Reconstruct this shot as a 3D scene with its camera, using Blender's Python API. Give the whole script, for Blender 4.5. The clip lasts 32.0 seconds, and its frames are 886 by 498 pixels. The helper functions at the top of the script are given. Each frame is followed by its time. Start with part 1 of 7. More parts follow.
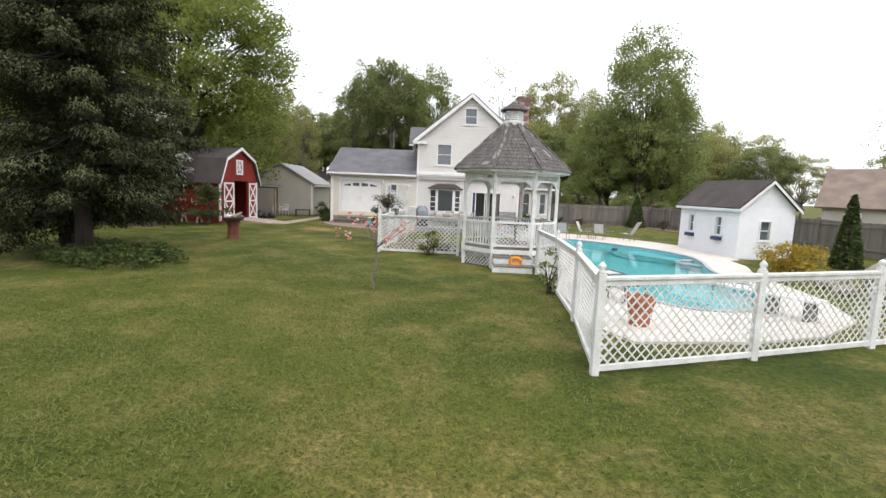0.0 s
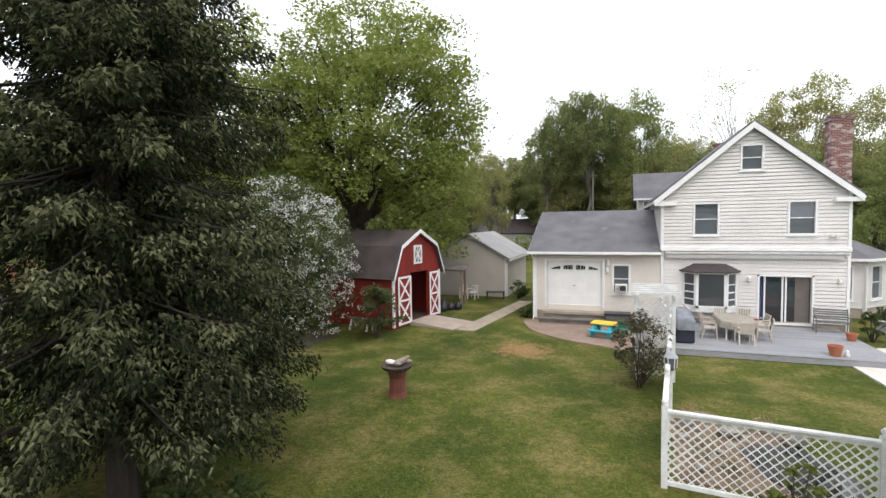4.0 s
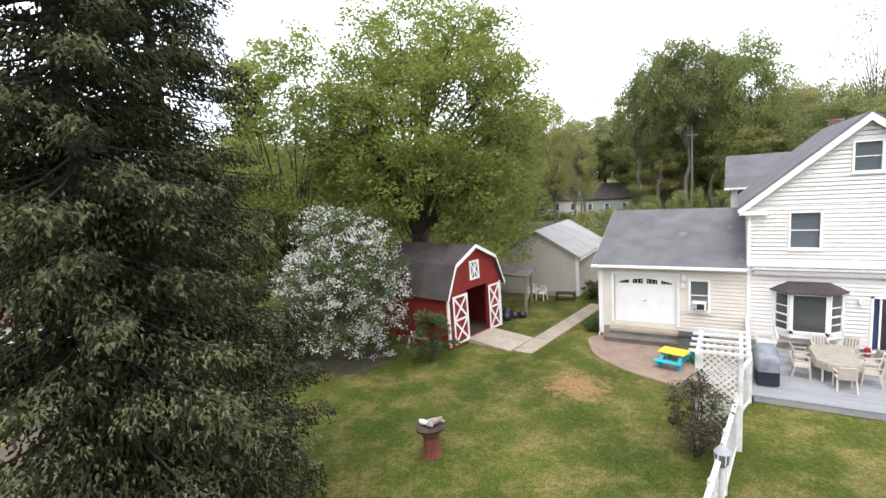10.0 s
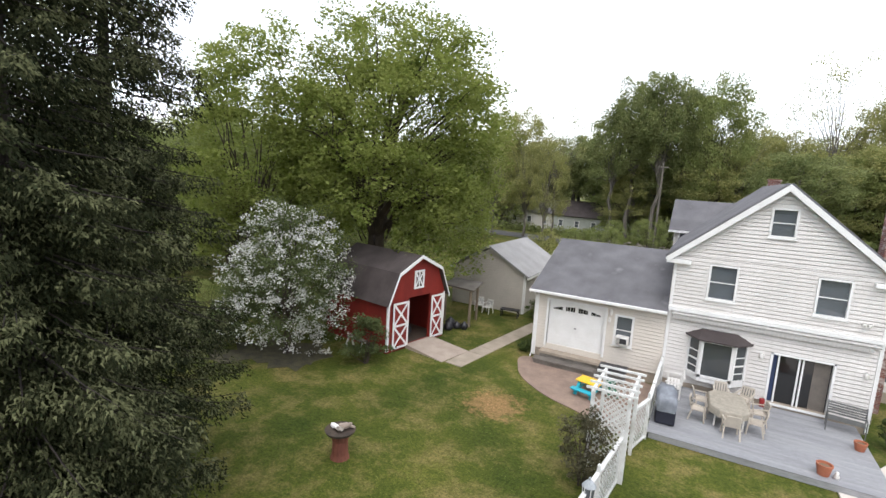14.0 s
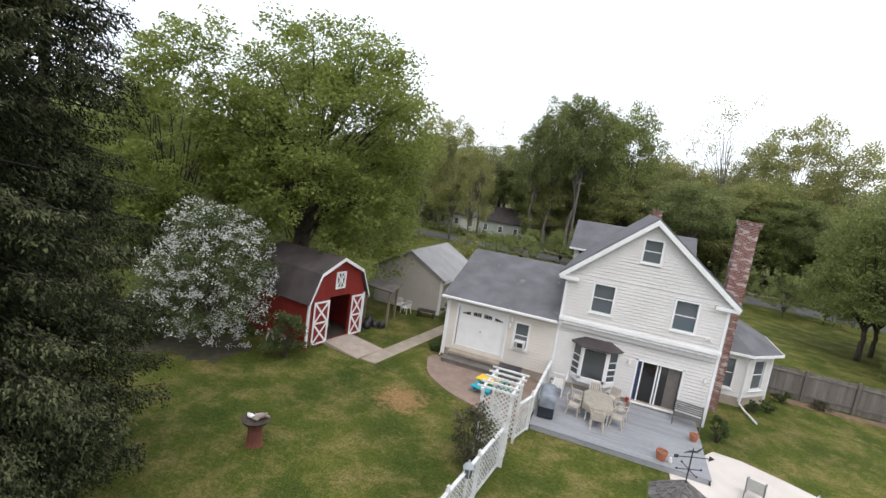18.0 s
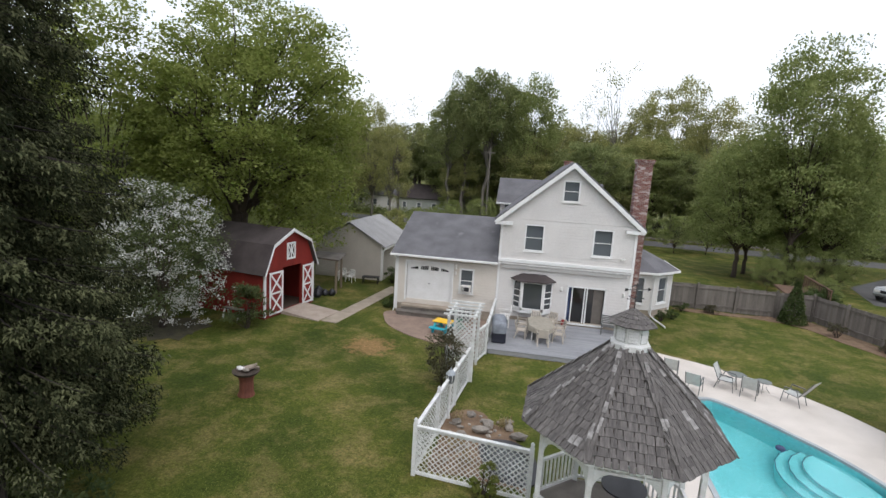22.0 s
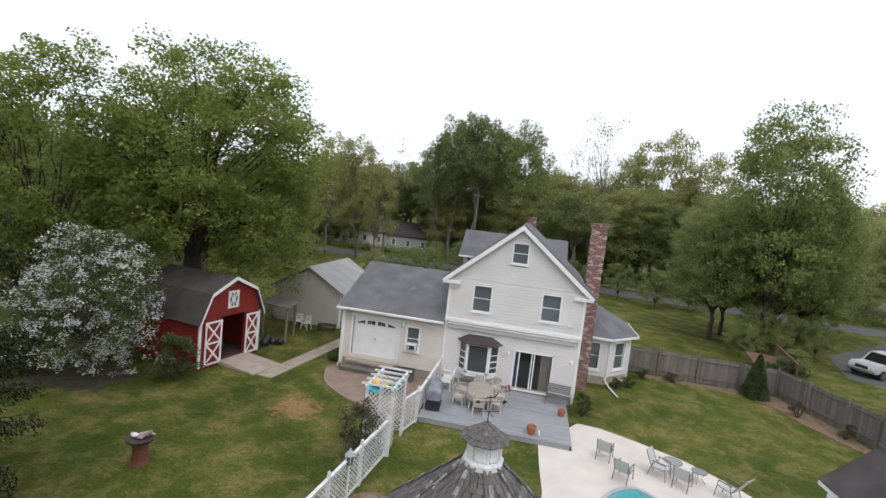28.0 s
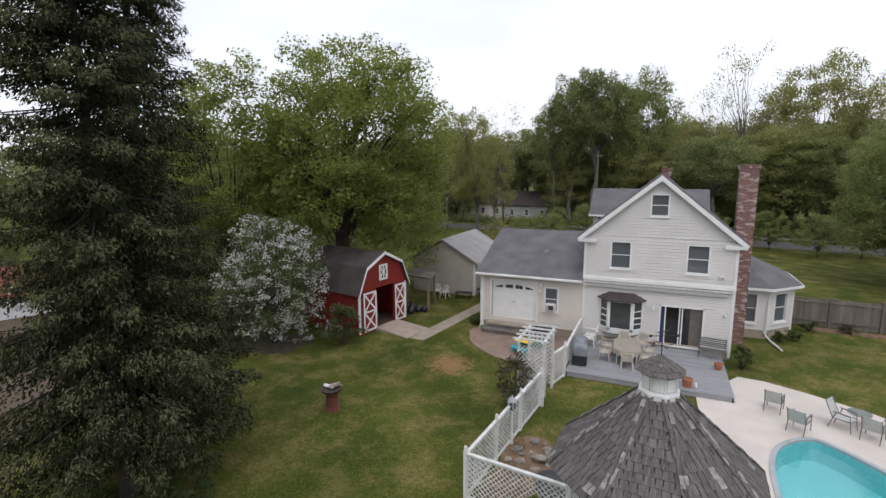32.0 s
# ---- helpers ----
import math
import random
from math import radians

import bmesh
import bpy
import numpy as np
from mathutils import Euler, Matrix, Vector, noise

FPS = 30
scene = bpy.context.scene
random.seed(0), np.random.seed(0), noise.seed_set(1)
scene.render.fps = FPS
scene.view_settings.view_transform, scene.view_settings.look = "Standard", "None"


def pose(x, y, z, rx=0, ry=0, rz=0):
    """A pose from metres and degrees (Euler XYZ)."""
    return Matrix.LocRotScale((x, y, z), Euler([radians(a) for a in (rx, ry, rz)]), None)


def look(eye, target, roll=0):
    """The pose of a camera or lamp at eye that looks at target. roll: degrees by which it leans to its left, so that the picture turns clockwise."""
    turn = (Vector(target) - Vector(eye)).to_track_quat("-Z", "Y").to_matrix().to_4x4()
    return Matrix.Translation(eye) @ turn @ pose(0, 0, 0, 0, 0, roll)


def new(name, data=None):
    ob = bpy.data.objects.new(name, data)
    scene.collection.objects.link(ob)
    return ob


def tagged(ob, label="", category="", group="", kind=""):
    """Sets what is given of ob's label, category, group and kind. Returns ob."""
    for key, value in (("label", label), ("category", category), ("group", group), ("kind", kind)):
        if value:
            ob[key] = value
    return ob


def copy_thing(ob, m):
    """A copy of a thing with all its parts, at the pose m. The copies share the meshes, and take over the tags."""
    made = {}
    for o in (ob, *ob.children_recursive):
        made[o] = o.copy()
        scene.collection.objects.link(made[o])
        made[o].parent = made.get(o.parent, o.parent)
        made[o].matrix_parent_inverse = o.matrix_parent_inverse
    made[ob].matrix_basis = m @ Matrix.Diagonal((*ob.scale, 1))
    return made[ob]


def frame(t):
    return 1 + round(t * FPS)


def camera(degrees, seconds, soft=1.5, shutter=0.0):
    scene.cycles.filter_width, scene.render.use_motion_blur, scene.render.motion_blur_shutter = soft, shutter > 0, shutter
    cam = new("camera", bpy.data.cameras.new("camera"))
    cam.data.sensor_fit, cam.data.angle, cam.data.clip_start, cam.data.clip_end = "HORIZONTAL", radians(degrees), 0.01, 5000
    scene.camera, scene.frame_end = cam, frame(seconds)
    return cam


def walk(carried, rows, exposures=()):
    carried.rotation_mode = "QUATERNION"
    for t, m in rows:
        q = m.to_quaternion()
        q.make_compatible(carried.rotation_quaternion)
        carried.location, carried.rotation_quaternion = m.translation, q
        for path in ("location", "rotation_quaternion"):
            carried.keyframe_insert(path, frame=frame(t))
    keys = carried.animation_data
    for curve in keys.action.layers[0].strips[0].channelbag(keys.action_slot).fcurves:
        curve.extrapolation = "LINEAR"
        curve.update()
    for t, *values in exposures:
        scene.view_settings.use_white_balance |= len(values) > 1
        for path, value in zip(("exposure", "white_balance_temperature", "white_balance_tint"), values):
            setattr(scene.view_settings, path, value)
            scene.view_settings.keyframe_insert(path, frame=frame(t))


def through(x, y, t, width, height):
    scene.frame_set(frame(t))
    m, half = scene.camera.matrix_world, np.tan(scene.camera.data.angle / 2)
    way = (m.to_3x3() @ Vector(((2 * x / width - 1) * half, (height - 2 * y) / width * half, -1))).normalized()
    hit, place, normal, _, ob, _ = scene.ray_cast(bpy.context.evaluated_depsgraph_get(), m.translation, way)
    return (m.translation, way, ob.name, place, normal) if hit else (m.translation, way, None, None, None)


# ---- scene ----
cam = camera(85.00, 32.0)

PATH = [
    (0, (7.537, -34.650, 2.524), (7.861, -24.729, 1.314), 2.36),
    (0.5, (7.942, -33.820, 2.790), (7.896, -23.924, 1.351), 5.43),
    (1, (7.858, -33.628, 3.260), (7.748, -23.772, 1.571), 8.44),
    (1.5, (7.992, -32.559, 3.873), (7.484, -22.835, 1.596), 6.81),
    (2, (7.343, -31.800, 4.201), (6.515, -22.145, 1.735), 8.26),
    (2.5, (6.651, -30.398, 4.272), (5.024, -20.770, 2.114), 4.57),
    (3, (6.005, -28.893, 4.770), (3.464, -19.476, 2.564), 0.37),
    (3.5, (5.417, -27.014, 4.865), (2.289, -17.638, 3.345), -3.14),
    (4, (4.831, -25.193, 4.981), (1.398, -15.816, 4.438), -0.92),
    (4.5, (4.723, -23.668, 5.202), (0.787, -14.479, 4.924), -0.88),
    (6.5, (5.571, -22.041, 6.680), (1.086, -13.116, 6.190), 4.05),
    (7, (5.788, -22.315, 6.767), (1.295, -13.394, 6.297), 5.18),
    (7.5, (5.914, -22.930, 7.120), (1.447, -14.035, 6.155), 3.06),
    (8, (5.881, -23.597, 7.293), (1.500, -14.782, 5.530), 0.03),
    (8.5, (5.977, -23.959, 7.456), (1.563, -15.258, 5.260), 2.18),
    (9, (5.993, -24.035, 7.554), (1.452, -15.322, 5.693), 1.14),
    (9.5, (6.158, -23.813, 7.644), (1.230, -15.222, 6.265), -2.26),
    (10, (6.216, -23.450, 7.745), (1.038, -15.005, 6.372), -4.05),
    (10.5, (6.467, -23.061, 7.675), (1.309, -14.573, 6.515), -0.32),
    (11, (6.930, -22.760, 7.504), (1.722, -14.263, 6.673), 1.98),
    (11.5, (7.397, -22.598, 7.607), (2.319, -14.028, 6.736), 6.03),
    (12, (7.522, -22.746, 7.799), (2.679, -14.107, 6.421), 4.55),
    (12.5, (7.692, -22.895, 7.982), (2.981, -14.232, 6.319), 6.54),
    (13, (7.613, -23.112, 8.108), (2.994, -14.380, 6.558), 5.18),
    (13.5, (7.765, -23.248, 8.397), (3.019, -14.587, 6.830), 4.59),
    (15.5, (7.612, -23.597, 8.814), (3.212, -14.699, 7.601), -0.21),
    (16, (7.827, -23.775, 8.844), (3.646, -14.786, 7.536), 1.58),
    (16.5, (8.293, -23.861, 9.136), (4.224, -14.817, 7.852), 3.63),
    (17, (8.673, -24.078, 9.315), (4.627, -15.018, 8.067), 3.72),
    (17.5, (8.972, -24.306, 9.511), (4.989, -15.232, 8.173), 6.63),
    (18, (8.932, -24.844, 9.603), (5.497, -15.567, 8.144), 8.31),
    (18.5, (8.605, -25.383, 9.608), (5.764, -15.954, 7.871), 11.46),
    (19, (8.220, -25.868, 9.474), (5.640, -16.383, 7.633), 5.49),
    (19.5, (8.046, -26.255, 8.983), (5.157, -16.783, 7.591), 0.95),
    (20, (7.863, -26.625, 8.718), (5.068, -17.115, 7.396), -0.47),
    (20.5, (7.778, -26.981, 8.590), (5.313, -17.425, 6.976), 0.82),
    (21, (7.734, -27.367, 8.524), (5.750, -17.774, 6.514), -0.09),
    (21.5, (7.884, -27.501, 8.387), (5.993, -17.852, 6.563), -0.33),
    (22, (8.142, -27.436, 8.247), (6.435, -17.711, 6.664), 3.55),
    (22.5, (8.412, -27.390, 8.324), (6.955, -17.645, 6.616), 6.33),
    (23, (8.604, -27.399, 8.508), (7.172, -17.620, 6.983), 6.04),
    (23.5, (8.578, -27.338, 8.602), (7.203, -17.519, 7.306), 6.76),
    (24, (8.360, -27.499, 8.582), (7.065, -17.633, 7.595), 7.29),
    (24.5, (8.044, -27.854, 8.624), (6.616, -18.035, 7.385), 2.14),
    (26.5, (9.069, -27.652, 8.696), (7.421, -18.010, 6.617), 0.45),
    (27, (10.130, -27.041, 9.168), (8.356, -17.351, 7.448), 3.84),
    (27.5, (10.727, -26.487, 9.520), (8.963, -16.724, 8.270), 6.26),
    (28, (10.892, -26.181, 9.732), (9.040, -16.398, 8.814), 6.24),
    (28.5, (10.886, -26.292, 9.774), (8.996, -16.494, 9.115), 4.92),
    (29, (10.913, -26.269, 10.284), (9.060, -16.540, 8.904), 3.51),
    (29.5, (11.059, -26.486, 10.385), (9.106, -16.812, 8.772), 3.54),
    (30, (10.960, -26.594, 10.274), (8.657, -17.003, 8.626), 6.19),
    (30.5, (10.779, -26.943, 10.058), (8.286, -17.376, 8.558), 5.60),
    (31, (10.529, -27.103, 9.686), (7.572, -17.655, 8.272), 3.37),
    (31.5, (10.478, -27.394, 9.514), (7.010, -18.138, 8.000), -0.54),
    (32, (10.221, -27.345, 9.329), (6.173, -18.339, 7.745), -0.24),
]
walk(cam, [(t, look(eye, target, roll)) for t, eye, target, roll in PATH], [(0, 0.08, 6450, 12), (3, -0.08, 6450, 12), (4, 0.1, 6400, 12), (7, 0.2, 6300, 12), (9, 0.4, 6300, 12), (11, 0.6, 6300, 12), (13, 0.12, 6300, 12), (17, 0.15, 6250, 12), (19, -0.4, 6200, 12), (21, -0.36, 6200, 12), (24, -0.35, 6200, 12), (27, -0.2, 6200, 12), (28, -0.36, 6200, 12), (30, -0.6, 6230, 13), (32, -0.6, 6250, 14)])

# ---- world, light ----
world = bpy.data.worlds.new("overcast_sky")
scene.world = world
world.use_nodes = True
wn, wl = world.node_tree.nodes, world.node_tree.links
wn.clear()
sky = wn.new("ShaderNodeTexSky")
sky.sky_type, sky.sun_disc = "NISHITA", False
sky.sun_elevation, sky.sun_rotation = radians(52), radians(150)
sky.dust_density = 3.0
bg_sky = wn.new("ShaderNodeBackground")
bg_sky.inputs["Strength"].default_value = 0.05
cloud_at = wn.new("ShaderNodeTexCoord")
cloud = wn.new("ShaderNodeTexNoise")
cloud.inputs["Scale"].default_value, cloud.inputs["Detail"].default_value = 2.2, 5.0
cloud_map = wn.new("ShaderNodeMapping")
cloud_map.inputs["Scale"].default_value = (1.0, 1.0, 3.0)
cloud_ramp = wn.new("ShaderNodeValToRGB")
cloud_ramp.color_ramp.elements[0].position, cloud_ramp.color_ramp.elements[0].color = 0.32, (0.86, 0.885, 0.93, 1)
cloud_ramp.color_ramp.elements[1].position, cloud_ramp.color_ramp.elements[1].color = 0.62, (1.0, 1.0, 1.0, 1)
bg_cloud = wn.new("ShaderNodeBackground")
bg_cloud.inputs["Strength"].default_value = 1.5
both = wn.new("ShaderNodeAddShader")
w_out = wn.new("ShaderNodeOutputWorld")
wl.new(sky.outputs["Color"], bg_sky.inputs["Color"])
wl.new(cloud_at.outputs["Generated"], cloud_map.inputs["Vector"])
wl.new(cloud_map.outputs["Vector"], cloud.inputs["Vector"])
wl.new(cloud.outputs["Fac"], cloud_ramp.inputs["Fac"])
wl.new(cloud_ramp.outputs["Color"], bg_cloud.inputs["Color"])
wl.new(bg_sky.outputs["Background"], both.inputs[0])
wl.new(bg_cloud.outputs["Background"], both.inputs[1])
wl.new(both.outputs["Shader"], w_out.inputs["Surface"])

sun_data = bpy.data.lights.new("sun", "SUN")
sun_data.energy, sun_data.angle, sun_data.color = 1.2, radians(35), (1.0, 0.97, 0.92)
sun_ob = new("sun", sun_data)
sun_ob.matrix_world = look((20, -40, 60), (8, -10, 0))


# ---- materials ----
def surface(name, a, b=None, scale=3.0, rough=0.7, bump=0.1, fine=40.0, metal=0.0, c=None, stretch=(1, 1, 1), per_object=0.0, per_island=0.0, spec=0.4):
    """Two colours mixed by a broad noise, fine grain on top, bump from the grain."""
    m = bpy.data.materials.new(name)
    m.use_nodes = True
    n, l = m.node_tree.nodes, m.node_tree.links
    p = n["Principled BSDF"]
    p.inputs["Roughness"].default_value, p.inputs["Metallic"].default_value = rough, metal
    p.inputs["Specular IOR Level"].default_value = spec
    b = b or tuple(v * 0.75 for v in a)
    at, mp = n.new("ShaderNodeTexCoord"), n.new("ShaderNodeMapping")
    mp.inputs["Scale"].default_value = stretch
    if per_object:
        own, shift = n.new("ShaderNodeObjectInfo"), n.new("ShaderNodeVectorMath")
        shift.operation = "MULTIPLY_ADD"
        shift.inputs[0].default_value = (1, 1, 1)
        l.new(own.outputs["Random"], shift.inputs[0])
        shift.inputs[1].default_value = (37.0, 23.0, 11.0)
        l.new(at.outputs["Object"], shift.inputs[2])
        l.new(shift.outputs["Vector"], mp.inputs["Vector"])
    else:
        l.new(at.outputs["Object"], mp.inputs["Vector"])
    n1, n2 = n.new("ShaderNodeTexNoise"), n.new("ShaderNodeTexNoise")
    n1.inputs["Scale"].default_value, n1.inputs["Detail"].default_value = scale, 6.0
    n2.inputs["Scale"].default_value, n2.inputs["Detail"].default_value = fine, 4.0
    for t in (n1, n2):
        l.new(mp.outputs["Vector"], t.inputs["Vector"])
    ramp = n.new("ShaderNodeValToRGB")
    e = ramp.color_ramp.elements
    e[0].position, e[0].color = 0.35, (*a, 1)
    e[1].position, e[1].color = 0.66, (*b, 1)
    if c:
        mid = e.new(0.75)
        mid.color = (*c, 1)
    l.new(n1.outputs["Fac"], ramp.inputs["Fac"])
    grain = n.new("ShaderNodeMixRGB")
    grain.blend_type = "MULTIPLY"
    grain.inputs["Fac"].default_value = 0.55
    g2 = n.new("ShaderNodeMapRange")
    g2.inputs["From Min"].default_value, g2.inputs["From Max"].default_value = 0.3, 0.7
    g2.inputs["To Min"].default_value, g2.inputs["To Max"].default_value = 0.7, 1.15
    l.new(n2.outputs["Fac"], g2.inputs["Value"])
    l.new(ramp.outputs["Color"], grain.inputs["Color1"])
    l.new(g2.outputs["Result"], grain.inputs["Color2"])
    last = grain.outputs["Color"]
    if per_object or per_island:
        hsv = n.new("ShaderNodeHueSaturation")
        mr = n.new("ShaderNodeMapRange")
        k = per_object or per_island
        mr.inputs["To Min"].default_value, mr.inputs["To Max"].default_value = 1 - k, 1 + k
        src = n.new("ShaderNodeObjectInfo").outputs["Random"] if per_object else n.new("ShaderNodeNewGeometry").outputs["Random Per Island"]
        l.new(src, mr.inputs["Value"])
        l.new(mr.outputs["Result"], hsv.inputs["Value"])
        l.new(last, hsv.inputs["Color"])
        last = hsv.outputs["Color"]
    l.new(last, p.inputs["Base Color"])
    if bump:
        bp = n.new("ShaderNodeBump")
        bp.inputs["Strength"].default_value, bp.inputs["Distance"].default_value = bump, 0.02
        l.new(n2.outputs["Fac"], bp.inputs["Height"])
        l.new(bp.outputs["Normal"], p.inputs["Normal"])
    return m


def leafy(name, a, b, through=0.35, rough=0.6, spec=0.25):
    """Foliage: two greens from leaf to leaf and over the crown, part of the light passing through."""
    m = bpy.data.materials.new(name)
    m.use_nodes = True
    n, l = m.node_tree.nodes, m.node_tree.links
    p, out = n["Principled BSDF"], n["Material Output"]
    p.inputs["Roughness"].default_value, p.inputs["Specular IOR Level"].default_value = rough, spec
    at = n.new("ShaderNodeTexCoord")
    n1 = n.new("ShaderNodeTexNoise")
    n1.inputs["Scale"].default_value, n1.inputs["Detail"].default_value = 0.5, 3.0
    l.new(at.outputs["Object"], n1.inputs["Vector"])
    isl = n.new("ShaderNodeNewGeometry")
    add = n.new("ShaderNodeMath")
    add.operation = "MULTIPLY_ADD"
    add.inputs[1].default_value, add.inputs[2].default_value = 0.5, 0.0
    l.new(isl.outputs["Random Per Island"], add.inputs[0])
    l.new(n1.outputs["Fac"], add.inputs[2])
    ramp = n.new("ShaderNodeValToRGB")
    e = ramp.color_ramp.elements
    e[0].position, e[0].color = 0.45, (*a, 1)
    e[1].position, e[1].color = 1.0, (*b, 1)
    l.new(add.outputs[0], ramp.inputs["Fac"])
    l.new(ramp.outputs["Color"], p.inputs["Base Color"])
    tr, mix = n.new("ShaderNodeBsdfTranslucent"), n.new("ShaderNodeMixShader")
    mix.inputs["Fac"].default_value = through
    l.new(ramp.outputs["Color"], tr.inputs["Color"])
    l.new(p.outputs["BSDF"], mix.inputs[1])
    l.new(tr.outputs["BSDF"], mix.inputs[2])
    l.new(mix.outputs["Shader"], out.inputs["Surface"])
    return m


def plain(name, col, rough=0.5, metal=0.0, transmission=0.0, ior=1.45, spec=0.5):
    m = bpy.data.materials.new(name)
    m.use_nodes = True
    p = m.node_tree.nodes["Principled BSDF"]
    p.inputs["Base Color"].default_value = (*col, 1)
    p.inputs["Roughness"].default_value, p.inputs["Metallic"].default_value = rough, metal
    p.inputs["Transmission Weight"].default_value, p.inputs["IOR"].default_value = transmission, ior
    p.inputs["Specular IOR Level"].default_value = spec
    return m


def lawn_material():
    m = bpy.data.materials.new("lawn")
    m.use_nodes = True
    n, l = m.node_tree.nodes, m.node_tree.links
    p = n["Principled BSDF"]
    p.inputs["Roughness"].default_value, p.inputs["Specular IOR Level"].default_value = 0.9, 0.15
    at = n.new("ShaderNodeTexCoord")

    def noise_at(scale, detail=5.0, rough=0.55):
        t = n.new("ShaderNodeTexNoise")
        t.inputs["Scale"].default_value, t.inputs["Detail"].default_value, t.inputs["Roughness"].default_value = scale, detail, rough
        l.new(at.outputs["Object"], t.inputs["Vector"])
        return t.outputs["Fac"]

    def ramp_of(fac, stops):
        r = n.new("ShaderNodeValToRGB")
        e = r.color_ramp.elements
        while len(e) < len(stops):
            e.new(0.5)
        for el, (pos, col) in zip(e, stops):
            el.position, el.color = pos, (*col, 1)
        l.new(fac, r.inputs["Fac"])
        return r.outputs["Color"]

    green = ramp_of(noise_at(0.35, 8.0, 0.65), [(0.32, (0.050, 0.075, 0.013)), (0.5, (0.090, 0.110, 0.021)), (0.70, (0.152, 0.144, 0.044))])
    patch = ramp_of(noise_at(0.7, 9.0, 0.72), [(0.48, (0, 0, 0)), (0.66, (0.78, 0.78, 0.78))])
    mix = n.new("ShaderNodeMixRGB")
    mix.inputs["Color2"].default_value = (0.235, 0.190, 0.088, 1)
    l.new(patch, mix.inputs["Fac"])
    l.new(green, mix.inputs["Color1"])
    # one patch of bare soil worn through the turf between stump and patio
    away = n.new("ShaderNodeVectorMath")
    away.operation = "DISTANCE"
    away.inputs[1].default_value = (1.3, -6.75, 0.0)
    l.new(at.outputs["Object"], away.inputs[0])
    near = n.new("ShaderNodeMapRange")
    near.inputs["From Min"].default_value, near.inputs["From Max"].default_value = 0.2, 2.3
    near.inputs["To Min"].default_value, near.inputs["To Max"].default_value = 0.40, -0.10
    l.new(away.outputs["Value"], near.inputs["Value"])
    worn = n.new("ShaderNodeMath")
    worn.operation = "ADD"
    l.new(noise_at(2.4, 9.0, 0.72), worn.inputs[0])
    l.new(near.outputs["Result"], worn.inputs[1])
    soil = ramp_of(worn.outputs[0], [(0.62, (0, 0, 0)), (0.80, (0.95, 0.95, 0.95))])
    bare = n.new("ShaderNodeMixRGB")
    bare.inputs["Color2"].default_value = (0.29, 0.185, 0.095, 1)
    l.new(soil, bare.inputs["Fac"])
    l.new(mix.outputs["Color"], bare.inputs["Color1"])
    mix = bare
    blades = ramp_of(noise_at(38.0, 6.0, 0.7), [(0.30, (0.50, 0.51, 0.48)), (0.68, (1.36, 1.34, 1.28))])
    mul = n.new("ShaderNodeMixRGB")
    mul.blend_type = "MULTIPLY"
    mul.inputs["Fac"].default_value = 0.85
    tufts = ramp_of(noise_at(6.5, 4.0, 0.6), [(0.36, (0.66, 0.72, 0.62)), (0.62, (1.16, 1.12, 1.10))])
    mul2 = n.new("ShaderNodeMixRGB")
    mul2.blend_type = "MULTIPLY"
    mul2.inputs["Fac"].default_value = 0.85
    l.new(mix.outputs["Color"], mul2.inputs["Color1"])
    l.new(tufts, mul2.inputs["Color2"])
    broad = ramp_of(noise_at(0.16, 5.0, 0.6), [(0.35, (0.74, 0.78, 0.72)), (0.62, (1.10, 1.06, 1.06))])
    mul3 = n.new("ShaderNodeMixRGB")
    mul3.blend_type = "MULTIPLY"
    mul3.inputs["Fac"].default_value = 1.0
    l.new(mul2.outputs["Color"], mul3.inputs["Color1"])
    l.new(broad, mul3.inputs["Color2"])
    clump = ramp_of(noise_at(15.0, 3.0, 0.6), [(0.34, (0.58, 0.62, 0.52)), (0.64, (1.28, 1.24, 1.20))])
    mul4 = n.new("ShaderNodeMixRGB")
    mul4.blend_type = "MULTIPLY"
    mul4.inputs["Fac"].default_value = 0.9
    l.new(mul3.outputs["Color"], mul4.inputs["Color1"])
    l.new(clump, mul4.inputs["Color2"])
    l.new(mul4.outputs["Color"], mul.inputs["Color1"])
    l.new(blades, mul.inputs["Color2"])
    l.new(mul.outputs["Color"], p.inputs["Base Color"])
    bp = n.new("ShaderNodeBump")
    bp.inputs["Strength"].default_value, bp.inputs["Distance"].default_value = 0.6, 0.05
    l.new(noise_at(26.0, 6.0, 0.7), bp.inputs["Height"])
    l.new(bp.outputs["Normal"], p.inputs["Normal"])
    return m


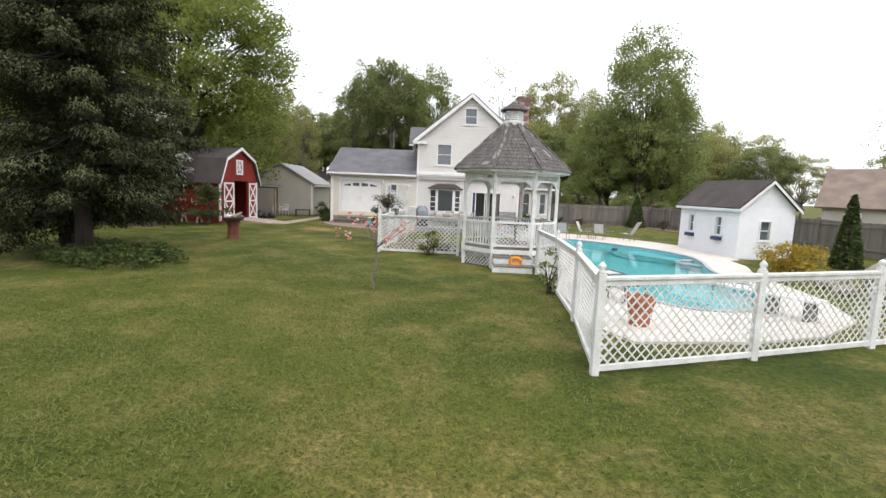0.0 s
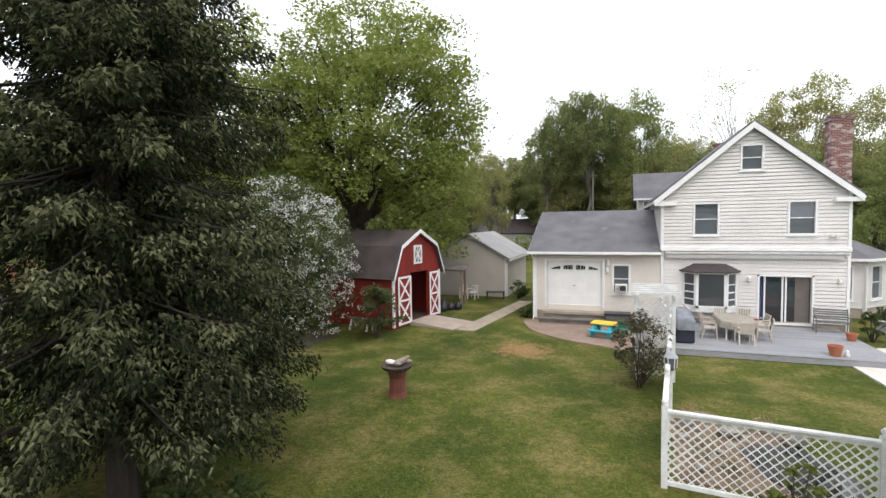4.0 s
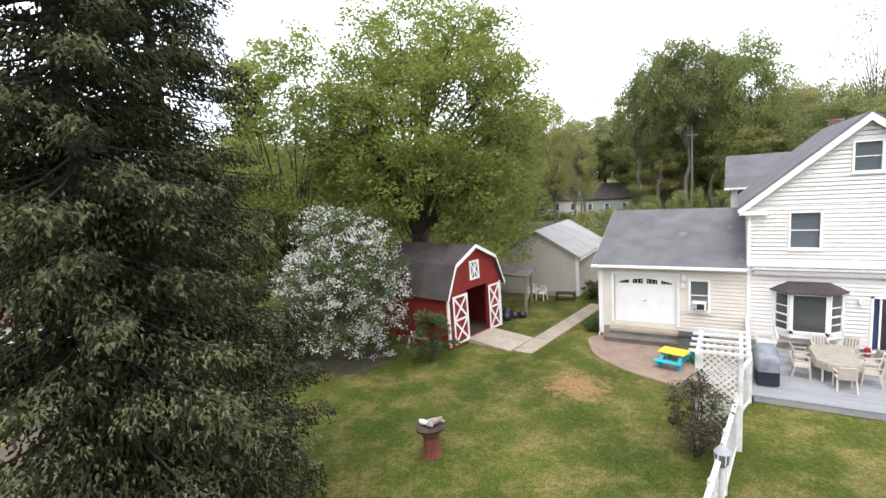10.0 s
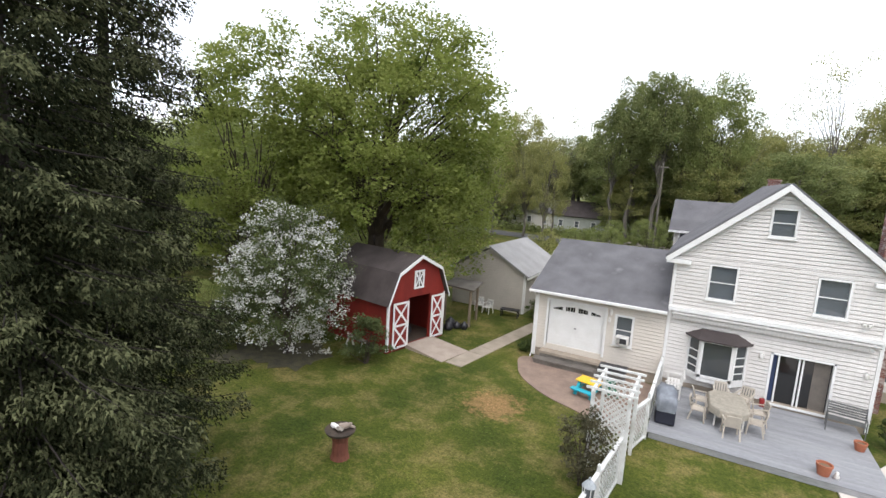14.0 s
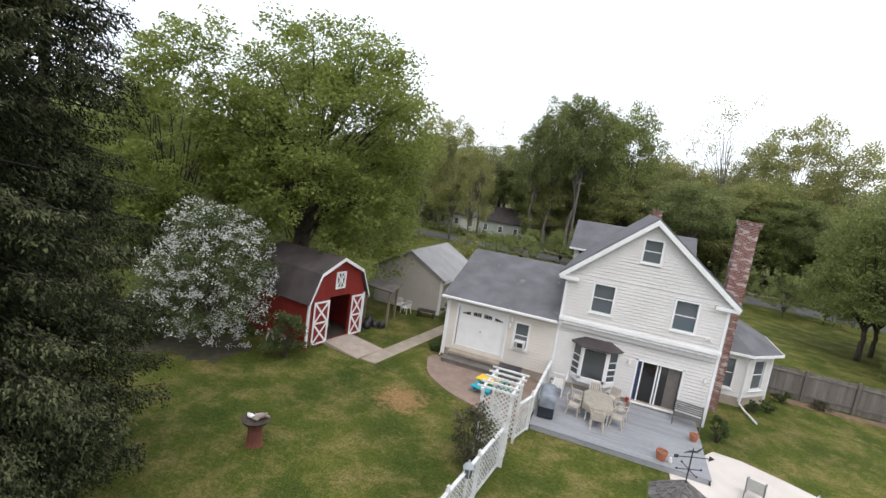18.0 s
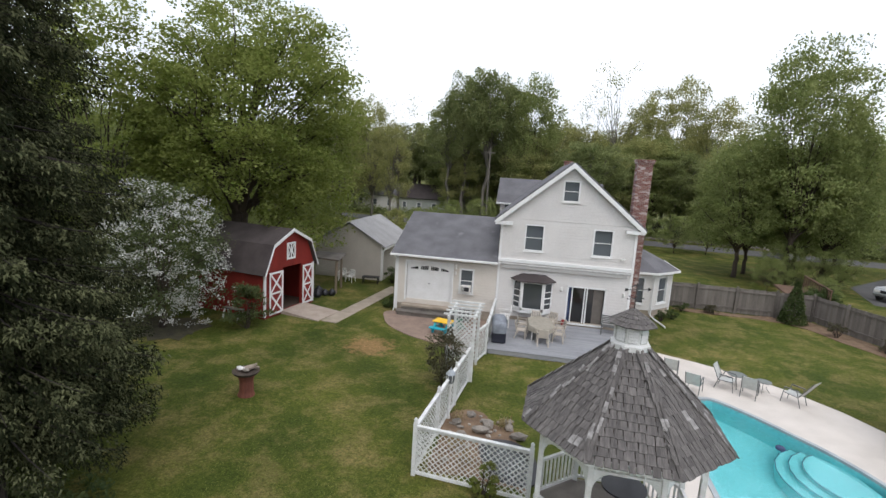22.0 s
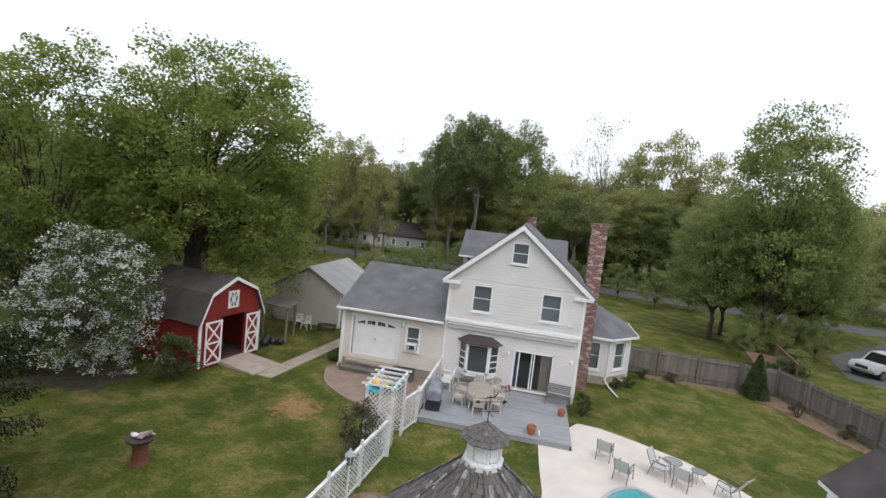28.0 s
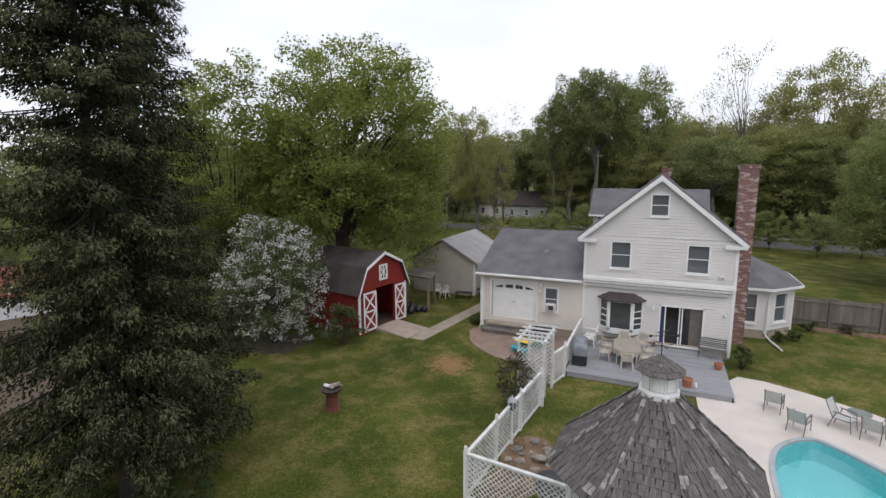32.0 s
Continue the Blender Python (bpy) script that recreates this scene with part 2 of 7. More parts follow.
def brick_material():
    m = bpy.data.materials.new("weathered_brick")
    m.use_nodes = True
    n, l = m.node_tree.nodes, m.node_tree.links
    p = n["Principled BSDF"]
    p.inputs["Roughness"].default_value = 0.9
    at, mp = n.new("ShaderNodeTexCoord"), n.new("ShaderNodeMapping")
    mp.inputs["Rotation"].default_value = (radians(90), 0, 0)
    l.new(at.outputs["Object"], mp.inputs["Vector"])
    t = n.new("ShaderNodeTexBrick")
    t.inputs["Scale"].default_value = 1.0
    t.inputs["Brick Width"].default_value, t.inputs["Row Height"].default_value, t.inputs["Mortar Size"].default_value = 0.215, 0.075, 0.008
    t.inputs["Color1"].default_value, t.inputs["Color2"].default_value = (0.20, 0.065, 0.045, 1), (0.12, 0.04, 0.035, 1)
    t.inputs["Mortar"].default_value = (0.35, 0.31, 0.28, 1)
    l.new(mp.outputs["Vector"], t.inputs["Vector"])
    ns = n.new("ShaderNodeTexNoise")
    ns.inputs["Scale"].default_value, ns.inputs["Detail"].default_value = 2.6, 5.0
    streak = n.new("ShaderNodeMapping")
    streak.inputs["Scale"].default_value = (0.8, 0.8, 2.2)
    l.new(at.outputs["Object"], streak.inputs["Vector"])
    l.new(streak.outputs["Vector"], ns.inputs["Vector"])
    r = n.new("ShaderNodeValToRGB")
    r.color_ramp.elements[0].position, r.color_ramp.elements[1].position = 0.52, 0.60
    r.color_ramp.elements[1].color = (0.8, 0.8, 0.8, 1)
    l.new(ns.outputs["Fac"], r.inputs["Fac"])
    mix = n.new("ShaderNodeMixRGB")
    mix.inputs["Color2"].default_value = (0.46, 0.40, 0.37, 1)
    l.new(r.outputs["Color"], mix.inputs["Fac"])
    l.new(t.outputs["Color"], mix.inputs["Color1"])
    l.new(mix.outputs["Color"], p.inputs["Base Color"])
    bp = n.new("ShaderNodeBump")
    bp.inputs["Strength"].default_value, bp.inputs["Distance"].default_value = 0.5, 0.01
    l.new(t.outputs["Fac"], bp.inputs["Height"])
    bp.invert = True
    l.new(bp.outputs["Normal"], p.inputs["Normal"])
    return m


def water_material():
    m = plain("pool_water", (0.72, 0.96, 0.97), 0.03, 0.0, 1.0, 1.33)
    n, l = m.node_tree.nodes, m.node_tree.links
    t = n.new("ShaderNodeTexNoise")
    t.inputs["Scale"].default_value, t.inputs["Detail"].default_value = 2.2, 3.0
    at = n.new("ShaderNodeTexCoord")
    l.new(at.outputs["Object"], t.inputs["Vector"])
    bp = n.new("ShaderNodeBump")
    bp.inputs["Strength"].default_value, bp.inputs["Distance"].default_value = 0.12, 0.05
    l.new(t.outputs["Fac"], bp.inputs["Height"])
    l.new(bp.outputs["Normal"], n["Principled BSDF"].inputs["Normal"])
    return m


LAWN = lawn_material()
SIDING = surface("cream_vinyl_siding", (0.715, 0.69, 0.66), (0.665, 0.64, 0.61), 0.8, 0.5, 0.03, 30)
SIDING_G = surface("tan_vinyl_siding", (0.70, 0.65, 0.58), (0.64, 0.59, 0.52), 0.8, 0.55, 0.03, 30)
SIDING_S = surface("grey_beige_siding", (0.50, 0.465, 0.41), (0.45, 0.415, 0.365), 0.8, 0.6, 0.03, 30)
WHITE = surface("white_paint", (0.82, 0.82, 0.81), (0.76, 0.76, 0.74), 2.0, 0.45, 0.03, 60)
WHITE_W = surface("weathered_white_paint", (0.76, 0.77, 0.76), (0.60, 0.60, 0.57), 3.5, 0.65, 0.15, 45)
WHITE_P = surface("white_plastic", (0.80, 0.79, 0.76), (0.72, 0.70, 0.66), 4.0, 0.4, 0.02, 80)
SHED_W = surface("white_shed_boards", (0.84, 0.85, 0.87), (0.78, 0.79, 0.81), 1.0, 0.6, 0.05, 30)
ROOF = surface("grey_asphalt_shingles", (0.165, 0.162, 0.172), (0.115, 0.113, 0.120), 0.9, 0.95, 0.5, 55, c=(0.20, 0.197, 0.205))
ROOF_L = surface("pale_grey_shingles", (0.34, 0.335, 0.33), (0.28, 0.275, 0.27), 0.8, 0.95, 0.4, 55)
ROOF_D = surface("dark_shingles", (0.058, 0.047, 0.046), (0.082, 0.068, 0.066), 1.2, 0.95, 0.5, 50)
ROOF_N = surface("brown_tile_roof", (0.24, 0.19, 0.15), (0.17, 0.13, 0.11), 1.2, 0.95, 0.3, 20)
SHAKE = surface("weathered_cedar_shake", (0.172, 0.158, 0.148), (0.088, 0.081, 0.077), 2.4, 0.95, 0.8, 14, c=(0.235, 0.222, 0.21), stretch=(7, 1, 1), per_object=0.15)
SHAKE_S = surface("weathered_cedar_shake_rows", (0.172, 0.158, 0.148), (0.088, 0.081, 0.077), 4.0, 0.95, 0.8, 40, c=(0.235, 0.222, 0.21), per_island=0.15)
BARN = surface("barn_red_boards", (0.235, 0.022, 0.014), (0.175, 0.016, 0.011), 1.5, 0.75, 0.15, 30, stretch=(1, 1, 0.15))
BARN_IN = surface("dark_barn_timber", (0.05, 0.035, 0.025), (0.08, 0.055, 0.04), 2.0, 0.9, 0.1)
WOOD_G = surface("grey_weathered_wood", (0.200, 0.180, 0.158), (0.140, 0.124, 0.108), 1.8, 0.9, 0.4, 35, stretch=(1, 1, 0.2), per_object=0.16)
WOOD_L = surface("tan_weathered_timber", (0.30, 0.235, 0.17), (0.22, 0.175, 0.13), 2.0, 0.9, 0.3, 30, stretch=(1, 1, 0.2))
WOOD_R = surface("red_brown_cedar", (0.21, 0.075, 0.045), (0.13, 0.045, 0.03), 2.0, 0.85, 0.4, 30, stretch=(1, 1, 0.2))
DECK = surface("grey_deck_paint", (0.32, 0.325, 0.335), (0.26, 0.265, 0.28), 2.5, 0.65, 0.15, 30, stretch=(0.2, 1, 1), per_object=0.06)
RAMP = surface("bare_plywood", (0.42, 0.35, 0.29), (0.34, 0.28, 0.23), 2.0, 0.85, 0.2, 25)
CONC = surface("pale_pool_concrete", (0.66, 0.605, 0.545), (0.58, 0.53, 0.475), 0.9, 0.85, 0.25, 60)
CONC_G = surface("grey_concrete", (0.41, 0.345, 0.275), (0.31, 0.265, 0.21), 1.5, 0.9, 0.3, 40)
PATIO = surface("brown_paver_patio", (0.31, 0.225, 0.175), (0.24, 0.175, 0.14), 2.0, 0.9, 0.4, 22)
POOLC = surface("turquoise_pool_plaster", (0.25, 0.66, 0.68), (0.21, 0.60, 0.63), 0.6, 0.6, 0.02, 10)
COPING = surface("grey_pool_coping", (0.42, 0.45, 0.46), (0.32, 0.35, 0.37), 2.0, 0.7, 0.1, 40)
WATER = water_material()
BRICK = brick_material()
GLASS = plain("window_glass", (0.105, 0.118, 0.132), 0.04, 0.0, 0.0, 1.5, 0.8)
GLASS_B = plain("bay_glass", (0.055, 0.062, 0.066), 0.05, 0.0, 0.0, 1.5, 0.8)
GLASS_D = plain("dark_room_glass", (0.018, 0.018, 0.018), 0.05, 0.0, 0.0, 1.5, 0.6)
BLACK = surface("black_metal", (0.02, 0.02, 0.022), (0.03, 0.03, 0.03), 3.0, 0.5, 0.05)
BLACK_P = surface("black_plastic", (0.022, 0.022, 0.026), (0.035, 0.035, 0.04), 3.0, 0.4, 0.05)
METAL = surface("grey_metal_frame", (0.20, 0.205, 0.20), (0.14, 0.145, 0.14), 4.0, 0.45, 0.05, metal=0.5)
SLING = surface("pale_sling_fabric", (0.52, 0.53, 0.50), (0.44, 0.45, 0.43), 6.0, 0.8, 0.1, 90)
AWNING = surface("pale_grey_awning_cloth", (0.50, 0.49, 0.47), (0.40, 0.39, 0.375), 5.0, 0.85, 0.1, 20)
COVER = surface("grey_grill_cover", (0.24, 0.26, 0.29), (0.15, 0.165, 0.19), 3.0, 0.5, 0.3, 8)
TERRA = surface("terracotta", (0.42, 0.15, 0.08), (0.34, 0.12, 0.07), 5.0, 0.85, 0.1)
YELLOW = plain("yellow_plastic", (0.85, 0.52, 0.02), 0.4)
TEAL = plain("teal_plastic", (0.02, 0.36, 0.46), 0.4)
GREEN_P = plain("green_plastic", (0.03, 0.16, 0.10), 0.4)
ORANGE = plain("orange_plastic", (0.90, 0.30, 0.01), 0.45)
RED = plain("red_plastic", (0.26, 0.02, 0.02), 0.45)
BLUE = surface("navy_paint", (0.035, 0.055, 0.13), (0.03, 0.045, 0.10), 3.0, 0.5, 0.05)
NAVY = surface("black_navy_cloth", (0.016, 0.018, 0.030), (0.026, 0.028, 0.042), 4.0, 0.7, 0.2)
STONE = surface("pale_field_stone", (0.33, 0.295, 0.25), (0.20, 0.18, 0.155), 3.0, 0.9, 0.5, 18, per_object=0.25)
MULCH = surface("brown_mulch_soil", (0.145, 0.095, 0.060), (0.24, 0.165, 0.105), 2.5, 0.95, 0.8, 28)
GROUND_D = surface("dark_brown_ground", (0.055, 0.048, 0.034), (0.090, 0.085, 0.045), 2.5, 0.95, 0.8, 28)
GRAVEL = surface("gravel_drive", (0.13, 0.098, 0.068), (0.09, 0.075, 0.045), 2.0, 0.95, 0.7, 40)
ASPHALT = surface("grey_asphalt", (0.115, 0.112, 0.110), (0.090, 0.088, 0.088), 1.0, 0.95, 0.4, 50)
BARK = surface("rough_bark", (0.085, 0.065, 0.050), (0.045, 0.035, 0.028), 3.0, 0.95, 0.8, 16, stretch=(1, 1, 0.25))
BARK_D = surface("dark_conifer_bark", (0.040, 0.032, 0.027), (0.022, 0.018, 0.016), 3.0, 0.95, 0.8, 16, stretch=(1, 1, 0.25))
BARK_P = surface("pale_bark", (0.20, 0.18, 0.155), (0.12, 0.11, 0.095), 3.0, 0.95, 0.6, 16, stretch=(1, 1, 0.25))
# inner needles near black: the shade in the voids between boughs is coloured in
SPRUCE = leafy("shaded_spruce_needles", (0.014, 0.018, 0.009), (0.040, 0.045, 0.022), 0.05, 0.9, 0.04)
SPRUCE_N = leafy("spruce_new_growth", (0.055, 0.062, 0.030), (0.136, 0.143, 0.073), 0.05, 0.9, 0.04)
MAPLE = leafy("maple_leaves", (0.155, 0.205, 0.038), (0.320, 0.355, 0.105), 0.58)
OAKD = leafy("dark_tree_leaves", (0.125, 0.160, 0.054), (0.275, 0.300, 0.122), 0.48)
WOODS = leafy("spring_wood_leaves", (0.160, 0.210, 0.060), (0.330, 0.360, 0.140), 0.5)
OLIVE = leafy("olive_spring_leaves", (0.235, 0.250, 0.085), (0.420, 0.410, 0.170), 0.5)
SHRUB = leafy("shrub_leaves", (0.042, 0.070, 0.020), (0.095, 0.125, 0.036), 0.32)
ROSE = leafy("dry_rose_leaves", (0.060, 0.062, 0.032), (0.120, 0.105, 0.060), 0.3)
BLOSSOM = leafy("white_blossom", (0.55, 0.55, 0.50), (0.84, 0.84, 0.82), 0.3)
BLOSSOM_L = leafy("young_fruit_tree_leaves", (0.068, 0.095, 0.034), (0.145, 0.172, 0.068), 0.4)
PINK = leafy("pink_blossom", (0.60, 0.22, 0.20), (0.78, 0.42, 0.36), 0.3)
GOLD = leafy("golden_shrub_leaves", (0.26, 0.19, 0.020), (0.42, 0.30, 0.040), 0.3)
DRY = leafy("dry_grass", (0.20, 0.145, 0.070), (0.34, 0.27, 0.145), 0.3)
GRASS = leafy("grass_blades", (0.105, 0.140, 0.018), (0.205, 0.210, 0.060), 0.35)


# ---- mesh building ----
class Mesh:
    """Collects vertices and faces of one part."""

    def __init__(self):
        self.v, self.f = [], []

    def add(self, verts, faces):
        k = len(self.v)
        self.v += [tuple(p) for p in verts]
        self.f += [tuple(i + k for i in f) for f in faces]
        return self

    def box(self, x0, y0, z0, x1, y1, z1, m=None):
        c = [(x, y, z) for z in (z0, z1) for y in (y0, y1) for x in (x0, x1)]
        if m:
            c = [m @ Vector(p) for p in c]
        return self.add(c, [(0, 2, 3, 1), (4, 5, 7, 6), (0, 1, 5, 4), (2, 6, 7, 3), (0, 4, 6, 2), (1, 3, 7, 5)])

    def beam(self, a, b, w, h, up=(0, 0, 1)):
        """A square bar from a to b."""
        a, b = Vector(a), Vector(b)
        d = (b - a).normalized()
        s = d.cross(Vector(up))
        s = s.normalized() if s.length > 1e-4 else Vector((1, 0, 0))
        u = s.cross(d)
        c = [p + s * (i * w / 2) + u * (j * h / 2) for p in (a, b) for j in (-1, 1) for i in (-1, 1)]
        return self.add(c, [(0, 1, 3, 2), (4, 6, 7, 5), (0, 4, 5, 1), (2, 3, 7, 6), (0, 2, 6, 4), (1, 5, 7, 3)])

    def tube(self, pts, radii, n=8):
        pts = [Vector(p) for p in pts]
        k, rings = len(self.v), []
        for i, p in enumerate(pts):
            d = (pts[min(i + 1, len(pts) - 1)] - pts[max(i - 1, 0)]).normalized()
            s = d.cross(Vector((0, 0, 1)) if abs(d.z) < 0.95 else Vector((1, 0, 0))).normalized()
            u = s.cross(d)
            r = radii[i] if isinstance(radii, (list, tuple)) else radii
            for j in range(n):
                a = 2 * math.pi * j / n
                self.v.append(tuple(p + s * (r * math.cos(a)) + u * (r * math.sin(a))))
        for i in range(len(pts) - 1):
            for j in range(n):
                j2 = (j + 1) % n
                self.f.append((k + i * n + j, k + i * n + j2, k + (i + 1) * n + j2, k + (i + 1) * n + j))
        self.f.append(tuple(k + j for j in reversed(range(n))))
        self.f.append(tuple(k + (len(pts) - 1) * n + j for j in range(n)))
        return self

    def lathe(self, profile, n=16, at=(0, 0, 0), turn=0.0):
        k = len(self.v)
        for r, z in profile:
            for j in range(n):
                a = turn + 2 * math.pi * j / n
                self.v.append((at[0] + r * math.cos(a), at[1] + r * math.sin(a), at[2] + z))
        for i in range(len(profile) - 1):
            for j in range(n):
                j2 = (j + 1) % n
                self.f.append((k + i * n + j, k + i * n + j2, k + (i + 1) * n + j2, k + (i + 1) * n + j))
        self.f.append(tuple(k + j for j in reversed(range(n))))
        self.f.append(tuple(k + (len(profile) - 1) * n + j for j in range(n)))
        return self

    def prism(self, poly, z0, z1):
        """A flat-topped block over a convex or gently bent outline."""
        n, k = len(poly), len(self.v)
        self.v += [(x, y, z0) for x, y in poly] + [(x, y, z1) for x, y in poly]
        self.f += [tuple(k + i for i in reversed(range(n))), tuple(k + n + i for i in range(n))]
        self.f += [(k + i, k + (i + 1) % n, k + n + (i + 1) % n, k + n + i) for i in range(n)]
        return self

    def slab(self, quad, thick):
        """A sloping sheet of that thickness under four or more corner points."""
        q = [Vector(p) for p in quad]
        nrm = (q[1] - q[0]).cross(q[2] - q[0]).normalized()
        n, k = len(q), len(self.v)
        self.v += [tuple(p) for p in q] + [tuple(p - nrm * thick) for p in q]
        self.f += [tuple(k + i for i in range(n)), tuple(k + n + i for i in reversed(range(n)))]
        self.f += [(k + (i + 1) % n, k + i, k + n + i, k + n + (i + 1) % n) for i in range(n)]
        return self

    def data(self, name, material, smooth=False):
        me = bpy.data.meshes.new(name)
        me.from_pydata(self.v, [], self.f)
        me.materials.append(material)
        if smooth:
            me.polygons.foreach_set("use_smooth", [True] * len(me.polygons))
        me.update()
        return me


def part(name, mesh, material, parent=None, label="", bevel=0.0, smooth=False):
    ob = new(name, mesh.data(name, material, smooth))
    if parent:
        ob.parent = parent
    if label:
        ob["label"] = label
    if bevel:
        b = ob.modifiers.new("bevel", "BEVEL")
        b.width, b.segments, b.limit_method = bevel, 2, "ANGLE"
    return ob


def thing(name, label, category, at=(0, 0, 0), turn=0.0, group="", kind=""):
    ob = new(name)
    ob.matrix_world = pose(*at, 0, 0, turn)
    return tagged(ob, label, category, group, kind)


def solo(name, mesh, material, label, category="", group="", kind="", bevel=0.0, smooth=False):
    return tagged(part(name, mesh, material, None, "", bevel, smooth), label, category, group, kind)


def smooth_loop(pts, per=6):
    """A closed smooth curve through the points."""
    out, n = [], len(pts)
    for i in range(n):
        p0, p1, p2, p3 = (np.array(pts[(i + k) % n], float) for k in (-1, 0, 1, 2))
        for s in range(per):
            t = s / per
            out.append(tuple(0.5 * (2 * p1 + (p2 - p0) * t + (2 * p0 - 5 * p1 + 4 * p2 - p3) * t * t + (3 * p1 - p0 - 3 * p2 + p3) * t**3)))
    return out


def offset_loop(loop, d):
    n, out = len(loop), []
    for i in range(n):
        a, b = np.array(loop[i - 1]), np.array(loop[(i + 1) % n])
        t = (b - a) / np.linalg.norm(b - a)
        out.append((loop[i][0] + t[1] * d, loop[i][1] - t[0] * d))
    return out


def sheet_with_hole(outer, hole, z):
    from mathutils import geometry
    o, h = [Vector((x, y, z)) for x, y in outer], [Vector((x, y, z)) for x, y in hole]
    m = Mesh()
    m.v = [tuple(p) for p in o + h]
    for t in geometry.tessellate_polygon([o, h]):
        a, b, c = (m.v[i] for i in t)
        up = (b[0] - a[0]) * (c[1] - a[1]) - (b[1] - a[1]) * (c[0] - a[0]) > 0
        m.f.append(tuple(t) if up else tuple(reversed(t)))
    return m


def ring_wall(m, loop, z0, z1, inward=False):
    n, k = len(loop), len(m.v)
    m.v += [(x, y, z0) for x, y in loop] + [(x, y, z1) for x, y in loop]
    for i in range(n):
        f = (k + i, k + (i + 1) % n, k + n + (i + 1) % n, k + n + i)
        m.f.append(tuple(reversed(f)) if inward else f)
    return m


rng = np.random.default_rng(7)


def leaves(centres, size, spread=0.35, lie=0.5, aspect=0.6):
    """Pointed leaves at the given places, each folded along its middle."""
    c = np.asarray(centres, float)
    n = len(c)
    d = rng.normal(size=(n, 3))
    d[:, 2] *= lie
    d /= np.linalg.norm(d, axis=1)[:, None]
    up = rng.normal(size=(n, 3)) * 0.7 + (0, 0, 1)
    s = np.cross(d, up)
    s /= np.linalg.norm(s, axis=1)[:, None] + 1e-9
    w = np.cross(s, d)
    ln = size * rng.uniform(1 - spread, 1 + spread, n)[:, None]
    a, b = c - d * ln * 0.5, c + d * ln * 0.5
    m1, m2 = c + s * ln * aspect * 0.5 + w * ln * 0.1, c - s * ln * aspect * 0.5 + w * ln * 0.1
    v = np.stack([a, m1, b, m2], 1).reshape(-1, 3)
    return v, np.arange(4 * n).reshape(n, 4)


def leaf_data(name, v, f, material):
    me = bpy.data.meshes.new(name)
    me.from_pydata(v.tolist(), [], f.tolist())
    me.materials.append(material)
    me.update()
    return me


def crown_points(centre, radii, clumps, per, clump_r, hollow=0.45, low=-0.75, square=1.0, uneven=0.26):
    """Leaf places: clumps spread through an uneven crown, leaves over the outside of each clump."""
    out, hubs = [], []
    while len(hubs) < clumps:
        p = rng.normal(size=3)
        p /= np.linalg.norm(p)
        if p[2] < low:
            continue
        r = rng.uniform(hollow, 1.0) ** 0.6
        if square < 1:
            flat = math.hypot(p[0], p[1])
            r *= (flat ** (2 / square) + abs(p[2]) ** (2 / square)) ** (-square / 2)
        r *= 1 + uneven * noise.noise(Vector(p * 2.1 + np.array(centre)))
        hubs.append(np.array(centre) + p * r * np.array(radii))
    for h in hubs:
        q = rng.normal(size=(per, 3))
        q /= np.linalg.norm(q, axis=1)[:, None]
        q *= clump_r * rng.uniform(0.35, 1.05, (per, 1)) * rng.uniform(0.7, 1.25)
        q[:, 2] *= 0.62
        out.append(h + q)
    return np.concatenate(out), hubs


def limb(m, a, b, r0, r1, sag=0.0, n=6, steps=5):
    a, b = np.array(a, float), np.array(b, float)
    pts = []
    for i in range(steps + 1):
        t = i / steps
        p = a + (b - a) * t
        p = p + rng.normal(size=3) * 0.03 * np.linalg.norm(b - a) * (0 < t < 1)
        p[2] += sag * math.sin(math.pi * t)
        pts.append(p)
    m.tube(pts, [r0 + (r1 - r0) * i / steps for i in range(steps + 1)], n)


def broadleaf(name, label, at, height, radius, trunk_r, crown_low, material, bark, clumps=150, per=130, leaf=0.3, clump_r=1.3, limbs=40, category="tree", group="", crown_name="crown"):
    """A tree with a tapered trunk, limbs into the crown, and a crown of leaf clumps with gaps."""
    top = thing(name, label, category, at, 0, group)
    cz = (height + crown_low) / 2
    pts, hubs = crown_points((0, 0, cz), (radius, radius, (height - crown_low) / 2), clumps, per, clump_r)
    w = Mesh()
    fork = min(crown_low + 0.12 * (height - crown_low), height * 0.5)
    limb(w, (0, 0, -0.1), (rng.normal() * 0.15, rng.normal() * 0.15, fork), trunk_r * 1.25, trunk_r * 0.8, 0, 10, 6)
    for h in hubs[:limbs]:
        mid = np.array([h[0] * 0.35, h[1] * 0.35, fork + (h[2] - fork) * 0.45])
        limb(w, (0, 0, fork * rng.uniform(0.85, 1.0)), mid, trunk_r * 0.5, trunk_r * 0.22, 0.1, 6, 4)
        limb(w, mid, h, trunk_r * 0.22, trunk_r * 0.05, 0.15, 5, 4)
    part("trunk", w, bark, top, smooth=True)
    ob = new(crown_name, leaf_data(crown_name, *leaves(pts, leaf), material))
    ob.parent = top
    return top


# ---- ground, pool, paving ----
POOL = smooth_loop([(15.6, -7.9), (16.6, -8.7), (17.5, -9.9), (18.3, -11.1), (18.9, -12.6), (19.0, -14.2), (18.5, -15.9), (17.7, -17.8), (17.3, -19.8), (16.9, -21.8), (15.8, -23.5),
                    (14.3, -24.1), (13.3, -23.6), (12.9, -22.0), (13.05, -20.0), (13.4, -18.2), (13.75, -15.0), (13.85, -12.5), (14.0, -10.3), (14.5, -8.8)], 5)
POOL = list(reversed(POOL))
if sum(a[0] * b[1] - b[0] * a[1] for a, b in zip(POOL, POOL[1:] + POOL[:1])) < 0:
    POOL = list(reversed(POOL))
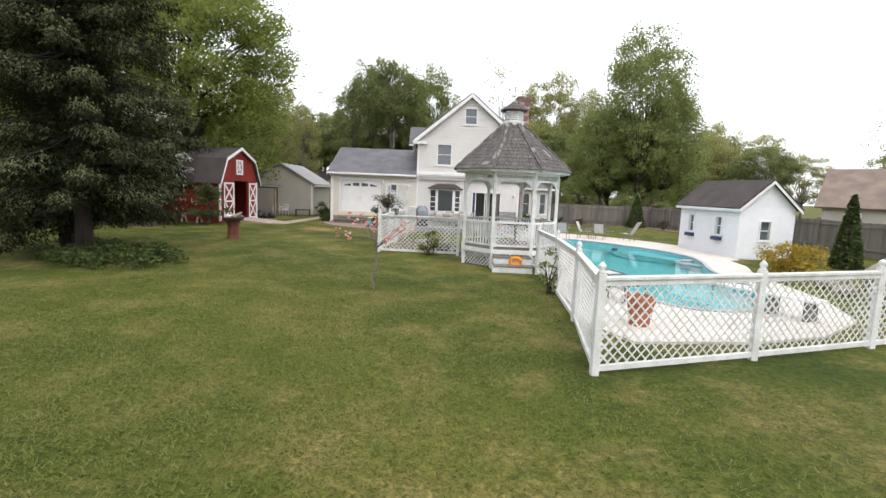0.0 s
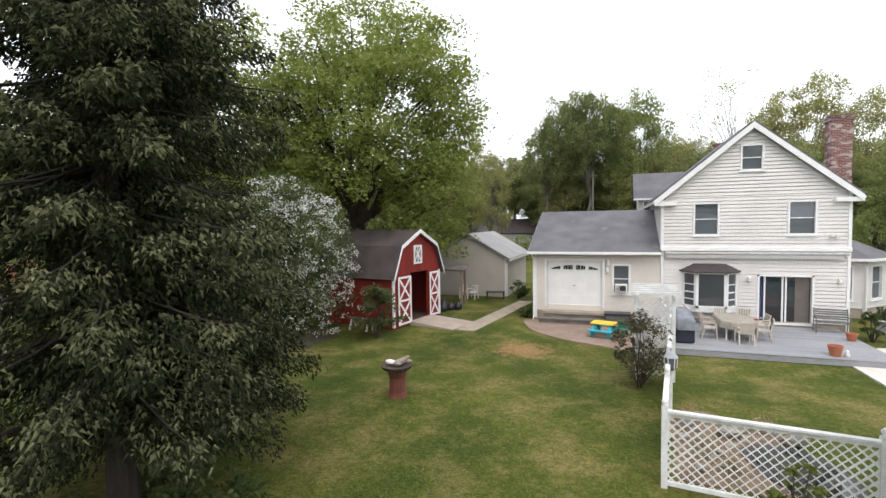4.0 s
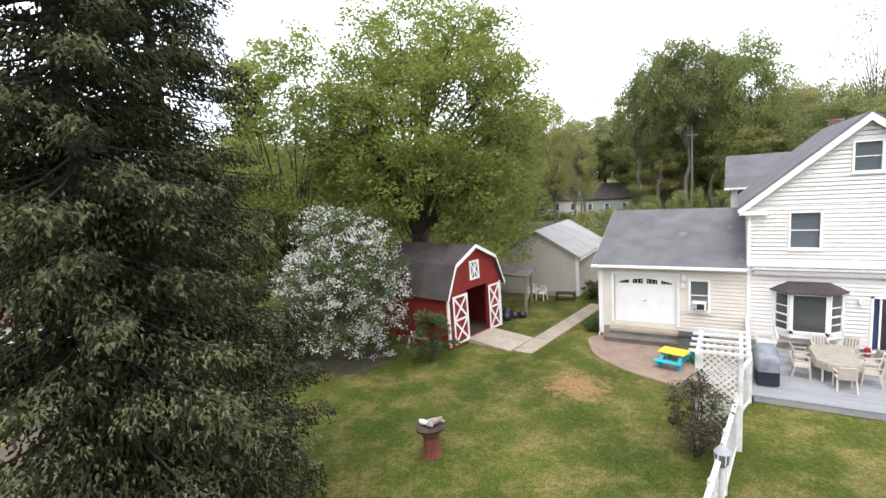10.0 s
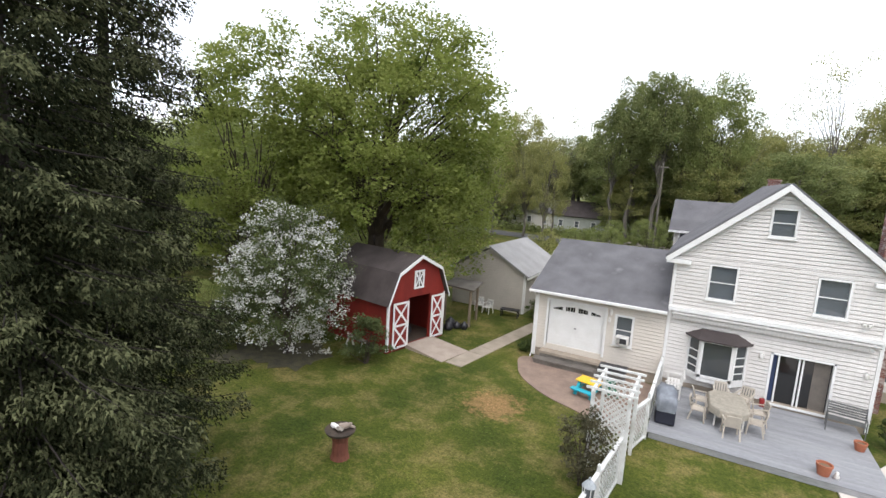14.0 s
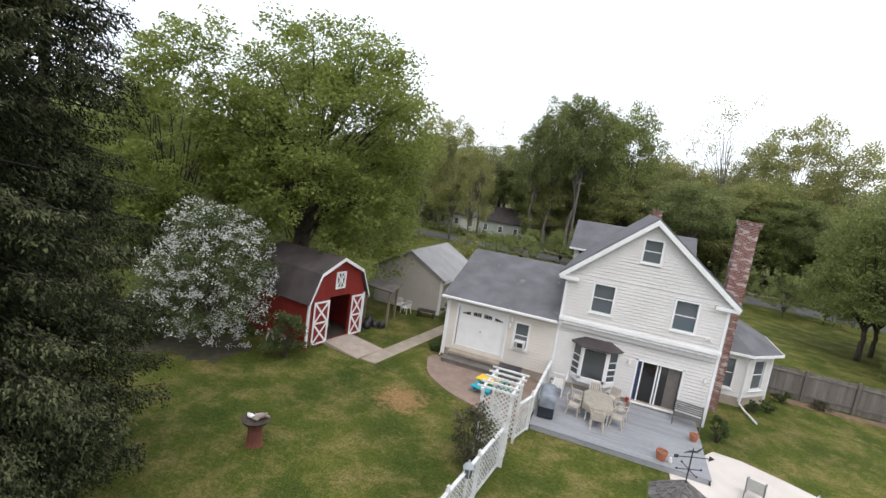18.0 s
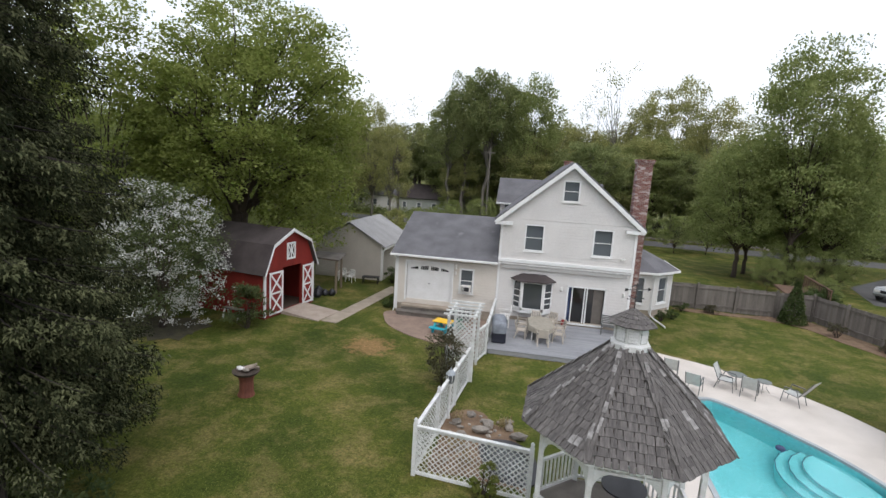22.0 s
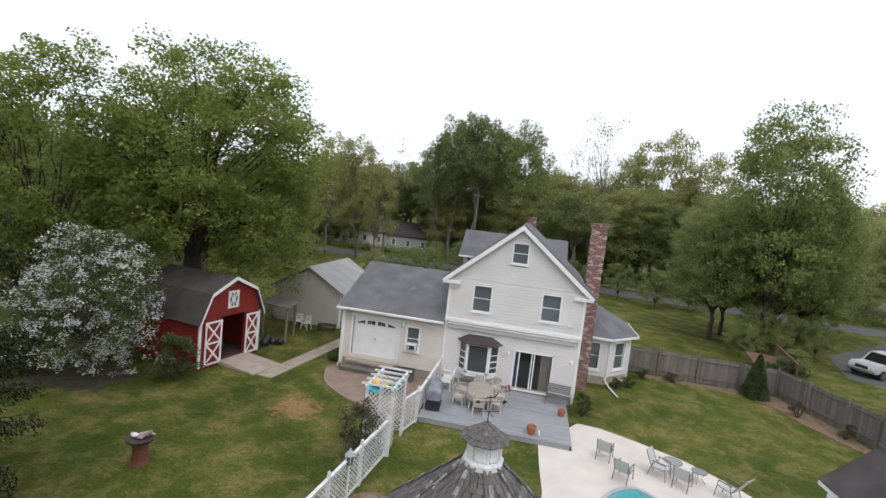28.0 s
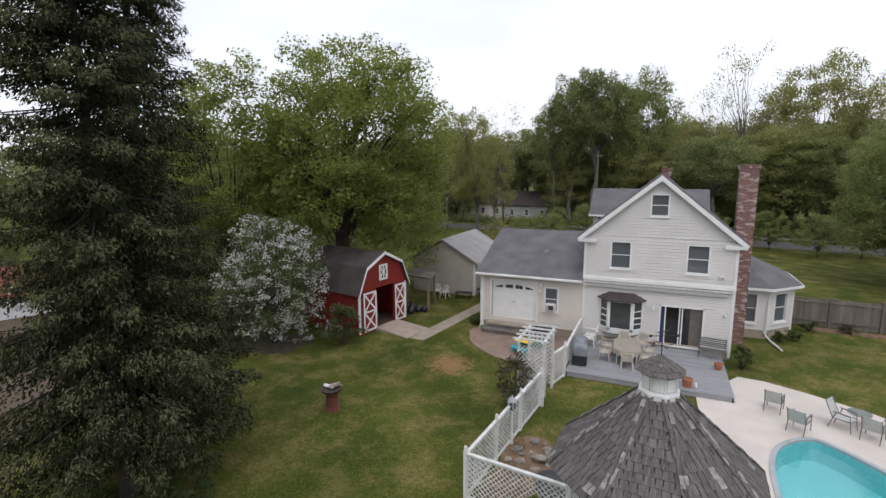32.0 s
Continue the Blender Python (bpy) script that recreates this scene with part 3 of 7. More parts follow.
APRON = [(11.25, -19.5), (10.75, -25.6), (11.2, -26.6), (13.5, -26.4), (15.2, -25.9), (17.0, -24.6), (18.1, -22.4), (18.6, -20.0), (19.2, -17.9), (20.0, -16.4), (20.4, -14.6), (21.1, -14.2),
         (21.3, -9.0), (20.6, -7.5), (19.5, -6.0), (18.1, -4.7), (16.4, -3.7), (14.9, -3.0), (13.9, -2.9), (13.45, -3.6), (13.45, -5.86), (12.05, -5.86), (12.1, -7.6), (12.2, -9.4), (12.0, -12.0), (11.9, -15.8), (11.9, -17.5)]
m = sheet_with_hole([(-1500, -1500), (1500, -1500), (1500, 1500), (-1500, 1500)], offset_loop(POOL, 0.02), 0.0)
solo("ground", m, LAWN, "patchy green and straw-coloured mown lawn", "lawn", kind="structure")

m = sheet_with_hole(APRON, offset_loop(POOL, 0.12), 0.05)
n = len(APRON)
ring_wall(m, APRON, -0.05, 0.05)
solo("pavement", m, CONC, "pale cream broomed concrete apron round the pool", "paving", kind="structure")

pool = thing("swimming_pool", "in-ground freeform swimming pool with turquoise water", "pool")
m = Mesh()
ring_wall(m, POOL, -1.5, 0.03, inward=True)
m.f.append(tuple(range(len(m.v), len(m.v) + len(POOL))))
m.v += [(x, y, -1.5) for x, y in POOL]
part("basin", m, POOLC, pool)
m = Mesh()
inner, outer = offset_loop(POOL, -0.03), offset_loop(POOL, 0.125)
N = len(POOL)
for i in range(N):
    j = (i + 1) % N
    a, b, c, d = inner[i], inner[j], outer[j], outer[i]
    m.add([(*a, 0.0), (*b, 0.0), (*c, 0.0), (*d, 0.0), (*a, 0.085), (*b, 0.085), (*c, 0.085), (*d, 0.085)], [(4, 7, 6, 5), (0, 4, 5, 1), (3, 2, 6, 7)])
part("coping", m, COPING, pool, "dark-edged grey coping")
m = Mesh()
m.v = [(x, y, -0.10) for x, y in POOL]
m.f = [tuple(range(len(POOL)))]
water = part("water", m, WATER, pool, "clear turquoise water")
water.visible_shadow = False
for i, (dz, r) in enumerate(((-0.30, 1.5), (-0.55, 1.85), (-0.80, 2.2))):
    m = Mesh()
    arc = [(18.65 + r * math.cos(radians(a)), -12.1 + r * math.sin(radians(a))) for a in range(120, 281, 16)]
    m.prism([(18.6, -11.5)] + arc + [(18.85, -13.2)], -1.49, dz)
    step = part("step", m, POOLC, pool)
    part("step_edge", Mesh().tube([(x, y, dz + 0.008) for x, y in arc], 0.012, 5), BLUE, step, "dark edge line of a pool step")

# shallow wading shelf bulging into the pool's edge
arc = [(18.86 + 0.95 * math.cos(radians(a)), -15.25 + 0.85 * math.sin(radians(a))) for a in range(80, 291, 15)]
shelf = part("wading_shelf", Mesh().prism(arc, -1.49, -0.16), COPING, pool, "grey shallow wading shelf")
part("shelf_edge", Mesh().tube([(x, y, -0.06) for x, y in arc], 0.06, 6), COPING, shelf)

board = thing("diving_board", "white diving board on a short stand at the pool's end", "diving board", (15.6, -24.4, 0.05), 28)
part("plank", Mesh().box(-0.24, -0.6, 0.42, 0.24, 1.9, 0.48), WHITE, board, bevel=0.015)
for y in (-0.4, 0.35):
    part("stand", Mesh().box(-0.2, y - 0.06, 0, 0.2, y + 0.06, 0.42), METAL, board, bevel=0.01)

m = Mesh().prism(smooth_loop([(0.55, -1.0), (0.7, -2.5), (1.4, -3.7), (2.8, -4.8), (4.2, -5.4), (5.4, -6.0), (6.4, -5.9), (6.5, -3.0), (6.5, -0.9), (3.5, -0.75)], 4), -0.03, 0.035)
solo("patio", m, PATIO, "curved brown paver patio in front of the garage", "paving", kind="structure")
m = Mesh()
for i in range(9):
    x, y = -1.78 + 0.135 * i, -3.70 + 0.98 * i
    c = pose(x, y, 0, 0, 0, -7.8 + rng.normal() * 0.6)
    m.box(-0.45, -0.49, -0.03, 0.45, 0.49, 0.03 + rng.uniform(-0.006, 0.006), c)
solo("path", m, CONC_G, "worn concrete slab path from ramp to driveway", "paving", kind="structure", bevel=0.01)


def patch(name, label, pts, mat, z=0.012, per=4, jag=0.12):
    loop = smooth_loop(pts, per)
    loop = [(x + rng.normal() * jag, y + rng.normal() * jag) for x, y in loop]
    q = Mesh().prism(loop, -0.05, z)
    return solo(name, q, mat, label, "soil", kind="structure")


patch("gravel_drive", "brown gravel track beside the spruce", [(-34, -6), (-22, -11.2), (-14, -15.6), (-9.6, -19.4), (-9.2, -21.6), (-12, -20.2), (-20, -15.0), (-34, -9.5)], GRAVEL)
patch("planting_bed", "brown mulch bed with stones behind the lattice", [(5.95, -12.2), (6.6, -11.6), (7.7, -12.0), (8.6, -13.5), (8.8, -15.4), (7.5, -15.3), (6.0, -15.2)], MULCH, 0.03)
patch("planting_bed", "mulch strip along the wooden back fence", [(18.2, 7.0), (20.0, 6.3), (23.5, 6.2), (25.4, 5.0), (27.2, 0.6), (28.3, 0.4), (26.5, 6.7), (22, 6.9)], MULCH, 0.03)
# ragged patch, darker than the lawn, within the blossoming tree's spread
patch("planting_bed", "dark brown patch of ground under the blossoming tree beside the barn", [(-11, -6.5), (-9.5, -6.0), (-7.6, -6.2), (-6.7, -7.2), (-7.5, -8.6), (-8.8, -9.4), (-11, -9.5)], GROUND_D, 0.02, 4, 0.3)
m = Mesh()
m.add([(-120, 58, 0.03), (-60, 50.5, 0.03), (0, 45, 0.03), (60, 36, 0.03), (120, 24, 0.03), (120, 30.5, 0.03), (60, 42.5, 0.03), (0, 51, 0.03), (-60, 56.5, 0.03), (-120, 64, 0.03)],
      [(0, 1, 8, 9), (1, 2, 7, 8), (2, 3, 6, 7), (3, 4, 5, 6)])
solo("road", m, ASPHALT, "grey asphalt road behind the houses", "road", kind="structure")
m = Mesh().add([(35, 14.5, 0.025), (43, 12, 0.025), (62, 30, 0.025), (54, 38, 0.025), (37.5, 22, 0.025)], [(0, 1, 2, 3, 4)])
solo("driveway", m, ASPHALT, "grey neighbouring driveway", "driveway", kind="structure")


# ---- walls with openings and lapped siding ----
class Face:
    """A wall plane: u along it from its origin, d outward, z up."""

    def __init__(self, x, y, degrees):
        c, s = math.cos(radians(degrees)), math.sin(radians(degrees))
        self.o, self.a, self.nrm = (x, y), (c, s), (s, -c)

    def p(self, u, d, z):
        return (self.o[0] + self.a[0] * u + self.nrm[0] * d, self.o[1] + self.a[1] * u + self.nrm[1] * d, z)

    def block(self, m, u0, u1, d0, d1, z0, z1):
        c = [self.p(u, d, z) for z in (z0, z1) for d in (d1, d0) for u in (u0, u1)]
        return m.add(c, [(0, 2, 3, 1), (4, 5, 7, 6), (0, 1, 5, 4), (2, 6, 7, 3), (0, 4, 6, 2), (1, 3, 7, 5)])

    def wall(self, length, z0, z1, holes=(), thick=0.15, peak=None):
        m = Mesh()
        us = sorted({0, length, *[h[0] for h in holes], *[h[1] for h in holes]})
        for u0, u1 in zip(us, us[1:]):
            z = z0
            for h in sorted((h for h in holes if h[0] <= u0 + 1e-6 and h[1] >= u1 - 1e-6), key=lambda h: h[2]):
                if h[2] > z:
                    self.block(m, u0, u1, -thick, 0, z, h[2])
                z = h[3]
            if z < z1:
                self.block(m, u0, u1, -thick, 0, z, z1)
        if peak:
            pu, pz = peak
            tri = [(0, z1), (length, z1), (pu, pz)] if not isinstance(pu, list) else pu
            k, n = len(m.v), len(tri)
            m.v += [self.p(u, 0, z) for u, z in tri] + [self.p(u, -thick, z) for u, z in tri]
            m.f += [tuple(k + i for i in range(n)), tuple(k + n + i for i in reversed(range(n)))]
            m.f += [(k + (i + 1) % n, k + i, k + n + i, k + n + (i + 1) % n) for i in range(n)]
        return m

    def siding(self, length, z0, z1, holes=(), course=0.158, top=None, lap=0.05, gap=0.026):
        """Lapped boards; top(z) gives the ends of a board under a gable."""
        m, z = Mesh(), z0
        while z < z1 - 0.02:
            zt = min(z + course, z1)
            ends = top(zt) if top else (0.0, length)
            cuts = sorted((h[0], h[1]) for h in holes if h[2] < (z + zt) / 2 < h[3])
            u = ends[0]
            for a, b in cuts + [(ends[1], ends[1])]:
                if a - u > 0.03:
                    ze = zt - gap
                    m.add([self.p(u, lap, z), self.p(a, lap, z), self.p(a, lap * 0.6, ze), self.p(u, lap * 0.6, ze), self.p(u, 0, z), self.p(a, 0, z), self.p(u, 0, ze), self.p(a, 0, ze)],
                          [(0, 1, 2, 3), (4, 5, 1, 0), (3, 2, 7, 6), (0, 3, 6, 4), (1, 5, 7, 2)])
                u = max(u, b)
            z = zt
        return m


def window(face, u0, u1, z0, z1, parent, trim=0.10, rails=(0.5,), bars=(), glass=None, mat=None, sill=True):
    """Glass set back in the wall, white casing proud of it, sash rails and a sill."""
    mat, glass = mat or WHITE, glass or GLASS
    w = part("window", face.block(Mesh(), u0 + trim, u1 - trim, -0.08, -0.06, z0 + trim, z1 - trim), glass, parent)
    m = Mesh()
    for a, b, c, d in ((u0, u0 + trim, z0, z1), (u1 - trim, u1, z0, z1), (u0 + trim, u1 - trim, z1 - trim, z1), (u0 + trim, u1 - trim, z0, z0 + trim)):
        face.block(m, a, b, -0.08, 0.07, c, d)
    part("frame", m, mat, w, bevel=0.006)
    for r in rails:
        z = z0 + trim + (z1 - z0 - 2 * trim) * r
        part("sash_rail", face.block(Mesh(), u0 + trim, u1 - trim, -0.06, -0.02, z - 0.018, z + 0.018), mat, w)
    for r in bars:
        u = u0 + trim + (u1 - u0 - 2 * trim) * r
        part("mullion", face.block(Mesh(), u - 0.025, u + 0.025, -0.06, -0.02, z0 + trim, z1 - trim), mat, w)
    if sill:
        part("sill", face.block(Mesh(), u0 - 0.04, u1 + 0.04, 0, 0.11, z0 - 0.04, z0), mat, w)
    return w


# ---- the house ----
HX0, HX1, HY, HE, HR = 6.64, 13.80, -0.65, 5.98, 8.93
hw = HX1 - HX0
house = thing("house", "two-storey cream-sided gabled house with grey shingle roofs", "house")
south = Face(HX0, HY, 0)
wins = [(1.31, 2.37, 4.20, 5.70), (4.93, 5.99, 4.20, 5.70), (3.13, 4.03, 7.02, 8.18)]
bay_hole, slide_hole = (1.02, 2.98, 0.98, 2.60), (3.86, 5.94, 0.36, 2.50)
slope = (HR - HE) / (hw / 2)
part("wall", south.wall(hw, 0.0, HE, wins[:2] + [bay_hole, slide_hole], 0.2), SIDING, house)
gab = Mesh()
k0 = [(0, HE), (hw, HE), (hw / 2, HR)]
gab.v = [south.p(u, -0.095, z) for u, z in k0] + [south.p(u, -0.2, z) for u, z in k0]
gab.f = [(0, 1, 2), (5, 4, 3), (1, 0, 3, 4), (2, 1, 4, 5), (0, 2, 5, 3)]
part("gable_wall", gab, SIDING, house)
part("siding", south.siding(hw, 0.45, 3.52, [bay_hole, slide_hole]), SIDING, house)
part("siding", south.siding(hw, 3.70, HE, wins[:2]), SIDING, house)
part("siding", south.siding(hw, HE, HR - 0.15, wins[2:], top=lambda z: ((z - HE) / slope, hw - (z - HE) / slope)), SIDING, house)
west = Face(HX0, 9.0, -90)
part("wall", west.wall(9.65, 0, HE, (), 0.2), SIDING, house)
part("siding", west.siding(9.65, 0.45, HE), SIDING, house)
east = Face(HX1, HY, 90)
part("wall", east.wall(9.65, 0, HE, (), 0.2), SIDING, house)
part("siding", east.siding(9.65, 0.45, HE), SIDING, house)
for u in (-0.012, hw - 0.098):
    part("corner_board", south.block(Mesh(), u, u + 0.11, -0.1, 0.062, 0.1, HE), WHITE, house)
part("belt_band", south.block(Mesh(), -0.03, hw + 0.03, 0, 0.13, 3.52, 3.70), WHITE, house, "white belt band", bevel=0.01)
part("foundation", south.block(Mesh(), 0.02, hw - 0.02, -0.2, 0.012, 0.0, 0.44), CONC_G, house)
window(south, *wins[0], house, 0.08)
window(south, *wins[1], house, 0.08)
window(south, *wins[2], house, 0.08)
# roof slabs with rake boards
oh, fy, by = 0.32, HY - 0.28, 10.3
zl = HE - oh * slope
for sgn in (-1, 1):
    xe = HX0 - oh if sgn < 0 else HX1 + oh
    xr = (HX0 + HX1) / 2
    q = [(xe, fy, zl + 0.07), (xr, fy, HR + 0.11), (xr, by, HR + 0.11), (xe, by, zl + 0.07)]
    part("roof", Mesh().slab(q if sgn > 0 else list(reversed(q)), 0.12), ROOF, house)
    part("rake_board", Mesh().slab([(xe, fy - 0.04, zl + 0.13), (xe, fy - 0.04, zl - 0.14), (xr, fy - 0.04, HR - 0.10), (xr, fy - 0.04, HR + 0.17)] if sgn < 0 else
                                  [(xr, fy - 0.04, HR + 0.17), (xr, fy - 0.04, HR - 0.10), (xe, fy - 0.04, zl - 0.14), (xe, fy - 0.04, zl + 0.13)], 0.05), WHITE, house)
    x0, x1 = (HX0 - oh, HX0 + 0.62) if sgn < 0 else (HX1 - 0.62, HX1 + oh)
    part("cornice_return", Mesh().box(x0, fy, zl - 0.13, x1, HY + 0.0, zl + 0.05), WHITE, house, bevel=0.01)
    part("gutter", Mesh().box(xe - 0.05 if sgn < 0 else xe - 0.05, fy, zl - 0.02, xe + 0.05, by, zl + 0.09), WHITE, house)
# window bay with a small hipped roof
bx0, bx1, bd = HX0 + 0.90, HX0 + 3.10, 0.52
ring = [(bx0, HY), (bx0 + 0.50, HY - bd), (bx1 - 0.50, HY - bd), (bx1, HY)]
bay = part("bay_window", Mesh().prism([ring[3], ring[0], ring[1], ring[2]], 0.80, 0.98), WHITE, house, "white bay window with dark hipped roof", bevel=0.01)
for (xa, ya), (xb, yb) in zip(ring, ring[1:]):
    f = Face(xa, ya, math.degrees(math.atan2(yb - ya, xb - xa)))
    ln = math.hypot(xb - xa, yb - ya)
    part("pane", f.block(Mesh(), 0.05, ln - 0.05, -0.05, -0.03, 0.98, 2.60), GLASS_B, bay)
    m = Mesh()
    for a, b, c, d in ((0, 0.10, 0.98, 2.60), (ln - 0.10, ln, 0.98, 2.60), (0, ln, 0.98, 1.09), (0, ln, 2.51, 2.64)):
        f.block(m, a, b, -0.06, 0.02, c, d)
    if ln < 1.0:
        f.block(m, 0.07, ln - 0.07, -0.05, 0.0, 1.66, 1.72)
        f.block(m, 0.07, ln - 0.07, -0.04, 0.0, 1.35, 1.39)
        f.block(m, 0.07, ln - 0.07, -0.04, 0.0, 2.02, 2.06)
    part("frame", m, WHITE, bay)
m = Mesh()
e = [(bx0 - 0.16, HY), (bx0 + 0.38, HY - bd - 0.20), (bx1 - 0.38, HY - bd - 0.20), (bx1 + 0.16, HY)]
t0, t1 = (bx0 + 0.45, HY - 0.02, 2.95), (bx1 - 0.45, HY - 0.02, 2.95)
m.add([(*p, 2.64) for p in e] + [t0, t1] + [(*p, 2.58) for p in e], [(0, 1, 4), (1, 2, 5, 4), (2, 3, 5), (0, 6, 7, 1), (1, 7, 8, 2), (2, 8, 9, 3), (6, 9, 8, 7)])
part("bay_roof", m, ROOF_D, bay)
# sliding door
u0, u1, z0, z1 = slide_hole
slider = part("sliding_door", south.block(Mesh(), u0 + 0.08, u1 - 0.08, -0.16, -0.14, z0, z1 - 0.08), GLASS_D, house, "white-framed glass sliding door standing half open")
m = Mesh()
for a, b, c, d in ((u0, u0 + 0.08, z0, z1), (u1 - 0.08, u1, z0, z1), (u0, u1, z1 - 0.08, z1), (u0, u1, z0 - 0.04, z0 + 0.05)):
    south.block(m, a, b, -0.14, 0.065, c, d)
part("frame", m, WHITE, slider)
for a in (0.14, 0.46, 0.52):
    uu = u0 + (u1 - u0) * a
    part("stile", south.block(Mesh(), uu - 0.03, uu + 0.03, -0.12, -0.02, z0, z1 - 0.08), WHITE, slider)
part("curtain", south.block(Mesh(), u0 + 1.44, u0 + 1.96, -0.137, -0.127, z0 + 0.05, z1 - 0.1), surface("dim_beige_curtain", (0.17, 0.15, 0.13), (0.13, 0.115, 0.10), 3.0, 0.9, 0.1), slider)
part("curtain", south.block(Mesh(), u0 + 0.09, u0 + 0.24, -0.137, -0.125, z0 + 0.05, z1 - 0.1), BLUE, slider, "navy curtain drawn aside")
# awning cassette
awn = part("awning", Mesh().tube([(HX0 + 0.15, HY - 0.17, 3.42), (HX1 - 0.1, HY - 0.17, 3.42)], 0.062, 10), AWNING, house, "rolled-up pale grey awning")
tab = Mesh().prism([(0, 0.05), (0.03, 0.015), (0.0715, 0), (0.113, 0.015), (0.143, 0.05), (0.143, 0.19), (0, 0.19)], -0.005, 0.005)
tab.v = [(x, z, y) for x, y, z in tab.v]
tab = tab.data("valance_tab", AWNING)
for i in range(46):
    ob = new("valance_tab", tab)
    ob.parent, ob.location = awn, (HX0 + 0.2 + i * 0.145, HY - 0.19 - 0.006 * (i % 2), 3.19)
for x in (HX0 + 0.3, HX1 - 0.3, (HX0 + HX1) / 2):
    part("bracket", Mesh().box(x - 0.04, HY - 0.14, 3.34, x + 0.04, HY + 0.0, 3.50), WHITE, awn)
m = Mesh().tube([(HX1 - 0.62, HY - 0.02, 4.18), (HX1 - 0.62, HY - 0.14, 4.2)], 0.05, 8).lathe([(0.02, 0), (0.07, 0.05), (0.07, 0.13)], 8, (HX1 - 0.70, HY - 0.17, 4.1)).lathe([(0.02, 0), (0.07, 0.05), (0.07, 0.13)], 8, (HX1 - 0.54, HY - 0.17, 4.1))
part("floodlight", m, WHITE_P, house)
for x in (HX0 + 3.55, HX1 - 0.35):
    m = Mesh().lathe([(0.03, 0), (0.075, 0.06), (0.075, 0.2), (0.02, 0.27)], 8, (x, HY - 0.12, 2.15)).box(x - 0.03, HY - 0.1, 2.25, x + 0.03, HY, 2.33)
    part("wall_lamp", m, WHITE_P, house)
# the cross wing behind
wx0, wx1, wy0, wy1, we, wr = 5.95, 12.9, 8.15, 12.15, 6.45, 7.95
part("wing_wall", Mesh().box(wx0, wy0, 0, wx1, wy1, we), SIDING, house)
wf = Face(wx0, wy0, 0)
part("siding", wf.siding(wx1 - wx0, 3.5, we, [(0.25, 0.95, 5.2, 6.2)]), SIDING, house)
window(Face(wx0, wy0 - 0.09, 0), 0.25, 0.95, 5.2, 6.2, house, 0.07)
ym = (wy0 + wy1) / 2
part("wing_gable", Mesh().add([(wx0, wy0, we), (wx0, wy1, we), (wx0, ym, wr), (wx1, wy0, we), (wx1, wy1, we), (wx1, ym, wr)], [(0, 2, 1), (3, 4, 5), (0, 1, 4, 3)]), SIDING, house)
for q in ([(wx0 - 0.3, wy0 - 0.35, we - 0.18), (wx1 + 0.3, wy0 - 0.35, we - 0.18), (wx1 + 0.3, ym, wr + 0.1), (wx0 - 0.3, ym, wr + 0.1)],
          [(wx1 + 0.3, wy1 + 0.35, we - 0.18), (wx0 - 0.3, wy1 + 0.35, we - 0.18), (wx0 - 0.3, ym, wr + 0.1), (wx1 + 0.3, ym, wr + 0.1)]):
    part("wing_roof", Mesh().slab(q, 0.12), ROOF, house)
part("gutter", Mesh().box(wx0 - 0.3, wy0 - 0.44, we - 0.26, wx1 + 0.3, wy0 - 0.33, we - 0.15), WHITE, house)
part("small_chimney", Mesh().box(10.2, 8.2, 7.5, 10.75, 8.75, 9.4).box(10.16, 8.16, 9.4, 10.79, 8.79, 9.5), BRICK, house)
# big chimney
part("chimney", Mesh().box(13.92, 1.95, 0, 14.72, 2.75, 9.35).box(13.87, 1.90, 9.35, 14.77, 2.80, 9.50).box(13.83, 1.86, 9.50, 14.81, 2.84, 9.60), BRICK, house, "tall weathered brick chimney with pale stains")
# sun room on the east side
rp = [(HX1, 3.6), (15.95, 3.6), (17.40, 5.1), (17.40, 8.6), (HX1, 8.6)]
sr = part("sun_room", Mesh().prism(rp, 0.0, 0.5), CONC_G, house, "cream bay-shaped sun room with white windows")
for (xa, ya), (xb, yb), hole in zip(rp[:3], rp[1:4], ((0.4, 1.7, 0.85, 2.58), (0.5, 1.6, 0.85, 2.58), (0.7, 2.2, 0.85, 2.58))):
    f = Face(xa, ya, math.degrees(math.atan2(yb - ya, xb - xa)))
    ln = math.hypot(xb - xa, yb - ya)
    part("room_wall", f.wall(ln, 0.5, 2.93, [hole], 0.15), SIDING, sr)
    part("room_siding", f.siding(ln, 0.5, 2.93, [hole]), SIDING, sr)
    part("room_corner", f.block(Mesh(), ln - 0.07, ln + 0.03, -0.05, 0.062, 0.3, 2.93), WHITE, sr)
    window(f, *hole, house, 0.08)
m = Mesh()
ro = [(HX1 - 0.0, 3.2), (16.1, 3.2), (17.80, 4.95), (17.80, 9.0), (HX1, 9.0)]
apx = [(13.75, 4.9, 4.55), (14.3, 5.4, 4.55), (14.3, 9.0, 4.55)]
m.add([(*p, 2.95) for p in ro] + apx + [(*p, 2.83) for p in ro], [(0, 1, 6, 5), (1, 2, 6), (2, 3, 7, 6), (0, 8, 9, 1), (1, 9, 10, 2), (2, 10, 11, 3), (8, 12, 11, 10, 9)])
part("room_roof", m, ROOF, sr)
m = Mesh()
for (xa, ya), (xb, yb) in zip(ro[:3], ro[1:4]):
    m.beam((xa, ya, 2.88), (xb, yb, 2.88), 0.1, 0.13)
part("room_gutter", m, WHITE, sr)
part("downspout", Mesh().tube([(16.05, 3.35, 2.85), (15.98, 3.5, 2.58), (15.98, 3.5, 0.25), (16.15, 2.9, 0.12), (16.45, 1.7, 0.06)], 0.05, 6), WHITE, sr)

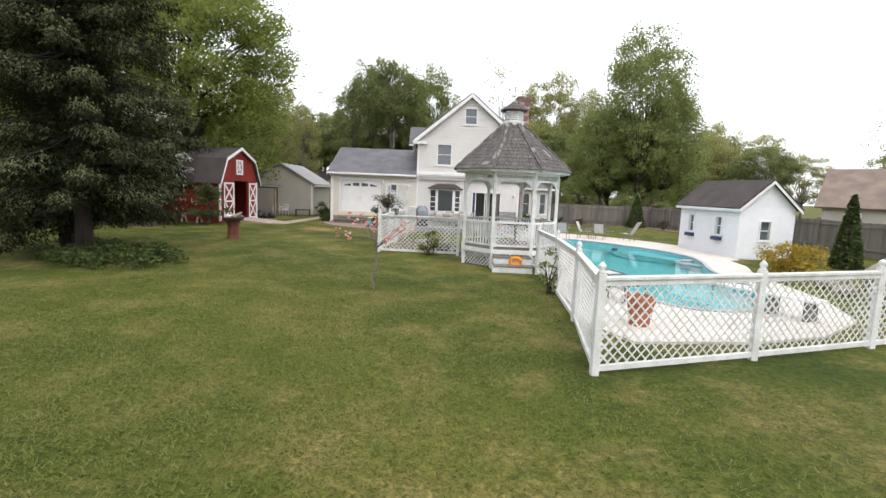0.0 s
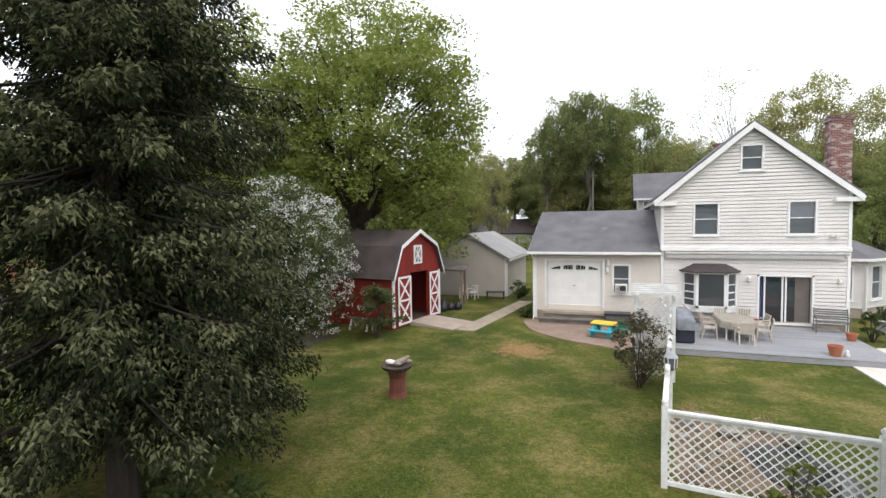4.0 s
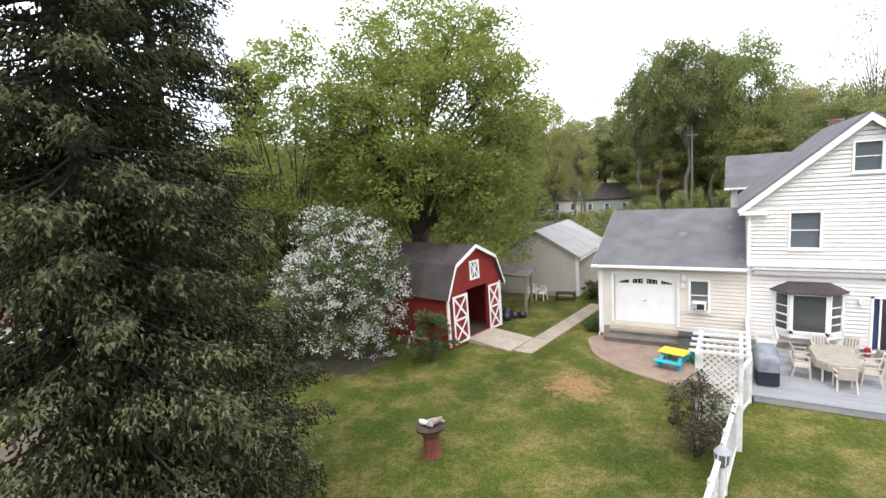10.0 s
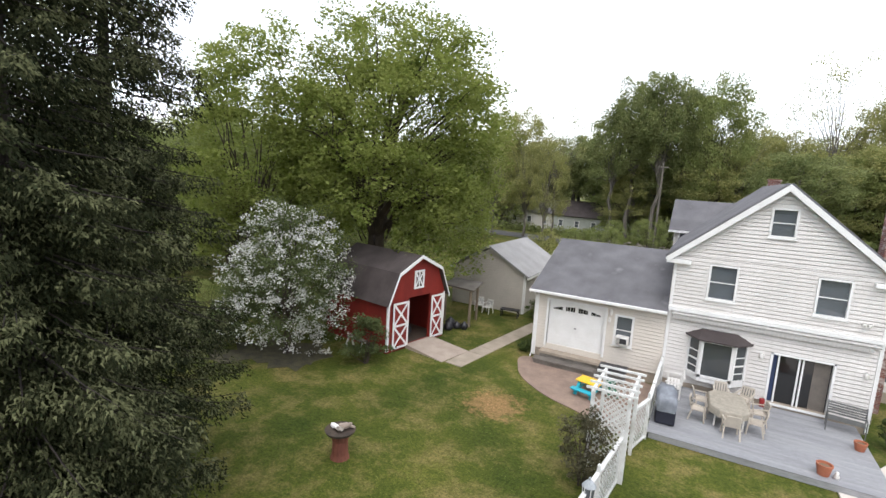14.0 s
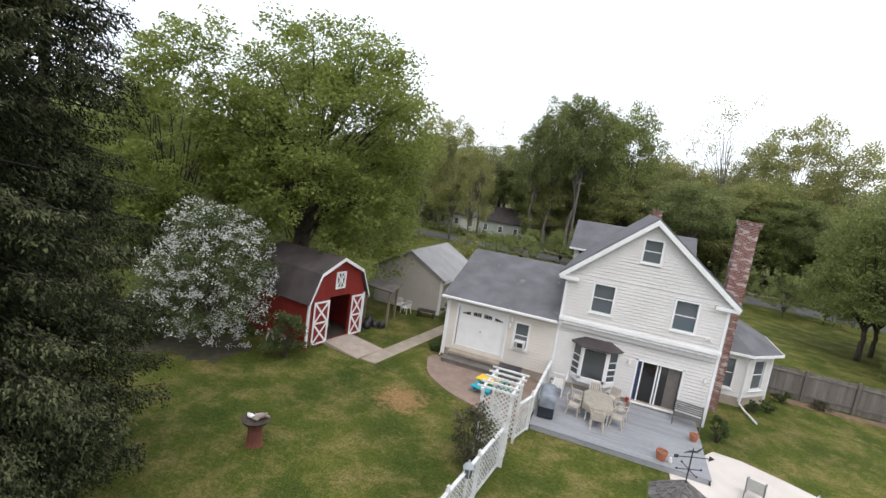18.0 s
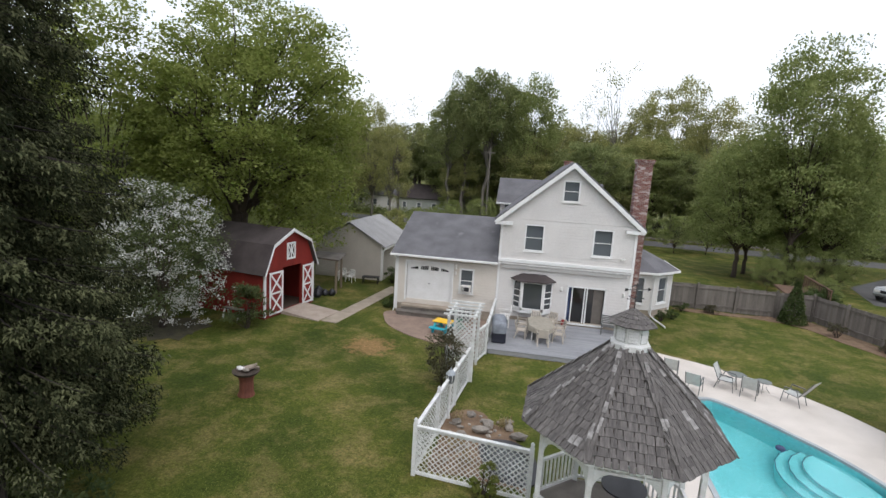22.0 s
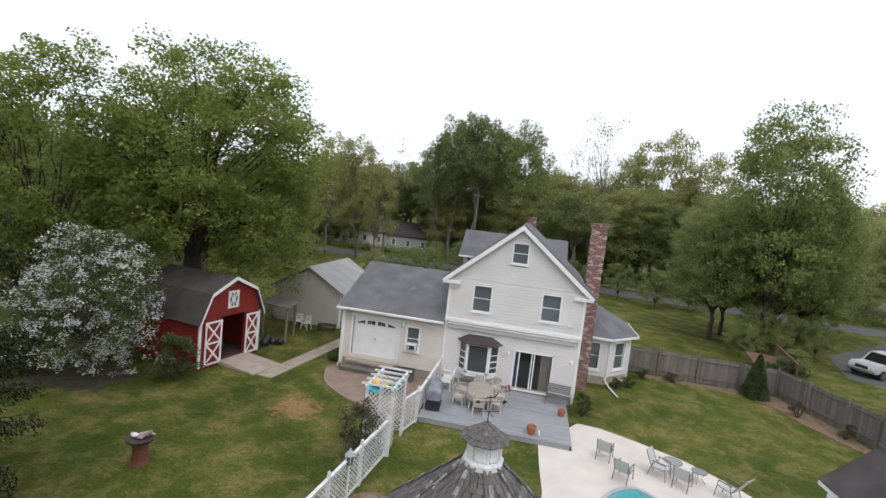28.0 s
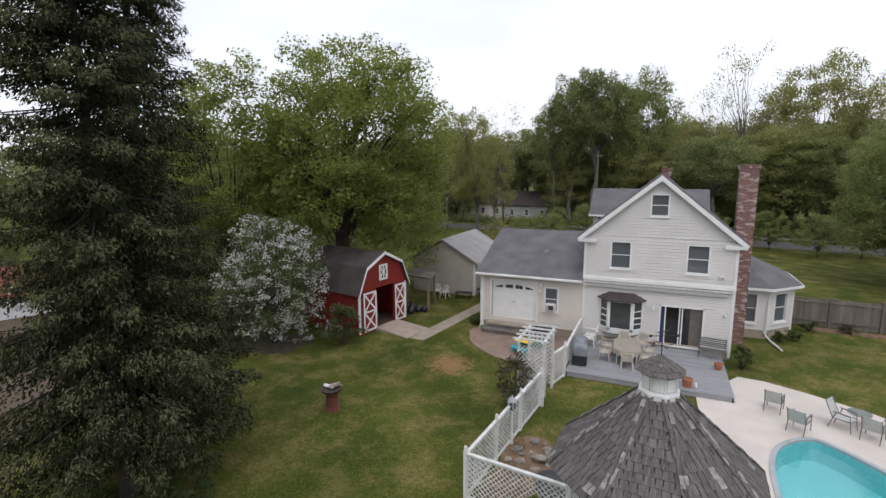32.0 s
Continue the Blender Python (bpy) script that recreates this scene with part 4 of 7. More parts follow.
# ---- the garage wing ----
GX0, GY, GE, GR, GRY = 0.78, -0.60, 3.40, 5.40, 4.1
glen = HX0 - GX0
garage = thing("garage", "single-storey tan-sided garage wing with grey shingle roof", "garage")
gf = Face(GX0, GY, 0)
door_hole, win_hole = (0.62, 3.26, 0.80, 2.98), (3.70, 4.55, 1.42, 2.88)
part("wall", gf.wall(glen, 0.0, GE, [door_hole, win_hole], 0.2), SIDING_G, garage)
part("siding", gf.siding(glen, 0.5, GE, [(door_hole[0], door_hole[1], 0.0, 2.98), win_hole]), SIDING_G, garage)
part("foundation", gf.block(Mesh(), 0.0, glen, -0.2, 0.014, 0.0, 0.5), CONC_G, garage)
gw = Face(GX0, 8.6, -90)
gl = 8.6 - GY
part("wall", gw.wall(gl, 0.0, GE, (), 0.2, ([(0, GE), (gl, GE), (gl - (GRY - GY), GR)], 0)), SIDING_G, garage)
part("siding", gw.siding(gl, 0.5, GE), SIDING_G, garage)
part("back_wall", Mesh().box(GX0, 8.4, 0, HX0, 8.6, GE), SIDING_G, garage)
part("corner_board", gf.block(Mesh(), -0.02, 0.10, -0.1, 0.062, 0.1, GE), WHITE, garage)
part("roof", Mesh().slab([(GX0 - 0.3, GY - 0.38, GE + 0.06), (HX0 - 0.005, GY - 0.38, GE + 0.06), (HX0 - 0.005, GRY, GR + 0.12), (GX0 - 0.3, GRY, GR + 0.12)], 0.12), ROOF, garage)
part("roof", Mesh().slab([(HX0 - 0.005, 9.0, GE + 0.06), (GX0 - 0.3, 9.0, GE + 0.06), (GX0 - 0.3, GRY, GR + 0.12), (HX0 - 0.005, GRY, GR + 0.12)], 0.12), ROOF, garage)
part("rake_board", Mesh().slab([(GX0 - 0.31, GY - 0.38, GE + 0.05), (GX0 - 0.31, GRY, GR + 0.11), (GX0 - 0.31, GRY, GR - 0.08), (GX0 - 0.31, GY - 0.38, GE - 0.14)], 0.04), WHITE, garage)
part("gutter", Mesh().box(GX0 - 0.32, GY - 0.48, GE - 0.06, HX0 - 0.02, GY - 0.37, GE + 0.06), WHITE, garage, "white gutter", bevel=0.015)
part("downspout", Mesh().tube([(GX0 - 0.12, GY - 0.4, GE), (GX0 - 0.05, GY - 0.06, GE - 0.3), (GX0 - 0.05, GY - 0.06, 0.2), (GX0 - 0.05, GY - 0.3, 0.06)], 0.045, 6), WHITE, garage)
u0, u1, z0, z1 = door_hole
gd = part("garage_door", gf.block(Mesh(), u0, u1, -0.1, -0.06, z0, z1), WHITE, garage, "white panelled overhead door with arched top lights")
for i in range(4):
    zc = z0 + (z1 - z0 - 0.1) * i / 4
    for j in range(4):
        uc = u0 + 0.12 + (u1 - u0 - 0.24) * j / 4
        if i < 3:
            part("door_panel", gf.block(Mesh(), uc + 0.05, uc + 0.55, -0.06, -0.054, zc + 0.08, zc + 0.48), WHITE, gd, bevel=0.003)
        else:
            m = Mesh()
            ha, hb = (0.06, 0.17) if j == 0 else (0.19, 0.23) if j == 1 else (0.23, 0.19) if j == 2 else (0.17, 0.06)
            b0 = zc + 0.20
            m.add([gf.p(uc + 0.08, -0.05, b0), gf.p(uc + 0.52, -0.05, b0), gf.p(uc + 0.52, -0.05, b0 + hb), gf.p(uc + 0.08, -0.05, b0 + ha)] + [gf.p(uc + 0.08, -0.06, b0), gf.p(uc + 0.52, -0.06, b0), gf.p(uc + 0.52, -0.06, b0 + hb), gf.p(uc + 0.08, -0.06, b0 + ha)],
                  [(0, 1, 2, 3), (7, 6, 5, 4), (0, 4, 5, 1), (1, 5, 6, 2), (2, 6, 7, 3), (3, 7, 4, 0)])
            lite = part("door_light", m, GLASS_D, gd)
            for ub in (uc + 0.19, uc + 0.30, uc + 0.41):
                part("muntin", Mesh().beam(gf.p(ub, -0.045, b0), gf.p(ub + (ub - uc - 0.30) * 0.5, -0.045, b0 + min(ha, hb) + 0.02), 0.018, 0.012), WHITE, lite)
part("door_handle", gf.block(Mesh(), (u0 + u1) / 2 - 0.05, (u0 + u1) / 2 + 0.05, -0.06, -0.02, 1.75, 1.79), METAL, gd)
m = Mesh()
for a, b, c, d in ((u0 - 0.11, u0, z0 - 0.1, z1 + 0.11), (u1, u1 + 0.11, z0 - 0.1, z1 + 0.11), (u0, u1, z1, z1 + 0.11)):
    gf.block(m, a, b, -0.08, 0.07, c, d)
part("door_trim", m, WHITE, garage, bevel=0.006)
window(gf, *win_hole, garage)
part("wall_lamp", Mesh().lathe([(0.03, 0), (0.07, 0.06), (0.07, 0.18), (0.02, 0.25)], 8, gf.p(3.49, 0.13, 2.45)).box(gf.p(3.46, 0, 0)[0], GY - 0.12, 2.55, gf.p(3.52, 0, 0)[0], GY, 2.62), WHITE_P, garage)
ac = thing("air_conditioner", "white window air conditioner in the garage window", "air conditioner")
part("case", gf.block(Mesh(), 3.85, 4.40, -0.05, 0.34, 1.56, 1.92), WHITE_P, ac, bevel=0.02)
part("grille", gf.block(Mesh(), 4.05, 4.33, 0.34, 0.35, 1.62, 1.86), BLACK_P, ac)
for i in range(5):
    part("slat", gf.block(Mesh(), 3.89, 4.05, 0.34, 0.352, 1.60 + i * 0.06, 1.625 + i * 0.06), METAL, ac)
m = Mesh().lathe([(0.03, 0), (0.08, 0.06), (0.08, 0.22), (0.02, 0.3)], 8, (GX0 + 3.52, GY - 0.13, 2.78)).box(GX0 + 3.49, GY - 0.1, 2.9, GX0 + 3.55, GY, 2.98)
part("wall_lamp", m, WHITE_P, garage)
steps = thing("steps", "grey wooden steps up to the garage door", "steps")
part("tread", Mesh().box(GX0 + 0.45, GY - 0.55, 0.42, GX0 + 3.55, GY - 0.02, 0.55), CONC_G, steps, bevel=0.01)
part("riser", Mesh().box(GX0 + 0.5, GY - 0.5, 0.035, GX0 + 3.5, GY - 0.02, 0.42), WOOD_G, steps)
part("tread", Mesh().box(GX0 + 0.3, GY - 1.05, 0.2, GX0 + 3.7, GY - 0.55, 0.28), WOOD_G, steps, bevel=0.01)
part("riser", Mesh().box(GX0 + 0.35, GY - 1.0, 0.035, GX0 + 3.65, GY - 0.56, 0.2), WOOD_G, steps)
bx = thing("storage_box", "grey storage box with a dark lid by the garage wall", "box", (4.75, -1.35, 0.035), 3)
part("bin", Mesh().box(-0.55, -0.3, 0, 0.55, 0.3, 0.52), METAL, bx, bevel=0.02)
part("lid", Mesh().box(-0.6, -0.34, 0.52, 0.6, 0.34, 0.62), BLACK_P, bx, bevel=0.03)

# ---- red barn ----
barn = thing("barn", "red gambrel barn with white X-braced doors standing open", "barn", (-5.05, -5.05, 0), 79.5)
BW, BD, BE, BK, BR = 4.2, 4.6, 2.50, 3.86, 4.56
kn = 0.62
outline = [(0, BE), (BW, BE), (BW - kn, BK), (BW / 2, BR), (kn, BK)]
open_ = (1.42, 3.05, 0.18, 2.56)
lf = Face(0, 0, 0)
part("front_wall", lf.wall(BW, 0.1, BE, [(open_[0], open_[1], open_[2], BE)], 0.12), BARN, barn)
m = Mesh()
pts = [(0, BE), (open_[0], BE), (open_[0], open_[3]), (open_[1], open_[3]), (open_[1], BE), (BW, BE), (BW - kn, BK), (BW / 2, BR), (kn, BK)]
k = len(pts)
m.v = [lf.p(u, 0, z) for u, z in pts] + [lf.p(u, -0.12, z) for u, z in pts]
m.f = [tuple(range(k)), tuple(reversed(range(k, 2 * k)))] + [((i + 1) % k, i, k + i, k + (i + 1) % k) for i in range(k)]
part("gable_wall", m, BARN, barn)
for i in range(21):
    u = 0.1 + i * 0.2
    if not open_[0] < u < open_[1]:
        part("batten", lf.block(Mesh(), u, u + 0.012, 0, 0.012, 0.1, BE), BARN, barn)
part("side_wall", Mesh().box(0, 0.12, 0.1, 0.12, BD, BE).box(0.02, 0, -0.02, BW - 0.02, BD, 0.1), BARN, barn)
part("side_wall", Mesh().box(BW - 0.12, 0.12, 0.1, BW, BD, BE), BARN, barn)
m = Mesh()
k = len(outline) + 2
o2 = [(0, 0.1), (BW, 0.1)] + outline[1:] + [outline[0]]
m.v = [(u, BD, z) for u, z in o2] + [(u, BD - 0.12, z) for u, z in o2]
k = len(o2)
m.f = [tuple(reversed(range(k))), tuple(range(k, 2 * k))] + [(i, (i + 1) % k, k + (i + 1) % k, k + i) for i in range(k)]
part("back_wall", m, BARN, barn)
part("barn_floor", Mesh().box(0.1, 0.1, 0.1, BW - 0.1, BD - 0.1, 0.18), BARN_IN, barn)
o = [(-0.16, BE - 0.12), (kn - 0.08, BK + 0.06), (BW / 2, BR + 0.1), (BW - kn + 0.08, BK + 0.06), (BW + 0.16, BE - 0.12)]
for (ua, za), (ub, zb) in zip(o, o[1:]):
    part("roof", Mesh().slab([(ua, BD + 0.2, za), (ua, -0.22, za), (ub, -0.22, zb), (ub, BD + 0.2, zb)], 0.07), ROOF_D, barn)
    part("rake_board", Mesh().slab([(ua, -0.235, za + 0.02), (ua, -0.235, za - 0.15), (ub, -0.235, zb - 0.15), (ub, -0.235, zb + 0.02)], 0.04), WHITE, barn)
for u in (-0.01, BW - 0.12):
    part("corner_board", lf.block(Mesh(), u, u + 0.13, -0.06, 0.03, 0.1, BE), WHITE, barn)
for ua in (0.30, 3.07):
    dw = 1.08 if ua < 1 else 0.95
    dz0, dz1 = 0.15, 2.45
    d = part("barn_door", lf.block(Mesh(), ua, ua + dw, 0.035, 0.075, dz0, dz1), BARN, barn, "red door with white X bracing, swung back")
    zm = (dz0 + dz1) / 2
    for a, b, c, e2 in ((ua, ua + 0.1, dz0, dz1), (ua + dw - 0.1, ua + dw, dz0, dz1), (ua + 0.1, ua + dw - 0.1, dz0, dz0 + 0.1), (ua + 0.1, ua + dw - 0.1, dz1 - 0.1, dz1), (ua + 0.1, ua + dw - 0.1, zm - 0.05, zm + 0.05)):
        part("door_rail", lf.block(Mesh(), a, b, 0.075, 0.1, c, e2), WHITE, d)
    for za, zb in ((dz0 + 0.1, zm - 0.05), (zm + 0.05, dz1 - 0.1)):
        for s in (0, 1):
            pa, pb = (ua + 0.1, za if s else zb), (ua + dw - 0.1, zb if s else za)
            part("brace", Mesh().beam(lf.p(pa[0], 0.084 + 0.005 * s, pa[1]), lf.p(pb[0], 0.084 + 0.005 * s, pb[1]), 0.10, 0.016, (0, -1, 0)), WHITE, d)
lw_ = part("loft_window", lf.block(Mesh(), 1.78, 2.42, 0.0, 0.02, 3.0, 3.85), BARN_IN, barn, "white-framed loft window with black bracing")
m = Mesh()
for a, b, c, e2 in ((1.74, 1.84, 2.96, 3.89), (2.36, 2.46, 2.96, 3.89), (1.84, 2.36, 2.96, 3.06), (1.84, 2.36, 3.79, 3.89), (2.07, 2.13, 3.06, 3.79)):
    lf.block(m, a, b, 0.01, 0.05, c, e2)
part("frame", m, WHITE, lw_)
for pa, pb in (((1.86, 3.1), (2.05, 3.45)), ((1.86, 3.78), (2.05, 3.42)), ((2.34, 3.1), (2.15, 3.45)), ((2.34, 3.78), (2.15, 3.42))):
    part("bracing", Mesh().beam(lf.p(pa[0], 0.03, pa[1]), lf.p(pb[0], 0.03, pb[1]), 0.07, 0.014, (0, -1, 0)), WHITE, lw_)
ramp = Mesh().add([lf.p(1.3, 0.02, 0.2), lf.p(3.3, 0.02, 0.2), lf.p(3.35, 2.45, 0.03), lf.p(1.25, 2.45, 0.03), lf.p(1.3, 0.02, 0.0), lf.p(3.3, 0.02, 0.0), lf.p(3.35, 2.45, 0.0), lf.p(1.25, 2.45, 0.0)],
                  [(0, 3, 2, 1), (3, 7, 6, 2), (0, 4, 7, 3), (1, 2, 6, 5)])
rp_ = thing("ramp", "bare plywood ramp up to the barn door", "ramp", (-5.05, -5.05, 0), 79.5)
part("deck_sheet", ramp, RAMP, rp_)
for i in range(1, 3):
    part("seam", lf.block(Mesh(), 1.3 + i * 0.67, 1.31 + i * 0.67, 0.05, 2.4, 0.02, 0.03), BARN_IN, rp_)
mo = thing("mower", "dark riding mower parked inside the barn", "mower", (-6.2, -2.7, 0.18), 80)
part("hood", Mesh().box(-0.35, -0.7, 0.3, 0.35, 0.1, 0.75), BLUE, mo, bevel=0.08)
part("seat", Mesh().box(-0.25, 0.3, 0.5, 0.25, 0.7, 0.9), BLACK_P, mo, bevel=0.06)
for x in (-0.4, 0.4):
    for y in (-0.5, 0.5):
        part("wheel", Mesh().tube([(x - 0.1, y, 0.25), (x + 0.1, y, 0.25)], 0.25, 14), BLACK_P, mo)


# ---- grey outbuilding behind ----
shed = thing("outbuilding", "low grey-beige sided outbuilding with pale shingle roof", "shed")
sx0, sx1, sy0, sy1, se, srz = -7.4, -2.2, 6.1, 13.0, 2.58, 4.05
sf = Face(sx0, sy0, 0)
part("wall", sf.wall(sx1 - sx0, 0, se, (), 0.15, ((sx1 - sx0) / 2, srz)), SIDING_S, shed)
part("siding", sf.siding(sx1 - sx0, 0.2, se), SIDING_S, shed)
ss = (srz - se) / ((sx1 - sx0) / 2)
part("siding", sf.siding(sx1 - sx0, se, srz - 0.1, top=lambda z: ((z - se) / ss, sx1 - sx0 - (z - se) / ss)), SIDING_S, shed)
ef = Face(sx1, sy0, 90)
part("wall", ef.wall(sy1 - sy0, 0, se, (), 0.15), SIDING_S, shed)
part("siding", ef.siding(sy1 - sy0, 0.2, se), SIDING_S, shed)
part("wall", Mesh().box(sx0, sy0, 0, sx0 + 0.15, sy1, se).box(sx0, sy1 - 0.15, 0, sx1, sy1, se), SIDING_S, shed)
part("corner_board", sf.block(Mesh(), sx1 - sx0 - 0.1, sx1 - sx0 + 0.03, -0.08, 0.062, 0.05, se), WHITE, shed)
xm = (sx0 + sx1) / 2
for xe in (sx0 - 0.25, sx1 + 0.25):
    q = [(xe, sy0 - 0.25, se - 0.1), (xm, sy0 - 0.25, srz + 0.1), (xm, sy1 + 0.2, srz + 0.1), (xe, sy1 + 0.2, se - 0.1)]
    part("roof", Mesh().slab(q if xe > xm else list(reversed(q)), 0.1), ROOF_L, shed)
    part("gutter", Mesh().box(xe - 0.06, sy0 - 0.2, se - 0.2, xe + 0.06, sy1, se - 0.07), WHITE, shed)
part("downspout", Mesh().tube([(sx1 + 0.2, sy0 - 0.05, se - 0.15), (sx1 + 0.06, sy0 - 0.08, se - 0.4), (sx1 + 0.06, sy0 - 0.08, 0.1)], 0.05, 6), WHITE, shed)

lean = thing("wood_shelter", "small weathered post shelter beside the barn", "shelter")
for x, y in ((-3.8, 1.4), (-4.1, 3.0), (-5.6, 1.7)):
    part("post", Mesh().box(x - 0.06, y - 0.06, 0, x + 0.06, y + 0.06, 2.16), WOOD_L, lean)
part("beam", Mesh().beam((-5.75, 1.74, 2.2), (-3.65, 1.36, 2.2), 0.07, 0.12), WOOD_L, lean)
part("shelter_roof", Mesh().slab([(-5.8, 1.62, 2.26), (-3.55, 1.22, 2.26), (-3.85, 3.2, 2.38), (-5.8, 3.2, 2.38)], 0.06), WOOD_G, lean)


def plastic_chair(at, turn, mat=None, label="white moulded plastic garden chair"):
    c = thing("garden_chair", label, "chair", at, turn, "plastic garden chairs")
    mat = mat or WHITE_P
    part("seat", Mesh().box(-0.24, -0.23, 0.40, 0.24, 0.22, 0.435), mat, c, bevel=0.015)
    back = part("backrest", Mesh().slab([(-0.25, 0.21, 0.44), (0.25, 0.21, 0.44), (0.22, 0.32, 0.86), (-0.22, 0.32, 0.86)], 0.03), mat, c)
    for i in range(5):
        x = -0.18 + i * 0.09
        part("slot", Mesh().slab([(x - 0.015, 0.222, 0.52), (x + 0.015, 0.222, 0.52), (x + 0.015, 0.294, 0.80), (x - 0.015, 0.294, 0.80)], 0.004), METAL, back)
    for x in (-0.24, 0.24):
        part("leg", Mesh().beam((x * 1.05, -0.24, 0), (x, -0.2, 0.42), 0.05, 0.04), mat, c)
        part("leg", Mesh().beam((x * 1.08, 0.30, 0), (x, 0.2, 0.42), 0.05, 0.04), mat, c)
        part("arm", Mesh().beam((x * 1.12, -0.22, 0.62), (x * 1.02, 0.26, 0.66), 0.055, 0.03), mat, c)
        part("arm_post", Mesh().beam((x * 1.05, -0.2, 0.42), (x * 1.12, -0.2, 0.62), 0.045, 0.035), mat, c)
    return c


def sling_chair(at, turn, lounge=0.0, label="grey metal sling patio chair"):
    c = thing("patio_chair", label, "chair", at, turn, "poolside chairs")
    d, h = 0.10 + lounge * 0.25, 0.92 + lounge * 0.22
    part("seat", Mesh().slab([(-0.25, -0.28, 0.43), (0.25, -0.28, 0.43), (0.25, 0.24, 0.39), (-0.25, 0.24, 0.39)], 0.012), SLING, c)
    part("backrest", Mesh().slab([(-0.25, 0.24, 0.40), (0.25, 0.24, 0.40), (0.25, 0.28 + d + 0.08, h), (-0.25, 0.28 + d + 0.08, h)], 0.012), SLING, c)
    for x in (-0.27, 0.27):
        part("side_frame", Mesh().tube([(x, -0.30, 0.43), (x, 0.24, 0.39), (x, 0.28 + d + 0.08, h + 0.01)], 0.017, 6), METAL, c)
        part("leg", Mesh().tube([(x, -0.34, 0), (x, -0.26, 0.62), (x, 0.22, 0.64)], 0.017, 6), METAL, c)
        part("leg", Mesh().tube([(x, 0.36, 0), (x, 0.16, 0.63)], 0.017, 6), METAL, c)
        part("armrest", Mesh().box(x - 0.025, -0.26, 0.63, x + 0.025, 0.24, 0.655), METAL, c)
    return c


def pot(at, r, h, label="small terracotta flower pot on the deck", plant=None):
    c = thing("flower_pot", label, "pot", at)
    part("body", Mesh().lathe([(r * 0.68, 0), (r * 0.95, h * 0.8), (r, h * 0.8), (r * 1.02, h), (r * 0.86, h), (r * 0.8, h * 0.75)], 18), TERRA, c, smooth=False)
    part("soil", Mesh().lathe([(r * 0.82, h * 0.8), (0.01, h * 0.84)], 14), MULCH, c)
    return c


plastic_chair((-4.85, 5.1, 0), 14)
plastic_chair((-4.15, 4.85, 0), -10)
tb = thing("side_table", "low black table against the outbuilding wall", "table", (-2.7, 5.1, 0), 8)
part("top", Mesh().box(-0.6, -0.28, 0.44, 0.6, 0.28, 0.5), BLACK_P, tb, bevel=0.02)
for x in (-0.53, 0.53):
    for y in (-0.22, 0.22):
        part("leg", Mesh().box(x - 0.03, y - 0.03, 0, x + 0.03, y + 0.03, 0.44), BLACK_P, tb)
for x, y, r, h in ((-4.5, 0.2, 0.28, 0.5), (-4.25, 0.75, 0.24, 0.42), (-3.85, 0.9, 0.24, 0.45), (-4.75, 0.9, 0.3, 0.55)):
    solo("refuse_sack", Mesh().lathe([(r * 0.7, 0), (r, h * 0.25), (r * 0.95, h * 0.6), (r * 0.35, h * 0.9), (r * 0.2, h)], 12, (x, y, 0)), BLACK_P, "stuffed black bag beside the barn", "bag", "bags beside the barn", smooth=True)

# ---- deck and what stands on it ----
deck = thing("deck", "low grey painted timber deck behind the house", "deck")
DX0, DX1, DY0, DY1, DZ = 6.72, 13.40, -5.84, -0.69, 0.25
part("rim", Mesh().box(DX0, DY0, 0.02, DX1, DY0 + 0.05, DZ - 0.03).box(DX0, DY0, 0.02, DX0 + 0.05, DY1, DZ - 0.03).box(DX1 - 0.05, DY0, 0.02, DX1, DY1, DZ - 0.03), DECK, deck)
NB = 36
bw = (DY1 - DY0) / NB
plank = Mesh().box(DX0 - 0.03, 0.004, -0.03, DX1 + 0.03, bw - 0.004, 0.0).data("deck_board", DECK)
for i in range(NB):
    ob = new("deck_board", plank)
    ob.parent = deck
    ob.location = (0, DY0 + i * bw - 0.02, DZ)

tbl = thing("patio_table", "long eight-sided patio table under a taupe cloth cover", "table", (9.15, -3.15, DZ), 4)
m, ring = Mesh(), ((-0.34, -1.0), (0.34, -1.0), (0.62, -0.62), (0.62, 0.62), (0.34, 1.0), (-0.34, 1.0), (-0.62, 0.62), (-0.62, -0.62))
for z, k in ((0.50, 1.07), (0.71, 1.02), (0.745, 0.97)):
    m.v += [(x * k, y * k, z + (0.03 * math.sin(5 * x + 7 * y) if z < 0.6 else 0)) for x, y in ring]
m.f = [(8 * r + i, 8 * r + (i + 1) % 8, 8 * r + 8 + (i + 1) % 8, 8 * r + 8 + i) for r in (0, 1) for i in range(8)] + [tuple(range(16, 24))]
part("cloth", m, surface("taupe_cloth", (0.37, 0.335, 0.275), (0.30, 0.275, 0.225), 5.0, 0.9, 0.3, 12), tbl, bevel=0.012)
for x in (-0.45, 0.45):
    for y in (-0.72, 0.72):
        part("leg", Mesh().box(x - 0.025, y - 0.025, 0, x + 0.025, y + 0.025, 0.72), WHITE_P, tbl)
CREAM = surface("cream_plastic", (0.56, 0.50, 0.42), (0.48, 0.43, 0.36), 4.0, 0.45, 0.02, 80)
for x, y, a in ((8.22, -3.72, 84), (8.28, -2.75, 100), (9.25, -4.45, 186), (10.02, -3.72, -98), (10.12, -2.75, -80), (8.95, -1.80, 6), (9.75, -1.72, -24)):
    plastic_chair((x, y, DZ), a, CREAM, "cream moulded plastic chair round the patio table")

